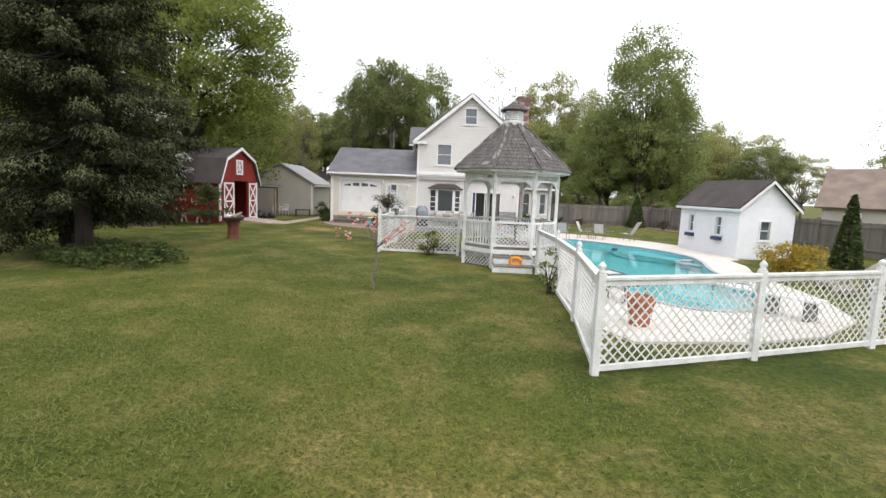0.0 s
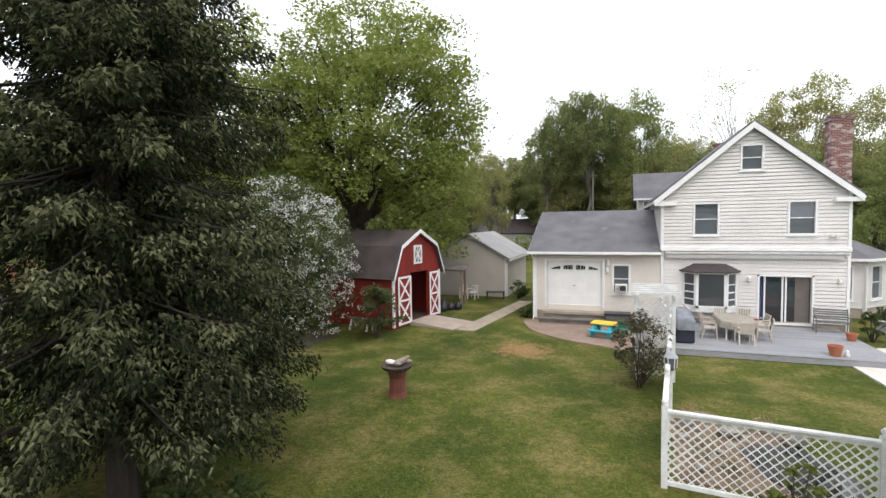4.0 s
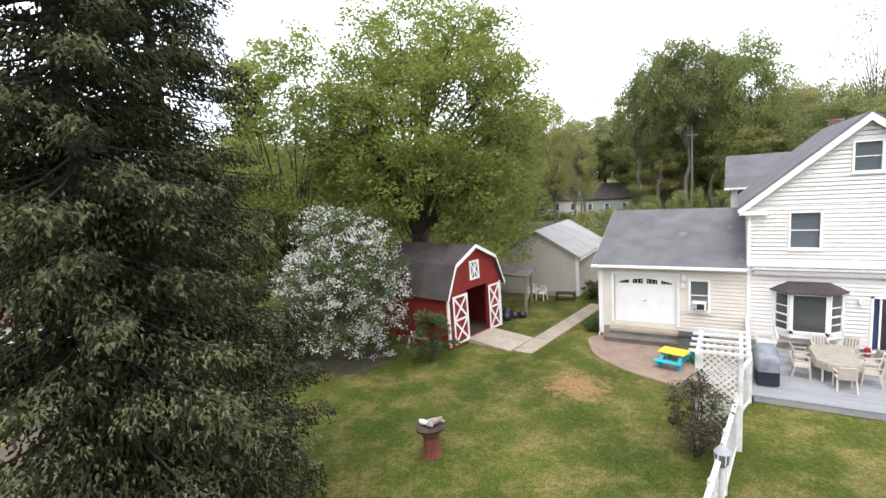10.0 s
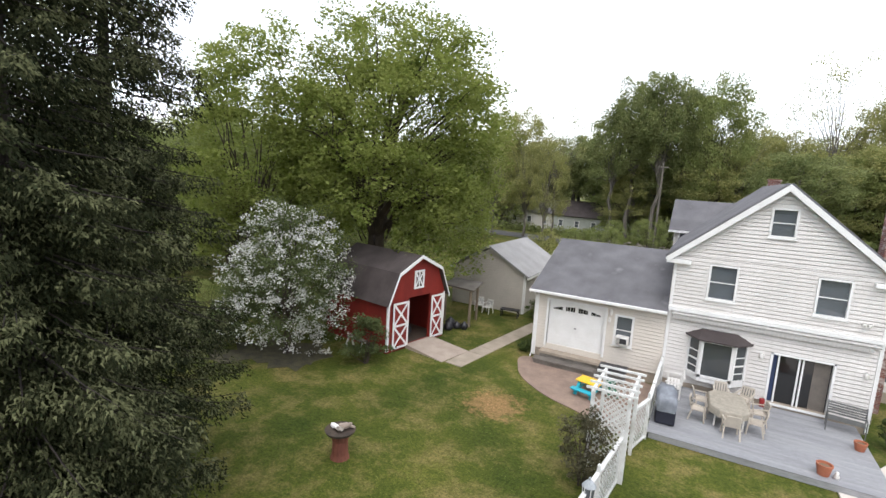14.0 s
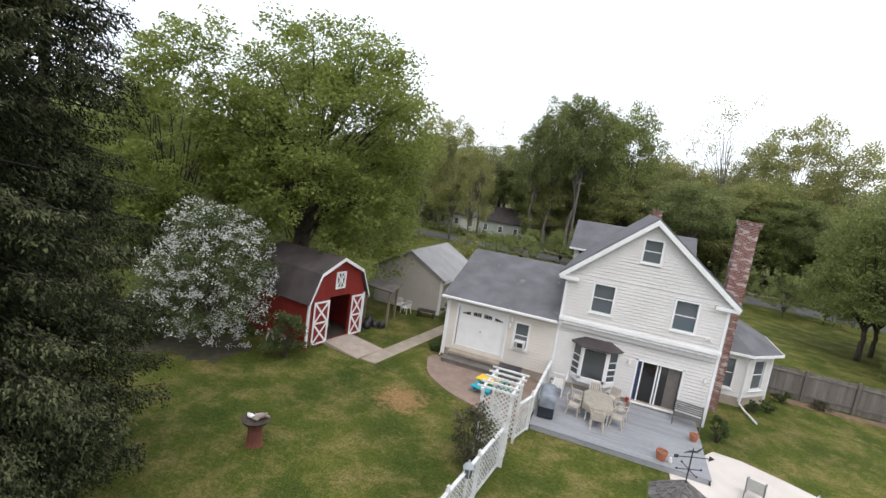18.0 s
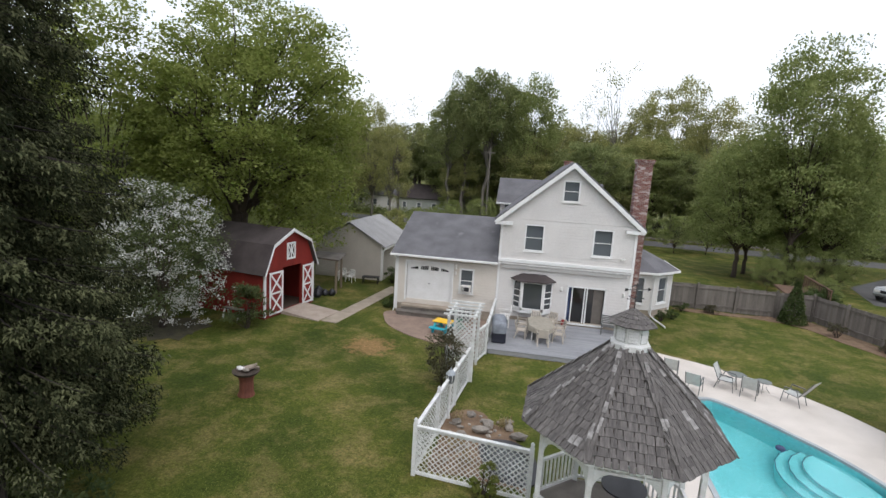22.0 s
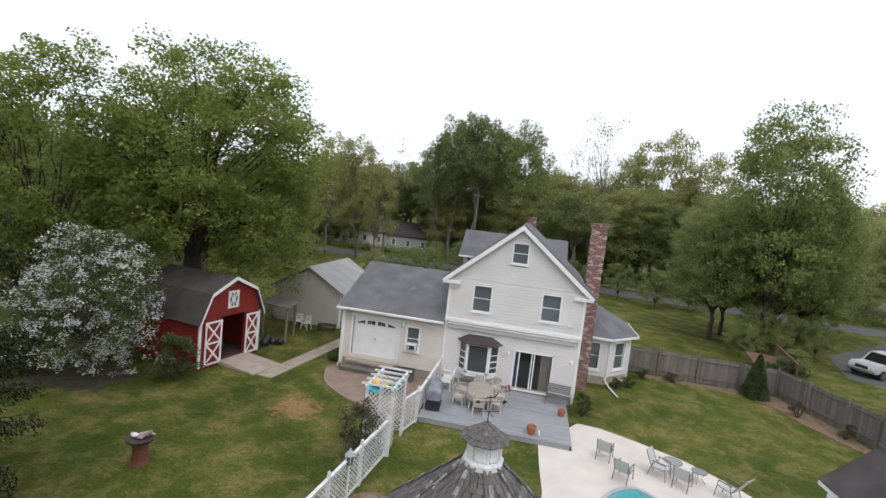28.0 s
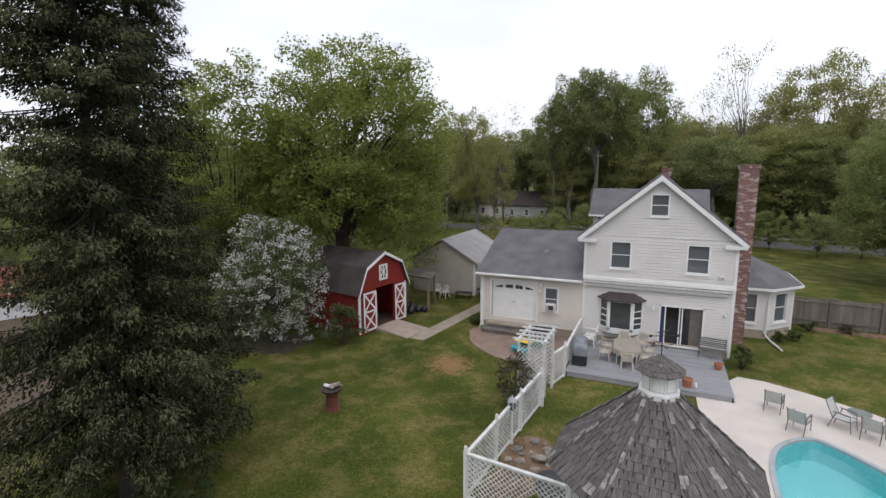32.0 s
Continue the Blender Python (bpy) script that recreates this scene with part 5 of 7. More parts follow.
gr = thing("grill", "gas grill under a translucent grey and dark navy cover", "grill", (7.12, -4.35, DZ), -84)
part("cart", Mesh().box(-0.55, -0.27, 0.12, 0.55, 0.27, 0.72), BLACK_P, gr, bevel=0.04)
part("skirt", Mesh().box(0.05, -0.33, 0.03, 0.70, 0.33, 0.66), NAVY, gr, "dark navy lower cover", bevel=0.05)
m = Mesh()
for x, hw, z in ((-0.72, 0.24, 0.86), (-0.62, 0.32, 0.98), (-0.34, 0.34, 1.06), (-0.22, 0.33, 1.22), (0.22, 0.33, 1.25), (0.36, 0.34, 1.08), (0.66, 0.33, 1.0), (0.74, 0.26, 0.9)):
    m.v += [(x, -hw, 0.52), (x, -hw * 1.04, z * 0.86), (x, -hw * 0.62, z), (x, hw * 0.62, z), (x, hw * 1.04, z * 0.86), (x, hw, 0.52)]
m.f = [(6 * i + j, 6 * i + j + 1, 6 * i + j + 7, 6 * i + j + 6) for i in range(7) for j in range(5)] + [(0, 5, 4, 3, 2, 1), (42, 43, 44, 45, 46, 47)]
part("cover", m, COVER, gr, "creased grey plastic cover", smooth=True)
for x in (-0.45, 0.45):
    part("wheel", Mesh().tube([(x - 0.03, 0.25, 0.08), (x + 0.03, 0.25, 0.08)], 0.08, 12), BLACK_P, gr)

bn = thing("garden_bench", "white slatted bench against the deck rail", "bench", (7.22, -1.75, DZ), -88)
for i in range(4):
    part("seat_slat", Mesh().box(-0.6, -0.22 + i * 0.12, 0.42, 0.6, -0.12 + i * 0.12, 0.445), WHITE_P, bn)
for i in range(9):
    part("back_slat", Mesh().beam((-0.54 + i * 0.135, 0.27, 0.46), (-0.54 + i * 0.135, 0.36, 0.86), 0.05, 0.02), WHITE_P, bn)
part("top_rail", Mesh().beam((-0.62, 0.37, 0.88), (0.62, 0.37, 0.88), 0.05, 0.07), WHITE_P, bn)
for x in (-0.58, 0.58):
    part("end", Mesh().box(x - 0.03, -0.26, 0, x + 0.03, -0.2, 0.66).box(x - 0.03, 0.24, 0, x + 0.03, 0.3, 0.66).box(x - 0.04, -0.3, 0.64, x + 0.04, 0.34, 0.68), WHITE_P, bn)

gl2 = thing("glider_bench", "grey metal glider bench by the house wall", "bench", (12.95, -1.5, DZ), -8)
for i in range(5):
    part("seat_slat", Mesh().box(-0.55, -0.22 + i * 0.1, 0.42, 0.55, -0.14 + i * 0.1, 0.435), METAL, gl2)
    part("back_slat", Mesh().box(-0.55, 0.28 + i * 0.015, 0.5 + i * 0.09, 0.55, 0.295 + i * 0.015, 0.56 + i * 0.09), METAL, gl2)
for x in (-0.56, 0.56):
    part("side_frame", Mesh().tube([(x, -0.28, 0), (x, -0.26, 0.62), (x, 0.24, 0.64), (x, 0.36, 0.96)], 0.02, 6).tube([(x, 0.3, 0), (x, 0.24, 0.64)], 0.02, 6), METAL, gl2)
pot((13.12, -2.85, DZ), 0.19, 0.30)
pot((11.72, -5.42, DZ), 0.22, 0.36)
solo("garden_ornament", Mesh().lathe([(0.07, 0), (0.09, 0.06), (0.05, 0.14), (0.06, 0.18), (0.01, 0.24)], 10, (12.04, -5.46, DZ)), WHITE_P, "small white ornament beside a pot", "ornament", smooth=True)
solo("fuel_can", Mesh().box(10.34, -0.98, DZ, 10.52, -0.80, DZ + 0.34), RED, "red plastic container beside the sliding door", "container", bevel=0.04)


# ---- white lattice fences ----
def lattice(m, p, length, z0, z1, pitch=0.165, width=0.04, thick=0.008):
    """Crossing strips over a panel; p(u, d, z) gives places."""
    h = z1 - z0
    for s in (0, 1):
        c = -h + 0.04
        while c < length:
            ua, ub = max(c, 0.0), min(c + h, length)
            if ub - ua > 0.03:
                va, vb = ua - c, ub - c
                if s:
                    va, vb = h - va, h - vb
                k = width * 0.7071
                d0, d1 = (0.0, thick) if s else (-thick - 0.001, -0.001)
                cor = [(ua, va - k), (ub, vb - k), (ub, vb + k), (ua, va + k)]
                cor = [(u, min(max(v, 0), h)) for u, v in cor]
                m.add([p(u, d1, z0 + v) for u, v in cor] + [p(u, d0, z0 + v) for u, v in cor], [(0, 1, 2, 3), (7, 6, 5, 4), (0, 4, 5, 1), (2, 6, 7, 3)])
            c += pitch
    return m


def lattice_fence(pts, height, label, mat=None, first=0):
    mat = mat or WHITE_W
    fence = thing("lattice_fence", label, "fence", (0, 0, 0), 0, "white lattice fence")
    for i, ((xa, ya), (xb, yb)) in enumerate(zip(pts, pts[1:])):
        ln = math.hypot(xb - xa, yb - ya)
        f = Face(xa, ya, math.degrees(math.atan2(yb - ya, xb - xa)))
        pan = part("lattice_panel", lattice(Mesh(), lambda u, d, z: f.p(u + 0.05, d, z), ln - 0.1, 0.12, height - 0.07), mat, fence)
        part("top_rail", f.block(Mesh(), 0.05, ln - 0.05, -0.055, 0.055, height - 0.05, height), mat, pan, bevel=0.006)
        part("upper_rail", f.block(Mesh(), 0.05, ln - 0.05, 0.01, 0.03, height - 0.13, height - 0.05), mat, pan)
        part("bottom_rail", f.block(Mesh(), 0.05, ln - 0.05, -0.03, 0.03, 0.06, 0.14), mat, pan)
    for x, y in pts[first:]:
        po = part("post", Mesh().box(x - 0.055, y - 0.055, 0, x + 0.055, y + 0.055, height + 0.05), mat, fence, bevel=0.008)
        part("finial", Mesh().lathe([(0.055, 0), (0.062, 0.02), (0.03, 0.04), (0.055, 0.085), (0.055, 0.11), (0.02, 0.15), (0.01, 0.16)], 10, (x, y, height + 0.05)), mat, po, smooth=True)
    return fence


lattice_fence([(11.0, -19.75), (10.9, -22.3), (10.55, -25.2), (9.97, -28.1), (12.85, -27.25), (15.6, -26.4), (18.4, -25.55), (21.2, -24.7), (24.0, -23.85), (26.8, -23.0), (29.6, -22.2)], 1.42, "white lattice pool fence with ball-topped posts")
lattice_fence([(8.72, -15.95), (5.62, -15.6)], 1.48, "white lattice fence panel beside the gazebo")
lattice_fence([(5.62, -15.6), (5.84, -13.45), (6.06, -11.3), (6.28, -9.15)], 1.45, "weathered white lattice fence beside the lawn", None, 1)
lattice_fence([(6.35, -7.15), (6.66, -5.95)], 1.5, "short white lattice fence panel by the deck")

rail = thing("deck_rail", "white slatted rail on the deck's side", "fence")
for y in (-5.75, -4.1, -2.4, -0.8):
    part("post", Mesh().box(6.60, y - 0.05, 0, 6.70, y + 0.05, 1.4), WHITE_W, rail)
part("top_rail", Mesh().box(6.59, -5.8, 1.28, 6.71, -0.70, 1.36), WHITE_W, rail)
part("lattice_panel", lattice(Mesh(), Face(6.65, -0.75, -90).p, 5.0, 0.3, 1.28), WHITE_W, rail)

arb = thing("garden_arbor", "white lattice garden arbor with an open slatted top", "arbor", (0, 0, 0))
ax0, ax1, ay0, ay1, az = 5.35, 6.38, -9.15, -7.35, 2.60
for x in (ax0, ax1):
    for y in (ay0, ay1):
        part("post", Mesh().box(x - 0.05, y - 0.05, 0, x + 0.05, y + 0.05, az), WHITE_W, arb, bevel=0.006)
for y in (ay0, ay1):
    part("lattice_side", lattice(Mesh(), Face(ax0 + 0.05, y, 0).p, ax1 - ax0 - 0.1, 0.15, az - 0.15, 0.19), WHITE_W, arb)
part("lattice_side", lattice(Mesh(), Face(ax1, ay0 + 0.05, 90).p, 0.55, 0.15, az - 0.15, 0.19), WHITE_W, arb)
for x in (ax0, ax1):
    part("beam", Mesh().box(x - 0.04, ay0 - 0.2, az, x + 0.04, ay1 + 0.2, az + 0.1), WHITE_W, arb, bevel=0.006)
for i in range(5):
    y = ay0 - 0.1 + i * (ay1 - ay0 + 0.2) / 4
    part("slat", Mesh().box(ax0 - 0.2, y - 0.025, az + 0.1, ax1 + 0.2, y + 0.025, az + 0.17), WHITE_W, arb)

lamp = thing("post_lamp", "white garden lamp post with a grey-roofed lantern", "lamp", (6.02, -12.3, 0))
part("pole", Mesh().lathe([(0.07, 0), (0.06, 0.1), (0.045, 0.2), (0.045, 1.22), (0.07, 1.28)], 12), WHITE_W, lamp)
lant = part("lantern", Mesh().lathe([(0.08, 1.28), (0.13, 1.35), (0.15, 1.6), (0.06, 1.65)], 6), plain("lantern_glass", (0.10, 0.11, 0.115), 0.15), lamp)
for i in range(6):
    a = i * math.pi / 3
    part("bar", Mesh().beam((0.13 * math.cos(a), 0.13 * math.sin(a), 1.35), (0.15 * math.cos(a), 0.15 * math.sin(a), 1.6), 0.018, 0.018), WHITE_W, lant)
part("cap", Mesh().lathe([(0.17, 1.6), (0.1, 1.70), (0.03, 1.76), (0.03, 1.81), (0.005, 1.83)], 12), COPING, lamp, "grey lantern roof")


def rock(at, s, seed):
    m, r = Mesh(), np.random.default_rng(seed)
    bm = bmesh.new()
    bmesh.ops.create_icosphere(bm, subdivisions=1, radius=1.0)
    for v in bm.verts:
        k = 1 + 0.55 * noise.noise(v.co * 1.7 + Vector((seed, 0, 0)))
        v.co = Vector((v.co.x * s[0] * k, v.co.y * s[1] * k, max(v.co.z, -0.35) * s[2] * 0.75 * k))
    m.v = [tuple(v.co + Vector(at)) for v in bm.verts]
    m.f = [tuple(v.index for v in f.verts) for f in bm.faces]
    bm.free()
    return m


bed = random.Random(17)
for i in range(46):
    x, y = bed.uniform(6.15, 8.5), bed.uniform(-15.0, -11.9)
    if x + 0.55 * (y + 12) > 8.0 or (x > 7.2 and y < -13.1):
        continue
    r = 0.05 + 0.17 * bed.random() ** 2.2
    solo("rock", rock((x, y, 0.03 + r * 0.35), (r * bed.uniform(0.9, 1.6), r * bed.uniform(0.8, 1.3), r), i + 3), STONE, "small field stone in the planting bed", "stone", "stones in the bed")
for x, y, a in ((7.15, -12.95, 20), (8.35, -13.0, -30)):
    solo("rock", rock((x, y, 0.12), (0.30, 0.17, 0.2), 60 + int(a)), STONE, "flat field stone at the pond's edge", "stone", "stones in the bed")
for x, y in ((6.4, -12.3), (6.5, -13.9), (7.9, -12.4), (6.9, -14.7)):
    v_ = np.array([[x, y, 0.0]]) + rng.normal(size=(90, 3)) * (0.13, 0.13, 0.0) + np.array([0, 0, 1.0]) * rng.uniform(0.02, 0.34, (90, 1))
    solo_ = new("dry_grass_clump", leaf_data("dry_grass_clump", *leaves(v_, 0.24, 0.4, 3.0, 0.10), DRY))
    tagged(solo_, "dry brown grass clump in the planting bed", "grass clump", "clumps in the bed")
pd = thing("garden_pond", "small black-lined pond among stones", "pond")
lp = smooth_loop([(7.3, -13.5), (8.2, -13.2), (8.9, -13.9), (8.9, -15.2), (8.0, -15.3), (7.4, -14.5)], 5)
part("liner", Mesh().prism(lp, 0.0, 0.06), BLACK_P, pd)
part("pond_water", Mesh().prism([(8.1 + (x - 8.1) * 0.8, -14.3 + (y + 14.3) * 0.8) for x, y in lp], 0.05, 0.075), plain("dark_water", (0.012, 0.016, 0.014), 0.05), pd)

# ---- gazebo ----
GCX, GCY, GTURN = 10.42, -17.2, -3.5
gz = thing("gazebo", "white octagonal gazebo with weathered cedar shake roof and cupola", "gazebo", (GCX, GCY, 0), GTURN)


def octo(r, z, k):
    a = radians(22.5 + 45 * k)
    return (r * math.cos(a), r * math.sin(a), z)


FR, FZ, PZ = 1.70, 0.66, 3.10
part("floor", Mesh().lathe([(FR + 0.05, FZ - 0.14), (FR + 0.05, FZ), (0.01, FZ)], 8, turn=radians(22.5)), WOOD_G, gz)
part("floor_rim", Mesh().lathe([(FR + 0.07, FZ - 0.17), (FR + 0.08, FZ - 0.17), (FR + 0.08, FZ - 0.02), (FR + 0.07, FZ - 0.02)], 8, turn=radians(22.5)), WHITE_W, gz)
for k in range(8):
    a, b = octo(FR, 0, k), octo(FR, 0, k + 1)
    ln = math.hypot(b[0] - a[0], b[1] - a[1])
    # the face runs clockwise from inside out so that d points outward
    f = Face(a[0], a[1], math.degrees(math.atan2(b[1] - a[1], b[0] - a[0])))
    part("post", Mesh().box(a[0] - 0.055, a[1] - 0.055, 0, a[0] + 0.055, a[1] + 0.055, PZ), WHITE_W, gz, bevel=0.01)
    front = k == 5
    tagged(part("skirt", lattice(Mesh(), f.p, ln, 0.02, FZ - 0.16, 0.15), WHITE_W, gz), kind="stuff")
    part("hand_rail", f.block(Mesh(), 0.05, ln - 0.05, -0.04, 0.04, FZ + 0.84, FZ + 0.91), WHITE_W, gz, bevel=0.008)
    part("foot_rail", f.block(Mesh(), 0.05, ln - 0.05, -0.03, 0.03, FZ + 0.08, FZ + 0.14), WHITE_W, gz)
    if front:
        tagged(part("lattice_panel", lattice(Mesh(), lambda u, d, z: f.p(u + 0.12, d, z), ln - 0.24, FZ + 0.14, FZ + 0.84, 0.14), WHITE_W, gz), kind="stuff")
        for u in (0.06, ln - 0.13):
            part("panel_stile", f.block(Mesh(), u, u + 0.07, -0.03, 0.03, FZ + 0.06, FZ + 0.88), WHITE_W, gz)
    else:
        for i in range(9):
            u = 0.14 + (ln - 0.28) * i / 8
            part("baluster", f.block(Mesh(), u - 0.018, u + 0.018, -0.018, 0.018, FZ + 0.14, FZ + 0.84), WHITE_W, gz)
    part("header", f.block(Mesh(), -0.02, ln + 0.02, -0.05, 0.05, PZ, PZ + 0.14), WHITE_W, gz)
    part("frieze_rail", f.block(Mesh(), 0.05, ln - 0.05, -0.03, 0.03, PZ - 0.2, PZ - 0.15), WHITE_W, gz)
    for i in range(10):
        u = 0.09 + (ln - 0.18) * i / 9
        part("spindle", f.block(Mesh(), u - 0.016, u + 0.016, -0.015, 0.015, PZ - 0.15, PZ), WHITE_W, gz)
    for s in (0, 1):
        m, arc = Mesh(), []
        for i in range(7):
            t = i / 6 * math.pi / 2
            arc.append((0.05 + 0.34 * (1 - math.cos(t)), PZ - 0.2 - 0.42 * (1 - math.sin(t))))
        prof = [(0.05, PZ - 0.2), *reversed([(0.05 + 0.36 * (1 - math.cos(i / 6 * math.pi / 2)), PZ - 0.2 - 0.44 * (1 - math.sin(i / 6 * math.pi / 2))) for i in range(7)])]
        prof = [(u if not s else ln - u, z) for u, z in prof]
        n_ = len(prof)
        m.v = [f.p(u, 0.02, z) for u, z in prof] + [f.p(u, -0.02, z) for u, z in prof]
        m.f = [tuple(range(n_)), tuple(reversed(range(n_, 2 * n_)))] + [((i + 1) % n_, i, n_ + i, n_ + (i + 1) % n_) for i in range(n_)]
        part("bracket", m, WHITE_W, gz)
# steps in front of the lattice panel
f5a, f5b = octo(FR, 0, 5), octo(FR, 0, 6)
f5 = Face(f5a[0], f5a[1], math.degrees(math.atan2(f5b[1] - f5a[1], f5b[0] - f5a[0])))
ln5 = math.hypot(f5b[0] - f5a[0], f5b[1] - f5a[1])
for i, (z, d) in enumerate(((0.44, 0.42), (0.22, 0.86))):
    st = part("step", f5.block(Mesh(), 0.02, ln5 - 0.02, 0.10, d, z - 0.04, z), WOOD_G, gz, bevel=0.008)
    part("riser", f5.block(Mesh(), 0.04, ln5 - 0.04, d - 0.04, d - 0.02, 0.0 if i else 0.22, z - 0.04), WHITE_W, st)
part("stringer", f5.block(Mesh(), 0.0, 0.04, 0.08, 0.84, 0, 0.18), WHITE_W, gz)
ring = thing("swim_ring", "orange plastic toy hung on the gazebo steps", "toy", (GCX, GCY, 0), GTURN)
m = Mesh()
pts = [f5.p(ln5 * 0.58 + 0.17 * math.cos(a), 0.47, 0.33 + 0.12 * math.sin(a)) for a in np.linspace(0, 2 * math.pi, 15)]
part("tube", m.tube(pts, 0.055, 8), ORANGE, ring, smooth=True)

# roof
RE, ZE, RT, ZT = 2.08, 3.31, 0.36, 4.86
m = Mesh()
for k in range(8):
    a, b, c, d = octo(RE, ZE, k), octo(RE, ZE, k + 1), octo(RT, ZT, k + 1), octo(RT, ZT, k)
    m.add([a, b, c, d], [(0, 1, 2, 3)])
roof = part("roof", m, BARN_IN, gz, "weathered grey cedar shake roof")
for k in range(8):
    a, b = octo(RE - 0.01, ZE - 0.05, k), octo(RE - 0.01, ZE - 0.05, k + 1)
    part("fascia", Mesh().beam(a, b, 0.04, 0.14), WHITE_W, gz)
part("soffit", Mesh().lathe([(RE - 0.04, ZE - 0.08), (FR - 0.05, PZ + 0.10)], 8, turn=radians(22.5)), WHITE_W, gz)
rs = random.Random(5)
ROWS = 13
WIDE = (0.115, 0.145, 0.18)
PALE = surface("pale_worn_cedar", (0.38, 0.365, 0.35), (0.19, 0.18, 0.17), 9.0, 0.9, 0.4, 30)
pale_meshes = [Mesh().box(-w / 2, 0, 0, w / 2, 0.262, 0.024).data("shingle", PALE) for w in WIDE]
shingle_meshes = [Mesh().box(-w / 2, 0, 0, w / 2, 0.262, 0.024).data("shingle", SHAKE) for w in WIDE]
rest = Mesh()
count = 0
for k in (5, 6, 4, 7, 3, 0, 2, 1):
    a, b = Vector(octo(RE + 0.05, ZE - 0.04, k)), Vector(octo(RE + 0.05, ZE - 0.04, k + 1))
    c, d = Vector(octo(RT, ZT, k + 1)), Vector(octo(RT, ZT, k))
    ex = (b - a).normalized()
    up = ((c + d) / 2 - (a + b) / 2).normalized()
    nz = ex.cross(up)
    for r in range(ROWS):
        t = r / ROWS
        p0, p1 = a.lerp(d, t), b.lerp(c, t)
        length = (p1 - p0).length
        u = rs.uniform(-0.06, 0.0)
        while u < length - 0.03:
            i = rs.randrange(3)
            w = WIDE[i]
            if u + w > length + 0.02:
                w = max(length - u, 0.06)
            q = p0 + ex * (u + w / 2) + nz * 0.012
            y_ax = (up - nz * (0.05 + rs.uniform(0, 0.03))).normalized()
            mat4 = Matrix((ex, y_ax, ex.cross(y_ax))).transposed().to_4x4()
            mat4 = Matrix.Translation(q + nz * 0.02) @ mat4 @ Matrix.Rotation(rs.gauss(0, 0.022), 4, "Z") @ Matrix.Translation((0, -0.03 + rs.uniform(-0.02, 0.012), 0)) @ Matrix.Diagonal((w / WIDE[i] * 0.97, 1, 1, 1))
            if count < 300:
                ob = new("shingle", pale_meshes[i] if rs.random() < 0.022 else shingle_meshes[i])
                ob.parent = roof
                ob.matrix_basis = mat4
            else:
                rest.box(-WIDE[i] / 2, 0, 0, WIDE[i] / 2, 0.262, 0.024, mat4)
            count += 1
            u += w + 0.014
tagged(part("shake_course", rest, SHAKE_S, roof), kind="stuff")
# worn hip boards, many of them split off to bare pale wood
for k in range(8):
    a, b = Vector(octo(RE + 0.06, ZE + 0.0, k)), Vector(octo(RT, ZT + 0.06, k))
    side = Vector((-math.sin(radians(22.5 + 45 * k)), math.cos(radians(22.5 + 45 * k)), 0))
    for i in range(15):
        p, q = a.lerp(b, i / 15), a.lerp(b, (i + 1.2) / 15)
        for off in (-0.045, 0.045):
            if rs.random() < 0.12:
                continue
            o = side * (off + rs.uniform(-0.012, 0.012)) + Vector((0, 0, 0.012 + rs.uniform(0, 0.01)))
            part("hip_cap", Mesh().beam(p + o, q + o + Vector((0, 0, 0.03)), 0.075 + rs.uniform(-0.03, 0.02), 0.018), PALE if rs.random() < 0.26 else SHAKE, roof)
cup = part("cupola", Mesh().lathe([(0.41, 4.68), (0.41, 4.985), (0.37, 5.01), (0.335, 5.02), (0.335, 5.38), (0.37, 5.395)], 8, turn=radians(22.5)), WHITE_W, gz, "white louvred cupola")
for k in range(8):
    a, b = octo(0.335, 0, k), octo(0.335, 0, k + 1)
    f = Face(a[0], a[1], math.degrees(math.atan2(b[1] - a[1], b[0] - a[0])))
    ln = math.hypot(b[0] - a[0], b[1] - a[1])
    part("louvre_back", f.block(Mesh(), 0.035, ln - 0.035, -0.01, 0.002, 5.05, 5.36), BLACK, cup)
    for i in range(5):
        z = 5.065 + i * 0.06
        part("louvre", Mesh().slab([f.p(0.035, 0.03, z), f.p(ln - 0.035, 0.03, z), f.p(ln - 0.035, 0.0, z + 0.05), f.p(0.035, 0.0, z + 0.05)], 0.01), WHITE_W, cup)
m = Mesh()
croof = part("cupola_roof", Mesh().lathe([(0.43, 5.365), (0.455, 5.375), (0.06, 5.655), (0.01, 5.67)], 8, turn=radians(22.5)), SHAKE, gz)
for k in range(8):
    a, b = Vector(octo(0.475, 5.37, k)), Vector(octo(0.475, 5.37, k + 1))
    d = Vector((0, 0, 5.685))
    ex = (b - a).normalized()
    up = (d - (a + b) / 2).normalized()
    nz = ex.cross(up)
    for r in range(4):
        p0, p1 = a.lerp(d, r / 4.6), b.lerp(d, r / 4.6)
        cnt = max(1, round((p1 - p0).length / 0.13))
        for i in range(cnt):
            q = p0.lerp(p1, (i + 0.5) / cnt)
            wv = (p1 - p0).length / cnt
            y_ax = (up - nz * (0.08 + rs.uniform(0, 0.05))).normalized()
            mat4 = Matrix.Translation(q + nz * 0.02) @ Matrix((ex, y_ax, ex.cross(y_ax))).transposed().to_4x4()
            ob = new("shingle", shingle_meshes[0])
            ob.parent = croof
            ob.matrix_basis = mat4 @ Matrix.Diagonal((wv / WIDE[0] * 0.96, 0.66, 0.9, 1)) @ Matrix.Rotation(rs.gauss(0, 0.04), 4, "Z")
vane = thing("weather_vane", "black iron weather vane on the cupola", "weather vane", (GCX, GCY, 5.66), 25)
vane.scale = (0.8, 0.8, 0.88)
part("rod", Mesh().tube([(0, 0, 0), (0, 0, 0.66)], 0.012, 6), BLACK, vane)
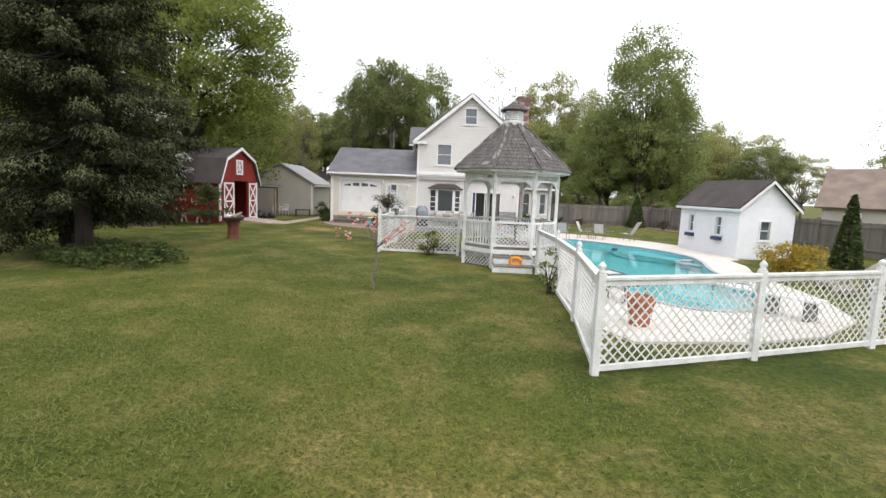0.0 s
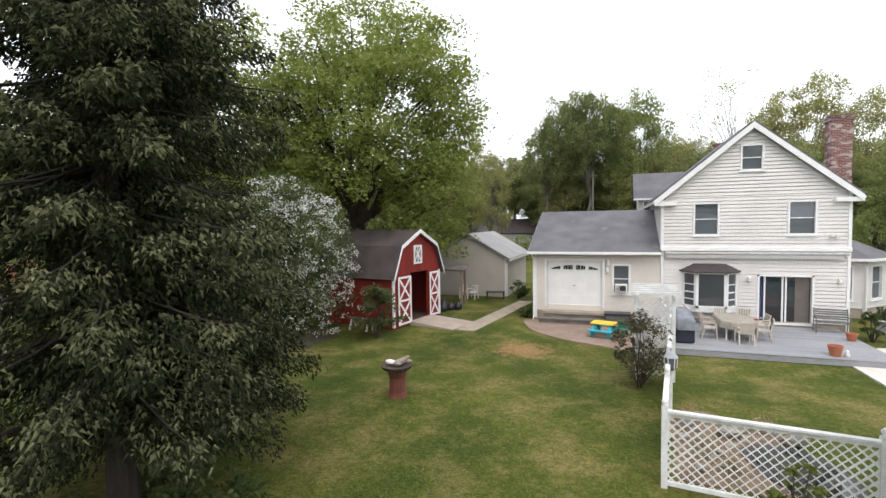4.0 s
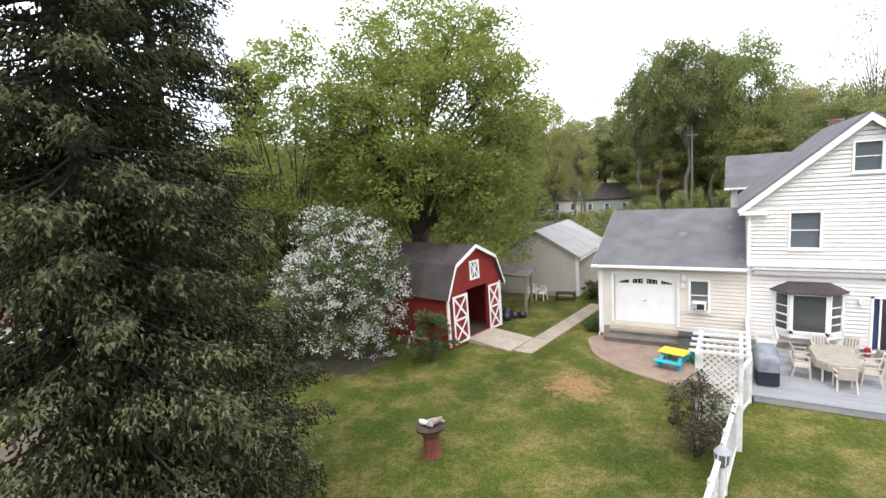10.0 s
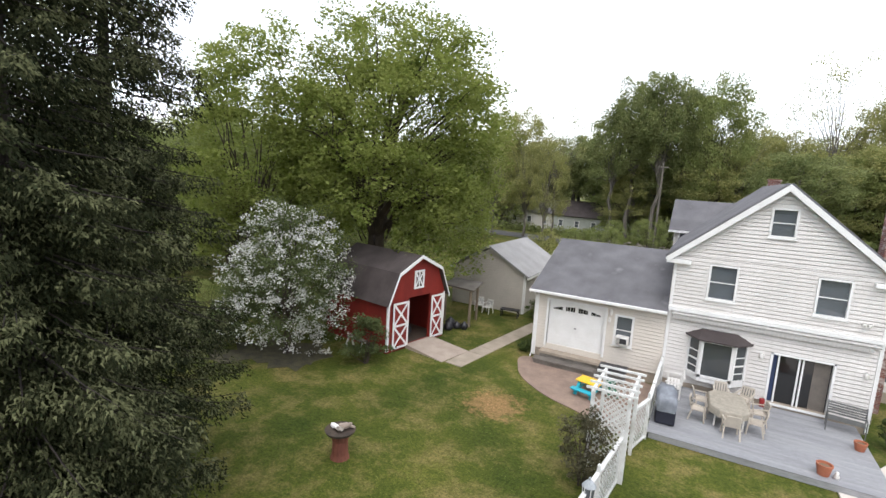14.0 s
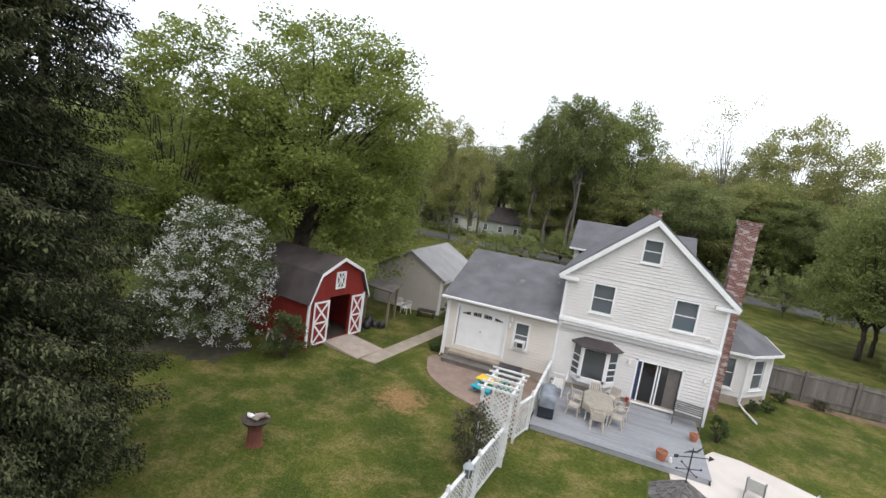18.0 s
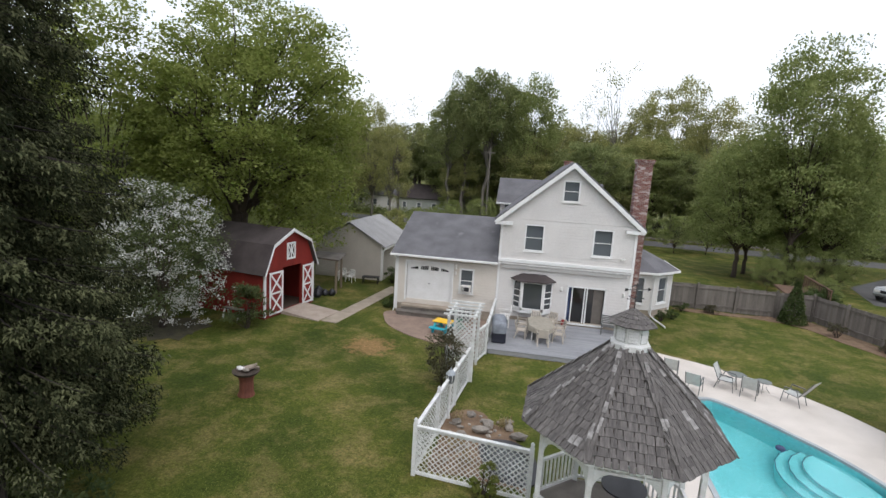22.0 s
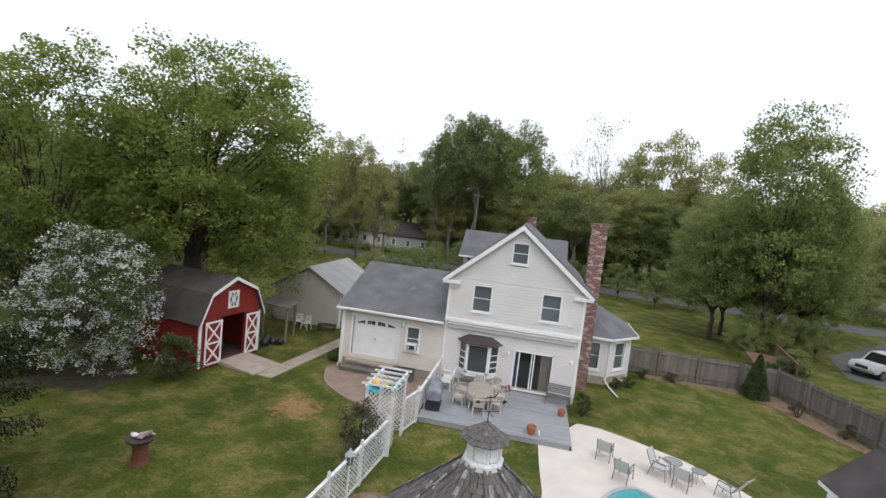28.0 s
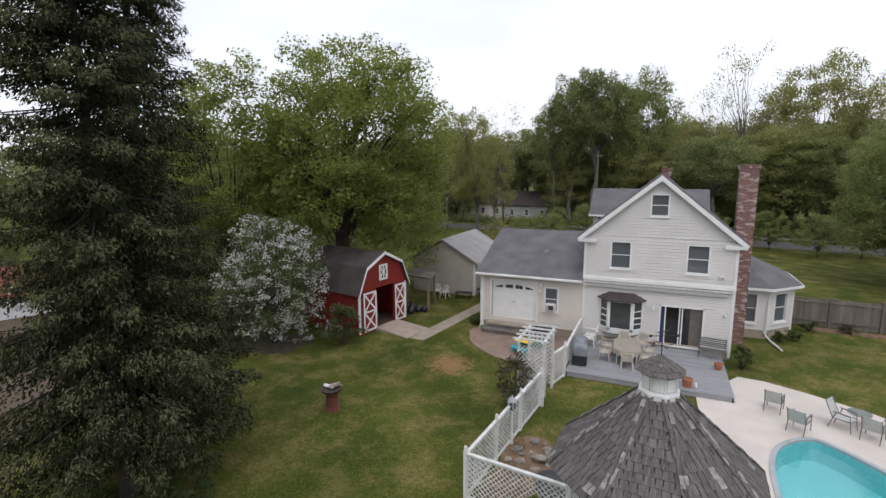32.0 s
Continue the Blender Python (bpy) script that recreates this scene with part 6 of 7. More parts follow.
part("compass_arm", Mesh().tube([(-0.22, 0, 0.28), (0.22, 0, 0.28)], 0.008, 5), BLACK, vane)
part("compass_arm", Mesh().tube([(0, -0.22, 0.28), (0, 0.22, 0.28)], 0.008, 5), BLACK, vane)
for x, y in ((-0.24, 0), (0.24, 0), (0, -0.24), (0, 0.24)):
    part("letter_plate", Mesh().box(x - 0.012, y - 0.012, 0.27, x + 0.012, y + 0.012, 0.30), BLACK, vane)
part("arrow", Mesh().tube([(-0.32, 0, 0.5), (0.34, 0, 0.5)], 0.009, 5).add([(0.34, 0.004, 0.45), (0.45, 0.004, 0.5), (0.34, 0.004, 0.55), (0.34, -0.004, 0.45), (0.45, -0.004, 0.5), (0.34, -0.004, 0.55)], [(0, 1, 2), (5, 4, 3), (0, 3, 4, 1), (1, 4, 5, 2)]).box(-0.34, -0.004, 0.47, -0.26, 0.004, 0.53), BLACK, vane)
part("plate", Mesh().tube([(-0.17, 0, 0.57), (-0.05, 0, 0.60), (0.08, 0, 0.60), (0.17, 0, 0.68)], [0.006, 0.017, 0.018, 0.007], 6).tube([(0.12, 0, 0.62), (0.20, 0, 0.72)], [0.013, 0.004], 5), BLACK, vane)
tg = thing("round_table", "dark round table inside the gazebo", "table", (10.8, -16.7, FZ))
part("top", Mesh().lathe([(0.48, 0.68), (0.5, 0.70), (0.5, 0.74), (0.01, 0.75)], 20), BLACK_P, tg)
part("pedestal", Mesh().lathe([(0.25, 0), (0.05, 0.06), (0.05, 0.68)], 12), BLACK_P, tg)

# ---- pool shed ----
ps = thing("pool_shed", "small white boarded pool shed with dark roof and navy window boxes", "shed", (21.2, -13.75, 0), -3)
SW, SL, SE_, SR_ = 2.6, 4.5, 2.30, 3.45
shed_s = Face(0, 0, 6)
hs = [(0.95, 1.5, 0.85, 1.75)]
hw_ = [(0.8, 1.3, 0.95, 1.85), (2.95, 3.45, 0.95, 1.85)]
part("wall", shed_s.wall(SW, 0, SE_, hs, 0.12, (SW / 2, SR_)), SHED_W, ps)
part("siding", shed_s.siding(SW, 0.05, SE_, hs, 0.15, None, 0.02, 0.012), SHED_W, ps)
shed_w = Face(shed_s.p(0, -SL, 0)[0], shed_s.p(0, -SL, 0)[1], -84)
part("wall", shed_w.wall(SL, 0, SE_, hw_, 0.12), SHED_W, ps)
part("siding", shed_w.siding(SL, 0.05, SE_, hw_, 0.15, None, 0.02, 0.012), SHED_W, ps)
shed_e = Face(shed_s.p(SW, 0, 0)[0], shed_s.p(SW, 0, 0)[1], 96)
part("wall", shed_e.wall(SL, 0, SE_, (), 0.12), SHED_W, ps)
shed_n = Face(shed_s.p(SW, -SL, 0)[0], shed_s.p(SW, -SL, 0)[1], 186)
part("wall", shed_n.wall(SW, 0, SE_, (), 0.12, (SW / 2, SR_)), SHED_W, ps)
P = shed_s.p
part("roof", Mesh().slab([P(-0.18, 0.2, SE_ - 0.08), P(SW / 2, 0.2, SR_ + 0.06), P(SW / 2, -SL - 0.2, SR_ + 0.06), P(-0.18, -SL - 0.2, SE_ - 0.08)][::-1], 0.08), ROOF_D, ps)
part("roof", Mesh().slab([P(SW + 0.18, 0.2, SE_ - 0.08), P(SW / 2, 0.2, SR_ + 0.06), P(SW / 2, -SL - 0.2, SR_ + 0.06), P(SW + 0.18, -SL - 0.2, SE_ - 0.08)], 0.08), ROOF_D, ps)
for ua, za, ub, zb in ((-0.18, SE_ - 0.08, SW / 2, SR_ + 0.06), (SW / 2, SR_ + 0.06, SW + 0.18, SE_ - 0.08)):
    part("rake_board", Mesh().slab([P(ua, 0.22, za), P(ua, 0.22, za - 0.13), P(ub, 0.22, zb - 0.13), P(ub, 0.22, zb)], 0.03), WHITE, ps)
part("fascia", Mesh().beam(P(-0.2, 0.2, SE_ - 0.13), P(-0.2, -SL - 0.2, SE_ - 0.13), 0.03, 0.12), WHITE, ps)
for f, h in ((shed_s, hs[0]), (shed_w, hw_[0]), (shed_w, hw_[1])):
    window(f, *h, ps, 0.05, (0.5,), (), None, WHITE)
    if f is shed_w:
        part("window_box", f.block(Mesh(), h[0] - 0.05, h[1] + 0.05, 0.03, 0.2, h[2] - 0.22, h[2] - 0.05), BLUE, ps, "navy window box", bevel=0.01)

# ---- poolside furniture ----
for x, y, a, lo in ((14.75, -5.9, 160, 0), (15.25, -7.35, 150, 0), (16.75, -6.55, 55, 0.2), (19.0, -7.2, -140, 0.9), (17.45, -7.05, 150, 0)):
    sling_chair((x, y, 0.05), a, lo, "grey metal sling lounge chair by the pool" if lo > 0.5 else "grey metal sling patio chair by the pool")
for x, y, a in ((12.5, -21.85, 24), (12.35, -23.4, 14)):
    c = thing("footstool", "dark-framed sling footstool beside the pool fence", "stool", (x, y, 0.05), a, "poolside stools")
    part("seat", Mesh().slab([(-0.27, -0.27, 0.43), (0.27, -0.27, 0.43), (0.27, 0.27, 0.45), (-0.27, 0.27, 0.45)], 0.015), SLING, c)
    for sx in (-0.28, 0.28):
        part("side_frame", Mesh().tube([(sx, -0.20, 0.02), (sx, -0.33, 0.05), (sx, -0.30, 0.40), (sx, -0.24, 0.445), (sx, 0.24, 0.455), (sx, 0.30, 0.41), (sx, 0.33, 0.05), (sx, 0.20, 0.02)], 0.02, 6), METAL, c)
    for sy in (-0.27, 0.27):
        part("crossbar", Mesh().tube([(-0.28, sy, 0.44), (0.28, sy, 0.44)], 0.018, 6), METAL, c)
for x, y, r in ((17.35, -6.0, 0.36), (18.2, -6.45, 0.28)):
    t = thing("glass_table", "small round glass side table by the pool", "table", (x, y, 0.05), 0, "poolside tables")
    part("top", Mesh().lathe([(r, 0.46), (r, 0.475), (0.01, 0.475)], 20), plain("tinted_glass", (0.25, 0.27, 0.26), 0.08), t)
    part("rim", Mesh().tube([(r * math.cos(a), r * math.sin(a), 0.47) for a in np.linspace(0, 2 * math.pi, 21)], 0.014, 6), METAL, t)
    for k in range(3):
        a = k * 2.1
        part("leg", Mesh().tube([(r * 0.9 * math.cos(a), r * 0.9 * math.sin(a), 0.46), (r * 0.4 * math.cos(a), r * 0.4 * math.sin(a), 0.2), (r * math.cos(a), r * math.sin(a), 0)], 0.012, 5), METAL, t)
pot((11.75, -25.5, 0.05), 0.27, 0.58, "large terracotta urn in the corner of the pool fence")
solo("pool_float", Mesh().lathe([(0.1, -0.12), (0.16, -0.06), (0.12, 0.0), (0.01, 0.02)], 10, (16.9, -10.9, 0)), BLUE, "small blue pool cleaner in the water", "pool cleaner")

# ---- lawn things ----
st = thing("stump_planter", "red-brown log stump topped with pale stones and driftwood", "stump", (-1.2, -12.75, 0), 20)
m = Mesh().lathe([(0.30, 0), (0.25, 0.15), (0.24, 0.55), (0.30, 0.76), (0.28, 0.79), (0.01, 0.80)], 14)
m.v = [(x * (1 + 0.12 * noise.noise(Vector((x * 3, y * 3, 0)))), y * (1 + 0.12 * noise.noise(Vector((x * 3, y * 3, 5)))), z) for x, y, z in m.v]
part("log", m, WOOD_R, st)
part("tray", Mesh().lathe([(0.05, 0.78), (0.42, 0.82), (0.47, 0.91), (0.40, 0.90), (0.02, 0.86)], 16), BARK, st)
part("stone", rock((-0.2, 0.02, 0.98), (0.16, 0.13, 0.12), 21), WHITE_P, st)
part("stone", rock((0.02, -0.1, 0.96), (0.13, 0.12, 0.1), 22), STONE, st)
part("driftwood", Mesh().tube([(0.02, 0.05, 0.95), (0.22, 0.0, 1.05), (0.36, -0.03, 1.17)], [0.09, 0.08, 0.03], 7), RAMP, st)
part("driftwood", Mesh().tube([(-0.1, 0.18, 0.93), (0.15, 0.16, 0.99), (0.42, 0.1, 0.98)], [0.05, 0.07, 0.03], 7), RAMP, st)

pt = thing("picnic_table", "small yellow and teal plastic children's picnic table", "table", (4.2, -3.45, 0.035), -14)
part("tabletop", Mesh().box(-0.50, -0.36, 0.50, 0.50, 0.36, 0.555), YELLOW, pt, bevel=0.04)
for y in (-0.64, 0.64):
    part("bench_seat", Mesh().box(-0.50, y - 0.15, 0.26, 0.50, y + 0.15, 0.315), TEAL, pt, bevel=0.04)
for x in (-0.34, 0.34):
    part("leg", Mesh().beam((x, -0.6, 0), (x, -0.18, 0.5), 0.12, 0.07), TEAL, pt)
    part("leg", Mesh().beam((x, 0.6, 0), (x, 0.18, 0.5), 0.12, 0.07), TEAL, pt)
    part("crossbar", Mesh().box(x - 0.05, -0.74, 0.2, x + 0.05, 0.74, 0.26), TEAL, pt)
ty = thing("toy_chair", "small green plastic toy seat on the patio", "toy", (5.05, -3.2, 0.035), 30)
part("seat", Mesh().box(-0.22, -0.22, 0.2, 0.22, 0.22, 0.26), GREEN_P, ty, bevel=0.03)
part("backrest", Mesh().box(-0.22, 0.18, 0.26, 0.22, 0.24, 0.6), GREEN_P, ty, bevel=0.03)
for x in (-0.18, 0.18):
    for y in (-0.18, 0.18):
        part("leg", Mesh().box(x - 0.03, y - 0.03, 0, x + 0.03, y + 0.03, 0.2), GREEN_P, ty)
tt = thing("toy_ball", "orange toy on the patio", "toy", (4.7, -2.7, 0.035))
part("body", Mesh().lathe([(0.05, 0), (0.16, 0.06), (0.18, 0.18), (0.1, 0.3), (0.01, 0.32)], 12), ORANGE, tt, smooth=True)
sw = thing("saw_bench", "low wooden bench beside the barn wall", "bench", (-6.6, -5.35, 0), -10)
part("top", Mesh().box(-0.6, -0.15, 0.5, 0.6, 0.15, 0.56), WOOD_G, sw)
for x in (-0.5, 0.5):
    part("leg", Mesh().beam((x, -0.25, 0), (x, -0.08, 0.5), 0.07, 0.07), WHITE_W, sw)
    part("leg", Mesh().beam((x, 0.25, 0), (x, 0.08, 0.5), 0.07, 0.07), WHITE_W, sw)


# ---- grey board fence at the back ----
def board_fence(pts, height, label):
    fence = thing("board_fence", label, "fence", (0, 0, 0), 0, "wooden back fence")
    slat = Mesh().box(0.0, -0.011, 0.04, 0.146, 0.011, height).data("board", WOOD_G)
    for (xa, ya), (xb, yb) in zip(pts, pts[1:]):
        ln = math.hypot(xb - xa, yb - ya)
        a = math.degrees(math.atan2(yb - ya, xb - xa))
        f = Face(xa, ya, a)
        for i in range(int(ln / 0.152)):
            ob = new("board", slat)
            ob.parent = fence
            ob.matrix_basis = Matrix.Translation(f.p(i * 0.152, 0, rng.uniform(-0.02, 0.02))) @ pose(0, 0, 0, 0, 0, a)
        for i in range(int(ln / 2.4) + 1):
            part("post", f.block(Mesh(), i * 2.4 - 0.06, i * 2.4 + 0.06, 0.012, 0.12, 0, height + 0.12), WOOD_G, fence)
        for z in (0.35, height - 0.25):
            part("rail", f.block(Mesh(), 0, ln, 0.012, 0.06, z, z + 0.09), WOOD_G, fence)
    return fence


board_fence([(17.4, 7.5), (26.8, 7.0)], 1.75, "weathered grey board fence across the side yard")
board_fence([(26.8, 7.0), (28.6, 0.7), (29.6, -8.0), (29.9, -24.0)], 1.75, "weathered grey board fence along the boundary")


# ---- trees and shrubs ----
def shoots(hubs, outs, sides, lengths, fingers, radius):
    """Fans of needle-clad shoots, like fingers, at each hub: slim three-sided cones."""
    hubs, outs, sides, lengths = (np.asarray(q, float) for q in (hubs, outs, sides, lengths))
    ang = np.linspace(-0.7, 0.7, fingers)[None] + rng.normal(size=(len(hubs), fingers)) * 0.3
    d = outs[:, None] * np.cos(ang)[..., None] + sides[:, None] * np.sin(ang)[..., None] + rng.normal(size=(len(hubs), fingers, 3)) * 0.16
    d /= np.linalg.norm(d, axis=2)[..., None]
    a = (hubs[:, None] + rng.normal(size=d.shape) * 0.075).reshape(-1, 3)
    ln = (lengths[:, None] * np.cos(ang * 0.8) * rng.uniform(0.75, 1.2, ang.shape)).reshape(-1, 1)
    d = d.reshape(-1, 3)
    u = np.cross(d, rng.normal(size=d.shape))
    u /= np.linalg.norm(u, axis=1)[:, None] + 1e-9
    w = np.cross(d, u)
    n = len(a)
    r = radius * rng.uniform(0.7, 1.3, (n, 1))
    ring = [a + d * ln * 0.1 + (u * math.cos(k) + w * math.sin(k)) * r for k in (0, 2.094, 4.189)]
    v = np.stack([*ring, a + d * ln], 1).reshape(-1, 3)
    t = np.array([(0, 1, 3), (1, 2, 3), (2, 0, 3)])
    return v, (t[None] + 4 * np.arange(n)[:, None, None]).reshape(-1, 3)


def spruce(at, height, radius, label, low=1.0, lean=(0.0, 0.0), bare=(0.0, 0.0), keep=0.3, pitch=0.055):
    """A spruce: many uneven drooping boughs, each hung with fans of shoots."""
    top = thing("spruce_tree", label, "tree", at)
    w = Mesh()
    axis = lambda z: np.array([lean[0] * z / height, lean[1] * z / height, z])
    w.tube([axis(-0.1), axis(1.5), axis(height * 0.5), axis(height)], [0.26, 0.22, 0.13, 0.02], 10)
    fans, tips = [], []
    z = low
    phase = rng.uniform(0, 6.28)
    while z < height - 0.2:
        t = z / height
        for _ in range(4):
            a = rng.uniform(0, 6.283)
            if bare[0] < z < bare[1] and rng.random() > keep:
                continue
            lobe = 1 + 0.12 * math.sin(2 * a + phase + 0.7 * z) + 0.12 * math.sin(3 * a - 0.9 * z)
            ln = (radius * min(1.0, 0.76 + 1.3 * t) * (1 - t) ** 0.66 * 1.15 * lobe + 0.15) * rng.uniform(0.65, 1.1)
            d = np.array([math.cos(a), math.sin(a), 0])
            s = np.array([-d[1], d[0], 0])
            drop = rng.uniform(0.2, 0.55) * (0.5 + 0.7 * (1 - t))
            at_q = lambda q: axis(z) + d * ln * q + np.array([0, 0, -drop * ln * q * (1.25 - 0.55 * q)])
            w.tube([at_q(q) for q in (0, 0.35, 0.7, 1)], [0.03 * (1 - t) + 0.01, 0.022, 0.014, 0.005], 4)
            tufts = max(6, int(ln / pitch))
            for i in range(tufts):
                q = 0.16 + 0.86 * (i + rng.random()) / tufts
                for side in (-1, 1):
                    wide = ln * 0.21 * (1.2 - q) * rng.uniform(0.05, 1.2)
                    hang = rng.uniform(0.0, 0.34) ** 1.3 * (1.2 - 0.5 * t)
                    hub = at_q(q) + s * side * wide + np.array([0, 0, -wide * 0.5 - hang])
                    out = d * 0.5 + s * side * 0.35 + np.array([0, 0, -rng.uniform(0.2, 0.7) - 2.5 * hang])
                    out /= np.linalg.norm(out)
                    flat = np.cross(out, (rng.normal() * 0.35, rng.normal() * 0.35, 1.0))
                    fan = (hub, out, flat / np.linalg.norm(flat), rng.uniform(0.09, 0.15))
                    # outer upper shoots take the olive growth colour, the rest the shade-darkened one
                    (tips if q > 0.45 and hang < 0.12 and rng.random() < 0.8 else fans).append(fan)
        z += 0.13 + 0.05 * t + 0.07 * rng.random()
    part("trunk", w, BARK_D, top)
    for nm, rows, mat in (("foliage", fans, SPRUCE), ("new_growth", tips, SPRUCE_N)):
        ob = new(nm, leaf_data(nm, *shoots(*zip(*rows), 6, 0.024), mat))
        ob.parent = top
        tagged(ob, kind="stuff")
    return top


spruce((-2.9, -19.7, 0), 20.0, 3.05, "tall dense dark green spruce beside the lawn", 2.2, (-0.4, 0.2), (8.5, 12.0), 0.86, 0.058)
spruce((-5.4, -17.0, 0), 20.5, 2.95, "tall dark spruce standing behind another spruce", 1.4, (0.2, 0.3), (9.0, 12.5), 0.86, 0.08)
pts_, _ = crown_points((0, 0, 0.18), (2.2, 1.8, 0.22), 70, 60, 0.4, 0.2, -0.3)
pts_[:, 2] = np.abs(pts_[:, 2])
gc = new("ground_cover", leaf_data("ground_cover", *leaves(pts_ + np.array([-2.0, -19.9, 0]), 0.12), SHRUB))
tagged(gc, "low dark green ground cover under the spruce", "ground cover", kind="stuff")


def maple(at, height, radius, label):
    """A spreading maple: a short forked stem, long limbs, and layered sprays of leaves with gaps of sky."""
    top = thing("maple_tree", label, "tree", at)
    w = Mesh()
    limb(w, (0, 0, -0.1), (0.1, 0, 4.9), 0.62, 0.50, 0, 10, 5)
    hubs = []
    centre = np.array([0, 0, height * 0.55])
    rad = np.array([radius * 0.94, radius * 0.94, height * 0.44])
    for i in range(17):
        a = i * 2.4 + rng.normal() * 0.2
        lift = 0.15 + 0.85 * ((i * 0.618) % 1)
        tip = np.array([math.cos(a) * radius * 0.8 * math.cos(lift * 1.35), math.sin(a) * radius * 0.8 * math.cos(lift * 1.35), 5.6 + (height - 6.9) * math.sin(lift * 1.35)])
        base = np.array([0.1, 0, 4.3 + rng.random() * 0.7])
        mid = base + (tip - base) * 0.45 + np.array([0, 0, 0.8])
        limb(w, base, mid, 0.27, 0.15, 0.2, 7, 5)
        limb(w, mid, tip, 0.15, 0.03, 0.25, 6, 5)
        for _ in range(5):
            p = mid + (tip - mid) * rng.uniform(0.0, 0.9)
            e = p + rng.normal(size=3) * (1.5, 1.5, 0.9) + np.array([0, 0, 0.5])
            limb(w, p, e, 0.06, 0.015, 0.1, 5, 3)
    centre = centre + np.array([0.9, 0.5, 0])
    pts, hubs = crown_points(centre, rad, 960, 105, 1.0, 0.36, -0.80, 0.76, 0.14)
    # the low crown opens on the garden side and shows the fork
    across, out = pts[:, 0] * 0.8 + pts[:, 1] * 0.6, pts[:, 0] * 0.6 - pts[:, 1] * 0.8
    pts = pts[~((pts[:, 2] < 6.5 + 0.6 * np.sin(3 * across)) & (np.abs(across + 0.2) < 1.1) & (out > -0.5))]
    for h in hubs[:150]:
        limb(w, h * np.array([0.6, 0.6, 0.85]), h, 0.05, 0.012, 0.1, 4, 3)
    part("trunk", w, BARK, top, smooth=True)
    ob = new("crown", leaf_data("crown", *leaves(pts, 0.168, 0.35, 0.35, 0.85), MAPLE))
    ob.parent = top
    return top


maple((-10.2, 0.6, 0), 17.9, 7.1, "large spreading maple in fresh green leaf behind the barn")
broadleaf("maple_tree", "younger green maple behind the blossoming tree", (-15.6, -4.2, 0), 17.2, 3.5, 0.25, 0.8, MAPLE, BARK, 290, 105, 0.21, 0.95, 40)

# blossoming tree: leaves, then white flowers over them
bt = broadleaf("blossom_tree", "small tree covered in white blossom beside the barn", (-8.8, -7.7, 0), 7.1, 2.8, 0.16, 0.2, BLOSSOM_L, BARK, 220, 90, 0.12, 0.7, 30)
pts_, _ = crown_points((0, 0, 3.5), (3.0, 2.95, 3.55), 640, 20, 0.27, 0.55, -0.92, 1.0, 0.30)
ob = new("blossom", leaf_data("blossom", *leaves(pts_, 0.076, 0.3, 1.0, 0.9), BLOSSOM))
ob.parent = bt
tagged(ob, kind="stuff")


def shrub(at, r, h, mat, label, leaf=0.1, clumps=26, per=60, name="shrub"):
    top = thing(name, label, "shrub", at)
    pts, hubs = crown_points((0, 0, h * 0.52), (r, r, h * 0.5), clumps, per, r * 0.38, 0.35, -0.9)
    w = Mesh()
    for hb in hubs[:9]:
        limb(w, (rng.normal() * 0.05, rng.normal() * 0.05, 0), hb, 0.025, 0.006, 0.05, 5, 3)
    part("stem", w, BARK, top)
    ob = new("foliage", leaf_data("foliage", *leaves(pts, leaf), mat))
    ob.parent = top
    return top


shrub((-5.1, -6.5, 0), 0.95, 2.3, BLOSSOM_L, "round green shrub at the barn's corner", 0.13, 34, 80)
shrub((5.4, -9.9, 0), 0.75, 2.3, ROSE, "straggly brownish climbing rose by the arbor", 0.085, 40, 70, "rose_bush")
shrub((5.55, -9.0, 0), 0.4, 2.1, ROSE, "climbing rose on the arbor lattice", 0.08, 24, 60, "rose_bush")
shrub((14.2, -1.7, 0), 0.42, 1.15, SHRUB, "small clipped evergreen by the deck", 0.07, 26, 80)
shrub((0.3, -0.25, 0), 0.42, 0.65, SHRUB, "low green shrub at the garage corner", 0.08, 20, 60)
shrub((-1.3, 5.8, 0), 0.6, 1.1, SHRUB, "green shrub between the outbuilding and garage", 0.1, 20, 60)
shrub((7.6, -16.05, 0), 0.35, 1.0, GRASS, "young green plant against the lattice", 0.14, 12, 26)
shrub((20.1, -18.7, 0), 0.95, 1.2, GOLD, "golden yellow shrub by the pool shed", 0.1, 34, 80)
shrub((10.66, -22.6, 0), 0.3, 1.3, WOODS, "thin climbing plant on the pool fence", 0.075, 22, 26)
for x, y, r, h in ((18.6, 6.3, 0.5, 0.7), (20.6, 6.5, 0.5, 0.6), (26.4, 3.6, 0.5, 0.9), (16.6, 3.3, 0.4, 0.6), (17.4, 4.0, 0.4, 0.6), (27.6, 1.4, 0.45, 0.8)):
    shrub((x, y, 0), r, h, ROSE if x > 20 else SHRUB, "small garden shrub in the border", 0.09, 14, 40)


def cone_tree(at, r, h, label):
    top = thing("conifer", label, "tree", at)
    n = 2600
    z = rng.uniform(0.05, 1, n) ** 1.3
    a = rng.uniform(0, 6.283, n)
    rr = r * (1 - z) ** 0.8 * rng.uniform(0.65, 1.05, n) + 0.03
    pts = np.stack([rr * np.cos(a), rr * np.sin(a), z * h], 1)
    part("trunk", Mesh().tube([(0, 0, 0), (0, 0, h * 0.9)], [0.06, 0.01], 6), BARK, top)
    ob = new("foliage", leaf_data("foliage", *leaves(pts, 0.16), SHRUB))
    ob.parent = top
    return top


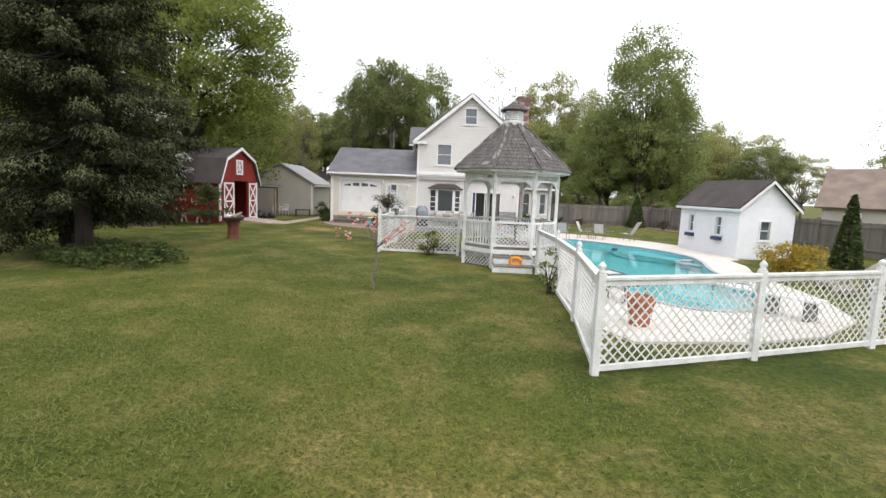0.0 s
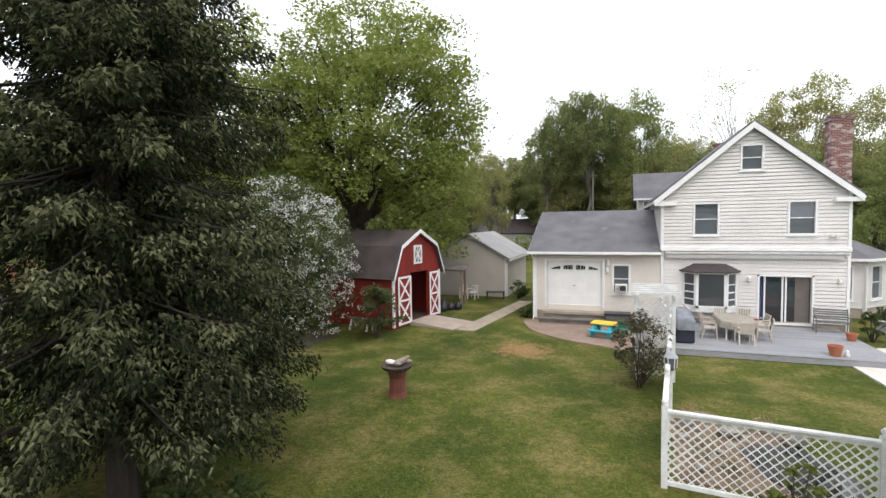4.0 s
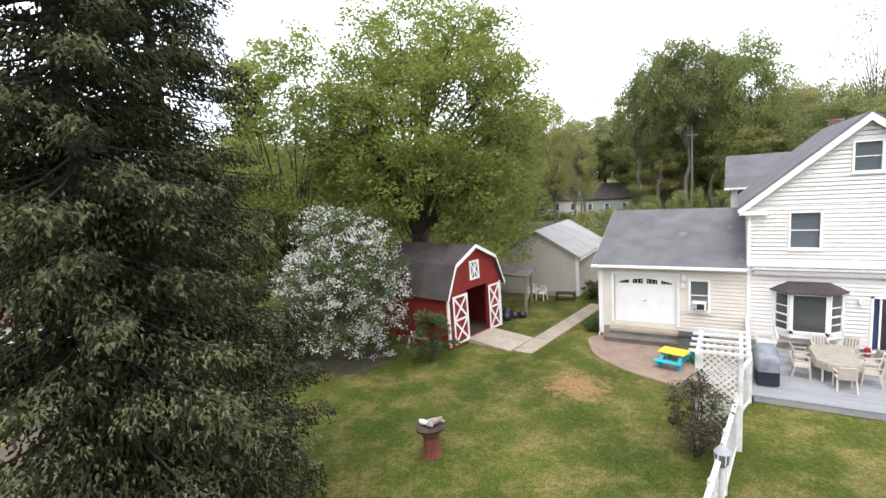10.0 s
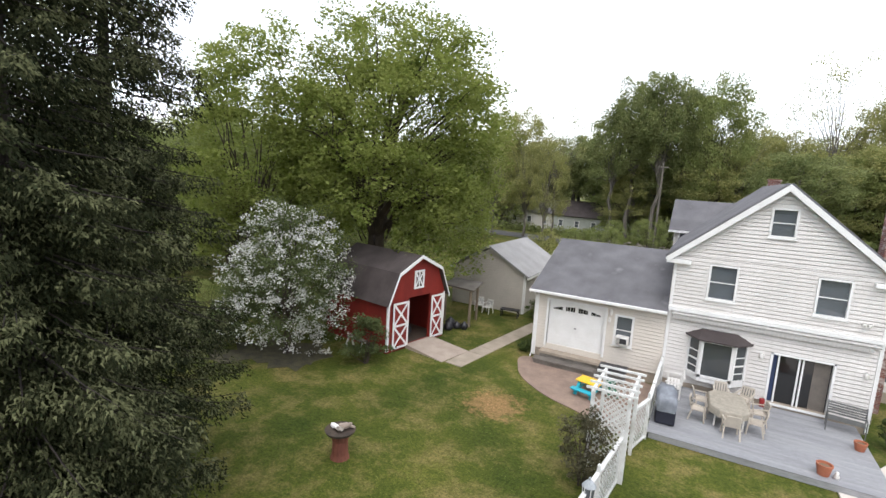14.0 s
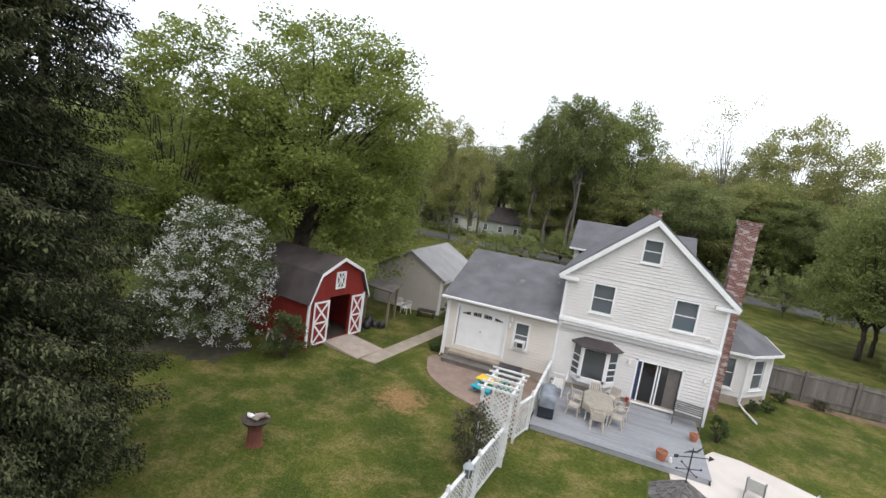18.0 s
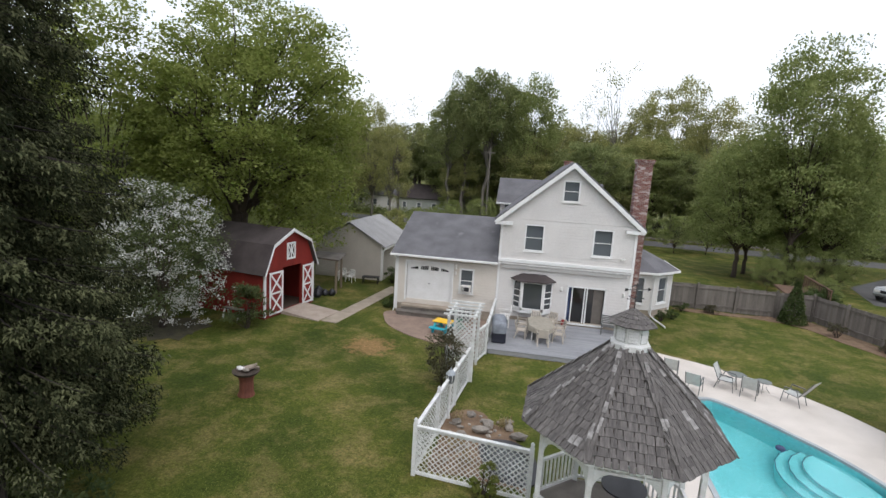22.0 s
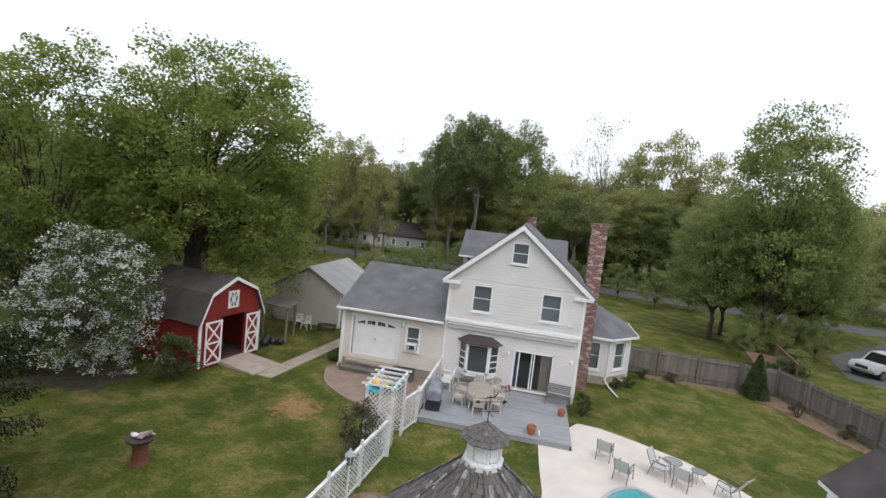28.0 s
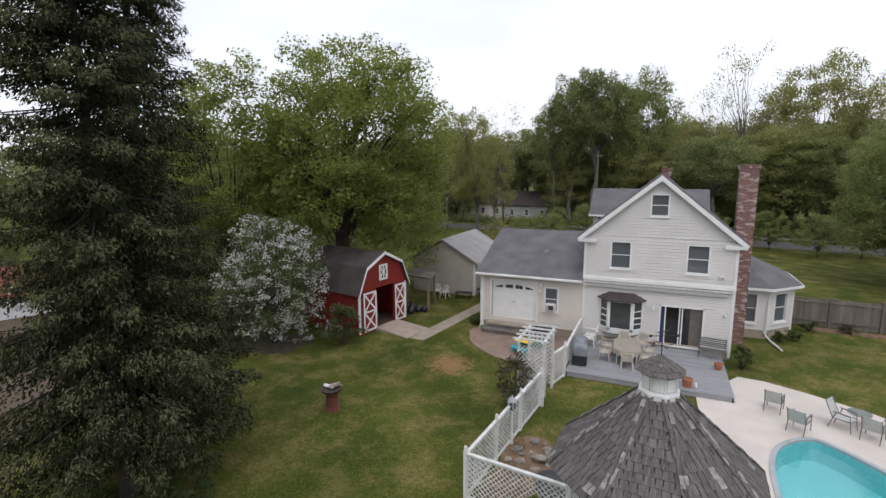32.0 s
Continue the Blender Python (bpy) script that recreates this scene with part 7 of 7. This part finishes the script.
cone_tree((25.2, 6.1, 0), 0.78, 2.7, "young pyramid conifer by the back fence")
cone_tree((24.6, -15.6, 0), 0.55, 3.0, "slim dark conifer behind the pool shed")
cone_tree((26.0, -17.4, 0), 0.8, 2.6, "dark conifer behind the pool shed")
solo("boulder", rock((21.3, -20.9, 0.3), (0.85, 0.7, 1.05), 31), STONE, "large grey boulder beyond the pool", "boulder")
solo("boulder", rock((20.2, -22.2, 0.15), (0.75, 0.5, 0.45), 33), STONE, "grey boulder beyond the pool", "boulder")

for x, y, z, sd in ((19.9, -20.4, 0.3, 41), (20.5, -19.9, 0.35, 42), (19.6, -21.3, 0.28, 43), (21.9, -21.9, 0.4, 44), (19.5, -22.9, 0.25, 45), (20.9, -23.0, 0.35, 46)):
    solo("rock", rock((x, y, z * 0.4), (z * 1.25, z, z), sd), STONE, "rough grey rock in the bed beyond the pool", "stone", "rocks beyond the pool")

# young dogwood with pink flowers
dw = thing("dogwood", "young dogwood sapling with sparse pink flowers", "tree", (6.25, -22.8, 0))
w = Mesh()
limb(w, (0, 0, 0), (0.02, 0, 1.3), 0.03, 0.022, 0, 7, 5)
flo = []
for i in range(11):
    a = i * 2.4
    e = np.array([math.cos(a) * rng.uniform(0.5, 1.15), math.sin(a) * rng.uniform(0.5, 1.15), rng.uniform(1.3, 2.1)])
    b0 = np.array([0.02, 0, rng.uniform(0.95, 1.3)])
    br = Mesh()
    limb(br, b0, e, 0.013, 0.004, 0.08, 5, 4)
    part("branch", br, BARK_P, dw)
    for q in (0.72, 1.0):
        flo.append((b0 + (e - b0) * q + rng.normal(size=(5, 3)) * 0.045))
limb(w, (0.02, 0, 1.25), (0.05, 0.03, 2.15), 0.02, 0.005, 0, 6, 4)
part("trunk", w, BARK_P, dw)
ob = new("blossom", leaf_data("blossom", *leaves(np.concatenate(flo), 0.085, 0.3, 1.0, 0.9), PINK))
ob.parent = dw
tagged(ob, kind="stuff")

# woods round the place: a few trees built once, then repeated
proto = {}
for key, mat, bark, clumps, per, low, leaf, cr, words in (
        ("oak", OAKD, BARK_P, 210, 120, 3.8, 0.16, 0.75, "tall dark-leaved tree in the woods behind"), ("wood", WOODS, BARK, 260, 130, 0.9, 0.15, 0.75, "green-leaved tree in the woods behind"),
        ("olive", OLIVE, BARK_P, 170, 120, 1.4, 0.15, 0.75, "olive-green spring tree in the woods behind"), ("sparse", OLIVE, BARK_P, 40, 40, 3.5, 0.13, 0.7, "nearly bare spring tree in the woods behind"),
        ("brush", WOODS, BARK, 80, 130, 0.2, 0.22, 1.0, "leafy undergrowth thicket at the wood's edge")):
    proto[key] = broadleaf("thicket" if key == "brush" else "woodland_tree", words, (0, 0, 0), 10.0, 5.2 if key == "brush" else 3.3, 0.10 if key in ("sparse", "brush") else 0.19 if key == "oak" else 0.15, low, mat, bark, clumps, per, leaf, cr, 34,
                           "thicket" if key == "brush" else "tree", "woodland trees")


def stand(key, x, y, h, wide=1.0):
    s = h / 10.0
    t = copy_thing(proto[key], Matrix.Translation((x, y, 0)) @ Matrix.Rotation(rng.uniform(0, 6.28), 4, "Z"))
    t.scale = (s * wide, s * wide, s)
    return t


TREES = [("oak", -6.2, 55, 20.5, 0.62), ("oak", -3.4, 54.5, 24.0, 0.55), ("oak", 0.2, 54, 25.0, 0.55), ("oak", 3.4, 55, 23.0, 0.5), ("wood", 7.4, 54, 24.6, 0.55), ("sparse", 10.5, 54.5, 20, 0.6),
         ("olive", -16.2, 44.5, 18.6, 0.62), ("sparse", -23, 45, 19.8, 0.7), ("olive", -20.5, 43, 18.6, 0.6), ("sparse", -12.0, 44, 19.3, 0.7), ("olive", -12.6, 42.5, 15, 0.6),
         ("wood", -27, 3, 12.5, 1.2), ("wood", -31, -4, 12, 1.2), ("oak", -34, 8, 14, 1.1), ("wood", -29, 18, 14, 1.1), ("oak", -24, 30, 13.5, 1.1), ("wood", -23, 11, 12, 1.1),
         ("sparse", 21.0, 59, 28, 0.6), ("sparse", 17.5, 60, 23, 0.6), ("olive", 25.5, 60, 22, 0.6), ("olive", 30.2, 60, 25.5, 0.66), ("olive", 36.5, 58, 22, 0.75), ("wood", 31.2, 20.4, 21.4, 0.68), ("wood", 27.6, 22.0, 13.5, 0.95), ("wood", 34.6, 21.2, 15.5, 0.8), ("wood", 29.4, 24.5, 12, 0.9), ("wood", 33.6, 24.0, 13, 0.9), ("olive", 17.0, 58, 17, 0.9), ("olive", 12.0, 60, 18, 0.8),
         ("oak", 16, 44, 13.5, 1.2), ("wood", 42, 33, 10.5, 1.2), ("oak", 47, 22, 9, 1.2), ("sparse", 55, 12, 13, 1.0), ("oak", 50, 6, 8, 1.2),
         ("wood", -45, -12, 15, 1.2), ("oak", -44, -28, 16, 1.1), ("wood", -36, -42, 15, 1.2), ("wood", -20, -58, 17, 1.1), ("oak", 0, -62, 16, 1.2), ("wood", 20, -60, 17, 1.1), ("wood", 42, -50, 15, 1.2), ("oak", 52, -30, 12, 1.2), ("oak", 57, -12, 9, 1.3)]
for key, x, y, h, wd in TREES:
    stand(key, x, y, h, wd)
r2 = random.Random(11)
# three ragged belts beyond the road, thickets at their feet
for i in range(48):
    x = -62 + i * 2.8 + r2.uniform(-1.5, 1.5)
    stand(r2.choice(("oak", "wood", "wood", "olive")), x, 70 - 0.16 * x + r2.uniform(-4, 9), r2.uniform(13, 18), r2.uniform(0.9, 1.3))
for i in range(34):
    x = -58 + i * 3.5 + r2.uniform(-1.5, 1.5)
    y = 57 - 0.13 * x + r2.uniform(-1.5, 4)
    if not -24 < x < -6:
        stand(r2.choice(("oak", "wood", "olive", "olive")), x, y, r2.uniform(11, 15.5), r2.uniform(1.0, 1.3))
for i in range(36):
    x = -60 + i * 3.3 + r2.uniform(-1.5, 1.5)
    if not -24 < x < -6:
        stand("brush", x, 58 - 0.14 * x + r2.uniform(-1.5, 2), r2.uniform(4.5, 7), r2.uniform(0.9, 1.3))
for i in range(14):
    stand("brush", -42 + i * 3.0 + r2.uniform(-1, 1), 40 + r2.uniform(-2, 2) - (3 if i > 8 else 0), r2.uniform(2.5, 4.5), 1.2) if i < 8 or i > 11 else None
for x, y, h in ((-22, 3, 6), (-24, -3, 6), (-21, 8, 6), (-26, -9, 5), (-20, 14, 6.5), (-19, 19, 6), (-25, 22, 7), (-17, 26, 5), (-15.5, -1.5, 4.2), (-14, -8.5, 3.0), (30.0, 12.0, 2.4), (28.2, 16.5, 3.0), (30.2, 19.2, 4.2), (33.0, 18.8, 3.8), (35.4, 20.0, 4.0), (52, 4, 6), (54, -4, 6), (50, -10, 5), (47, -15, 4.5), (58, 10, 7), (26, 36, 5), (30, 37, 6), (22, 39, 5), (16, 40, 4.5), (12.5, 43, 5), (1, 43.5, 5), (-3, 43, 4.5), (6, 44, 5)):
    stand("brush", x, y, h, r2.uniform(0.7, 1.0))
for i in range(14):
    stand(r2.choice(("oak", "wood")), -50 + r2.uniform(-4, 4), -30 + i * 6.0, r2.uniform(12, 16), r2.uniform(1.0, 1.3))
    stand("brush", -44 + r2.uniform(-3, 3), -30 + i * 6.0, r2.uniform(5, 7), 1.2)
for i in range(10):
    stand(r2.choice(("oak", "wood", "olive")), 64 + r2.uniform(-4, 4), -30 + i * 7.0, r2.uniform(9, 13), r2.uniform(1.0, 1.3))
for key in proto:
    proto[key].location = {"oak": (-55, 45, 0), "wood": (-60, 60, 0), "olive": (-48, 66, 0), "sparse": (58, 48, 0), "brush": (-52, 52, 0)}[key]
    proto[key].scale = (1.5, 1.5, 1.5) if key != "brush" else (0.6, 0.6, 0.6)
for x, y, r, h in ((-11.5, -6.2, 1.3, 2.6), (-11.8, -9.2, 1.2, 2.2), (-8.5, 30, 1.6, 3.4), (28.5, 10.0, 1.2, 1.7), (27.0, 9.4, 0.8, 1.3), (-12, -12.5, 0.9, 1.6)):
    shrub((x, y, 0), r, h, OLIVE if y > 25 else SHRUB, "loose green shrub at the wood's edge", 0.2, 30, 60)
hv = []
for i in range(900):
    x = -50 + 110 * rng.random()
    hv.append(np.array([x, 54.5 - 0.13 * x + rng.normal() * 0.7, 0.6]) + rng.normal(size=(14, 3)) * (0.6, 0.5, 0.45))
hv = np.concatenate(hv)
hv[:, 2] = np.abs(hv[:, 2])
ob = new("hedgerow", leaf_data("hedgerow", *leaves(hv, 0.4), OAKD))
tagged(ob, "low dark hedge along the road", "hedge", kind="stuff")


# low dry-stone wall beyond the road
sw_ = Mesh()
for i in range(230):
    x = -8 + i * 0.22
    r_ = rock((x, 52.2 - 0.14 * x + rng.normal() * 0.12, 0.12 + 0.28 * rng.random()), tuple(rng.uniform(0.14, 0.3, 3)), 100 + i)
    sw_.add(r_.v, r_.f)
solo("stone_wall", sw_, STONE, "low tumbled stone wall along the road", "wall", kind="stuff")

# ---- neighbouring houses, truck, poles ----
def neighbour(at, turn, w, d, e, r, wall, roof, label, rows=1, overhang=0.4):
    h = thing("neighbour_house", label, "house", at, turn)
    part("wall", Mesh().box(0, 0, 0, w, d, e), wall, h)
    part("gable", Mesh().add([(0, 0, e), (0, d, e), (0, d / 2, r), (w, 0, e), (w, d, e), (w, d / 2, r)], [(0, 2, 1), (3, 4, 5), (0, 1, 4, 3)]), wall, h)
    o = overhang
    part("roof", Mesh().slab([(-o, -o, e - 0.15), (w + o, -o, e - 0.15), (w + o, d / 2, r + 0.1), (-o, d / 2, r + 0.1)], 0.12), roof, h)
    part("roof", Mesh().slab([(w + o, d + o, e - 0.15), (-o, d + o, e - 0.15), (-o, d / 2, r + 0.1), (w + o, d / 2, r + 0.1)], 0.12), roof, h)
    f = Face(0, 0, 0)
    n = int(w // 2.6)
    for k in range(rows):
        for i in range(n):
            u = (i + 0.5) * w / n - 0.45
            window(Face(0, -0.085, 0), u, u + 0.9, 0.9 + 2.7 * k, 2.1 + 2.7 * k, h, 0.08)
    return h


neighbour((34.1, -2.6, 0), -46, 13, 8, 2.6, 5.1, SIDING_S, ROOF_N, "tan neighbouring house with brown roof beyond the fence")
STAIN = surface("brown_stained_timber", (0.17, 0.105, 0.070), (0.12, 0.075, 0.052), 2.0, 0.85, 0.4, 30, stretch=(1, 1, 0.2))
dk = thing("neighbour_deck", "brown-stained timber deck behind the neighbouring house", "deck", (28.6, 8.6, 0), 78)
part("platform", Mesh().box(0, 0, 0.8, 6, 2.0, 0.95), STAIN, dk)
for i in range(13):
    part("baluster", Mesh().box(i * 0.49, -0.0, 0.95, i * 0.49 + 0.08, 0.08, 1.85), STAIN, dk)
part("rail", Mesh().box(0, -0.02, 1.85, 6, 0.1, 1.93), STAIN, dk)
for x in (0.1, 2.9, 5.8):
    part("post", Mesh().box(x, 0, 0, x + 0.12, 0.12, 0.8), STAIN, dk)
neighbour((-29.0, -14.5, 0), 68, 8, 6, 1.7, 2.9, SHED_W, surface("rust_red_roof", (0.22, 0.075, 0.05), (0.16, 0.055, 0.04), 1.5, 0.9, 0.3), "white low building with a rust-red roof")
neighbour((-33, 66, 0), -3, 15, 8, 3.0, 5.2, SIDING, ROOF, "pale house across the road")
neighbour((-17.5, 64, 0), -6, 12, 8, 3.0, 5.4, surface("pale_green_siding", (0.46, 0.48, 0.44), (0.40, 0.42, 0.38), 1.0, 0.6, 0.05), ROOF_D, "pale green house across the road")

tk = thing("pickup_truck", "silver pickup truck parked on the neighbouring drive", "truck", (38.9, 17.3, 0.025), -60)
PAINT = surface("silver_car_paint", (0.58, 0.60, 0.62), (0.54, 0.56, 0.58), 1.0, 0.3, 0.0, metal=0.15)
part("body", Mesh().box(-0.95, -2.7, 0.45, 0.95, 2.6, 1.02), PAINT, tk, bevel=0.10)
part("bonnet", Mesh().box(-0.9, -2.6, 0.95, 0.9, -1.1, 1.14), PAINT, tk, bevel=0.07)
cabin = [(-0.90, -1.25), (0.90, -1.25), (0.90, 1.0), (-0.90, 1.0), (-0.74, -0.45), (0.74, -0.45), (0.74, 0.85), (-0.74, 0.85)]
cab = part("cab", Mesh().add([(x, y, 1.0 if i < 4 else 1.76) for i, (x, y) in enumerate(cabin)], [(0, 1, 5, 4), (1, 2, 6, 5), (2, 3, 7, 6), (3, 0, 4, 7), (4, 5, 6, 7)]), GLASS_D, tk, "dark cab glass")
part("cab_roof", Mesh().box(-0.78, -0.52, 1.74, 0.78, 0.92, 1.83), PAINT, cab, bevel=0.04)
for sx in (-1, 1):
    for (xa, ya), (xb, yb) in (((0.91, -1.25), (0.755, -0.45)), ((0.91, 0.0), (0.755, 0.15)), ((0.91, 1.0), (0.755, 0.85))):
        part("pillar", Mesh().beam((sx * xa, ya, 1.0), (sx * xb, yb, 1.78), 0.09, 0.05), PAINT, cab)
    part("bed_side", Mesh().box(sx * 0.88 - 0.06, 1.02, 1.0, sx * 0.88 + 0.06, 2.56, 1.22), PAINT, tk, bevel=0.03)
part("tailgate", Mesh().box(-0.82, 2.5, 1.0, 0.82, 2.58, 1.22), PAINT, tk, bevel=0.02)
part("bed", Mesh().box(-0.8, 1.05, 1.0, 0.8, 2.48, 1.05), BLACK_P, tk)
part("grille", Mesh().box(-0.42, -2.74, 0.72, 0.42, -2.69, 0.95), BLACK_P, tk)
part("bumper", Mesh().box(-0.92, -2.78, 0.45, 0.92, -2.66, 0.62), METAL, tk, bevel=0.04)
for x in (-0.9, 0.9):
    for y in (-1.75, 1.65):
        wh = part("wheel", Mesh().tube([(x - 0.12, y, 0.38), (x + 0.12, y, 0.38)], 0.38, 18), BLACK_P, tk)
        part("rim", Mesh().tube([(x - 0.13, y, 0.38), (x + 0.13, y, 0.38)], 0.2, 12), METAL, wh)
for x in (-0.65, 0.65):
    part("headlight", Mesh().box(x - 0.2, -2.73, 0.75, x + 0.2, -2.66, 0.93), WHITE_P, tk)
for x, y, h in ((1.0, 51.6, 12.4), (49, 27, 8.0)):
    up = thing("utility_pole", "grey wooden utility pole by the road", "pole", (x, y, 0), 8, "utility poles")
    part("mast", Mesh().tube([(0, 0, 0), (0, 0, h)], [0.18, 0.12], 8), BARK_P, up)
    part("crossarm", Mesh().box(-0.7, -0.06, h - 0.8, 0.7, 0.06, h - 0.65), WOOD_G, up)

# ---- grass over the near lawn ----
n = 150000
gx, gy = rng.normal(4.0, 4.2, n), -30.5 + np.abs(rng.normal(0, 7.5, n)) - 2.5 * rng.random(n)
keep = (gx < 9.85 + (gy + 28.1) * 0.14) | (gy < -28.4)
keep &= ~((np.hypot(gx - 10.42, gy + 17.2) < 2.6) | ((gx > 5.5) & (gy > -15.9)) | ((gx < -1.2) & (gy > -23.5)))
gx, gy = gx[keep], gy[keep]
n = len(gx)
hgt, a = rng.uniform(0.012, 0.038, n), rng.uniform(0, 6.283, n)
lean_x, lean_y = rng.normal(size=n) * 0.04, rng.normal(size=n) * 0.04
wdt = rng.uniform(0.005, 0.010, n)
v = np.stack([np.stack([gx - wdt * np.cos(a), gy - wdt * np.sin(a), 0 * gx], 1), np.stack([gx + wdt * np.cos(a), gy + wdt * np.sin(a), 0 * gx], 1), np.stack([gx + lean_x, gy + lean_y, hgt], 1)], 1).reshape(-1, 3)
me = bpy.data.meshes.new("grass")
me.from_pydata(v.tolist(), [], np.arange(3 * n).reshape(n, 3).tolist())
me.materials.append(GRASS)
tagged(new("grass", me), "short mown grass blades", "grass", kind="stuff")
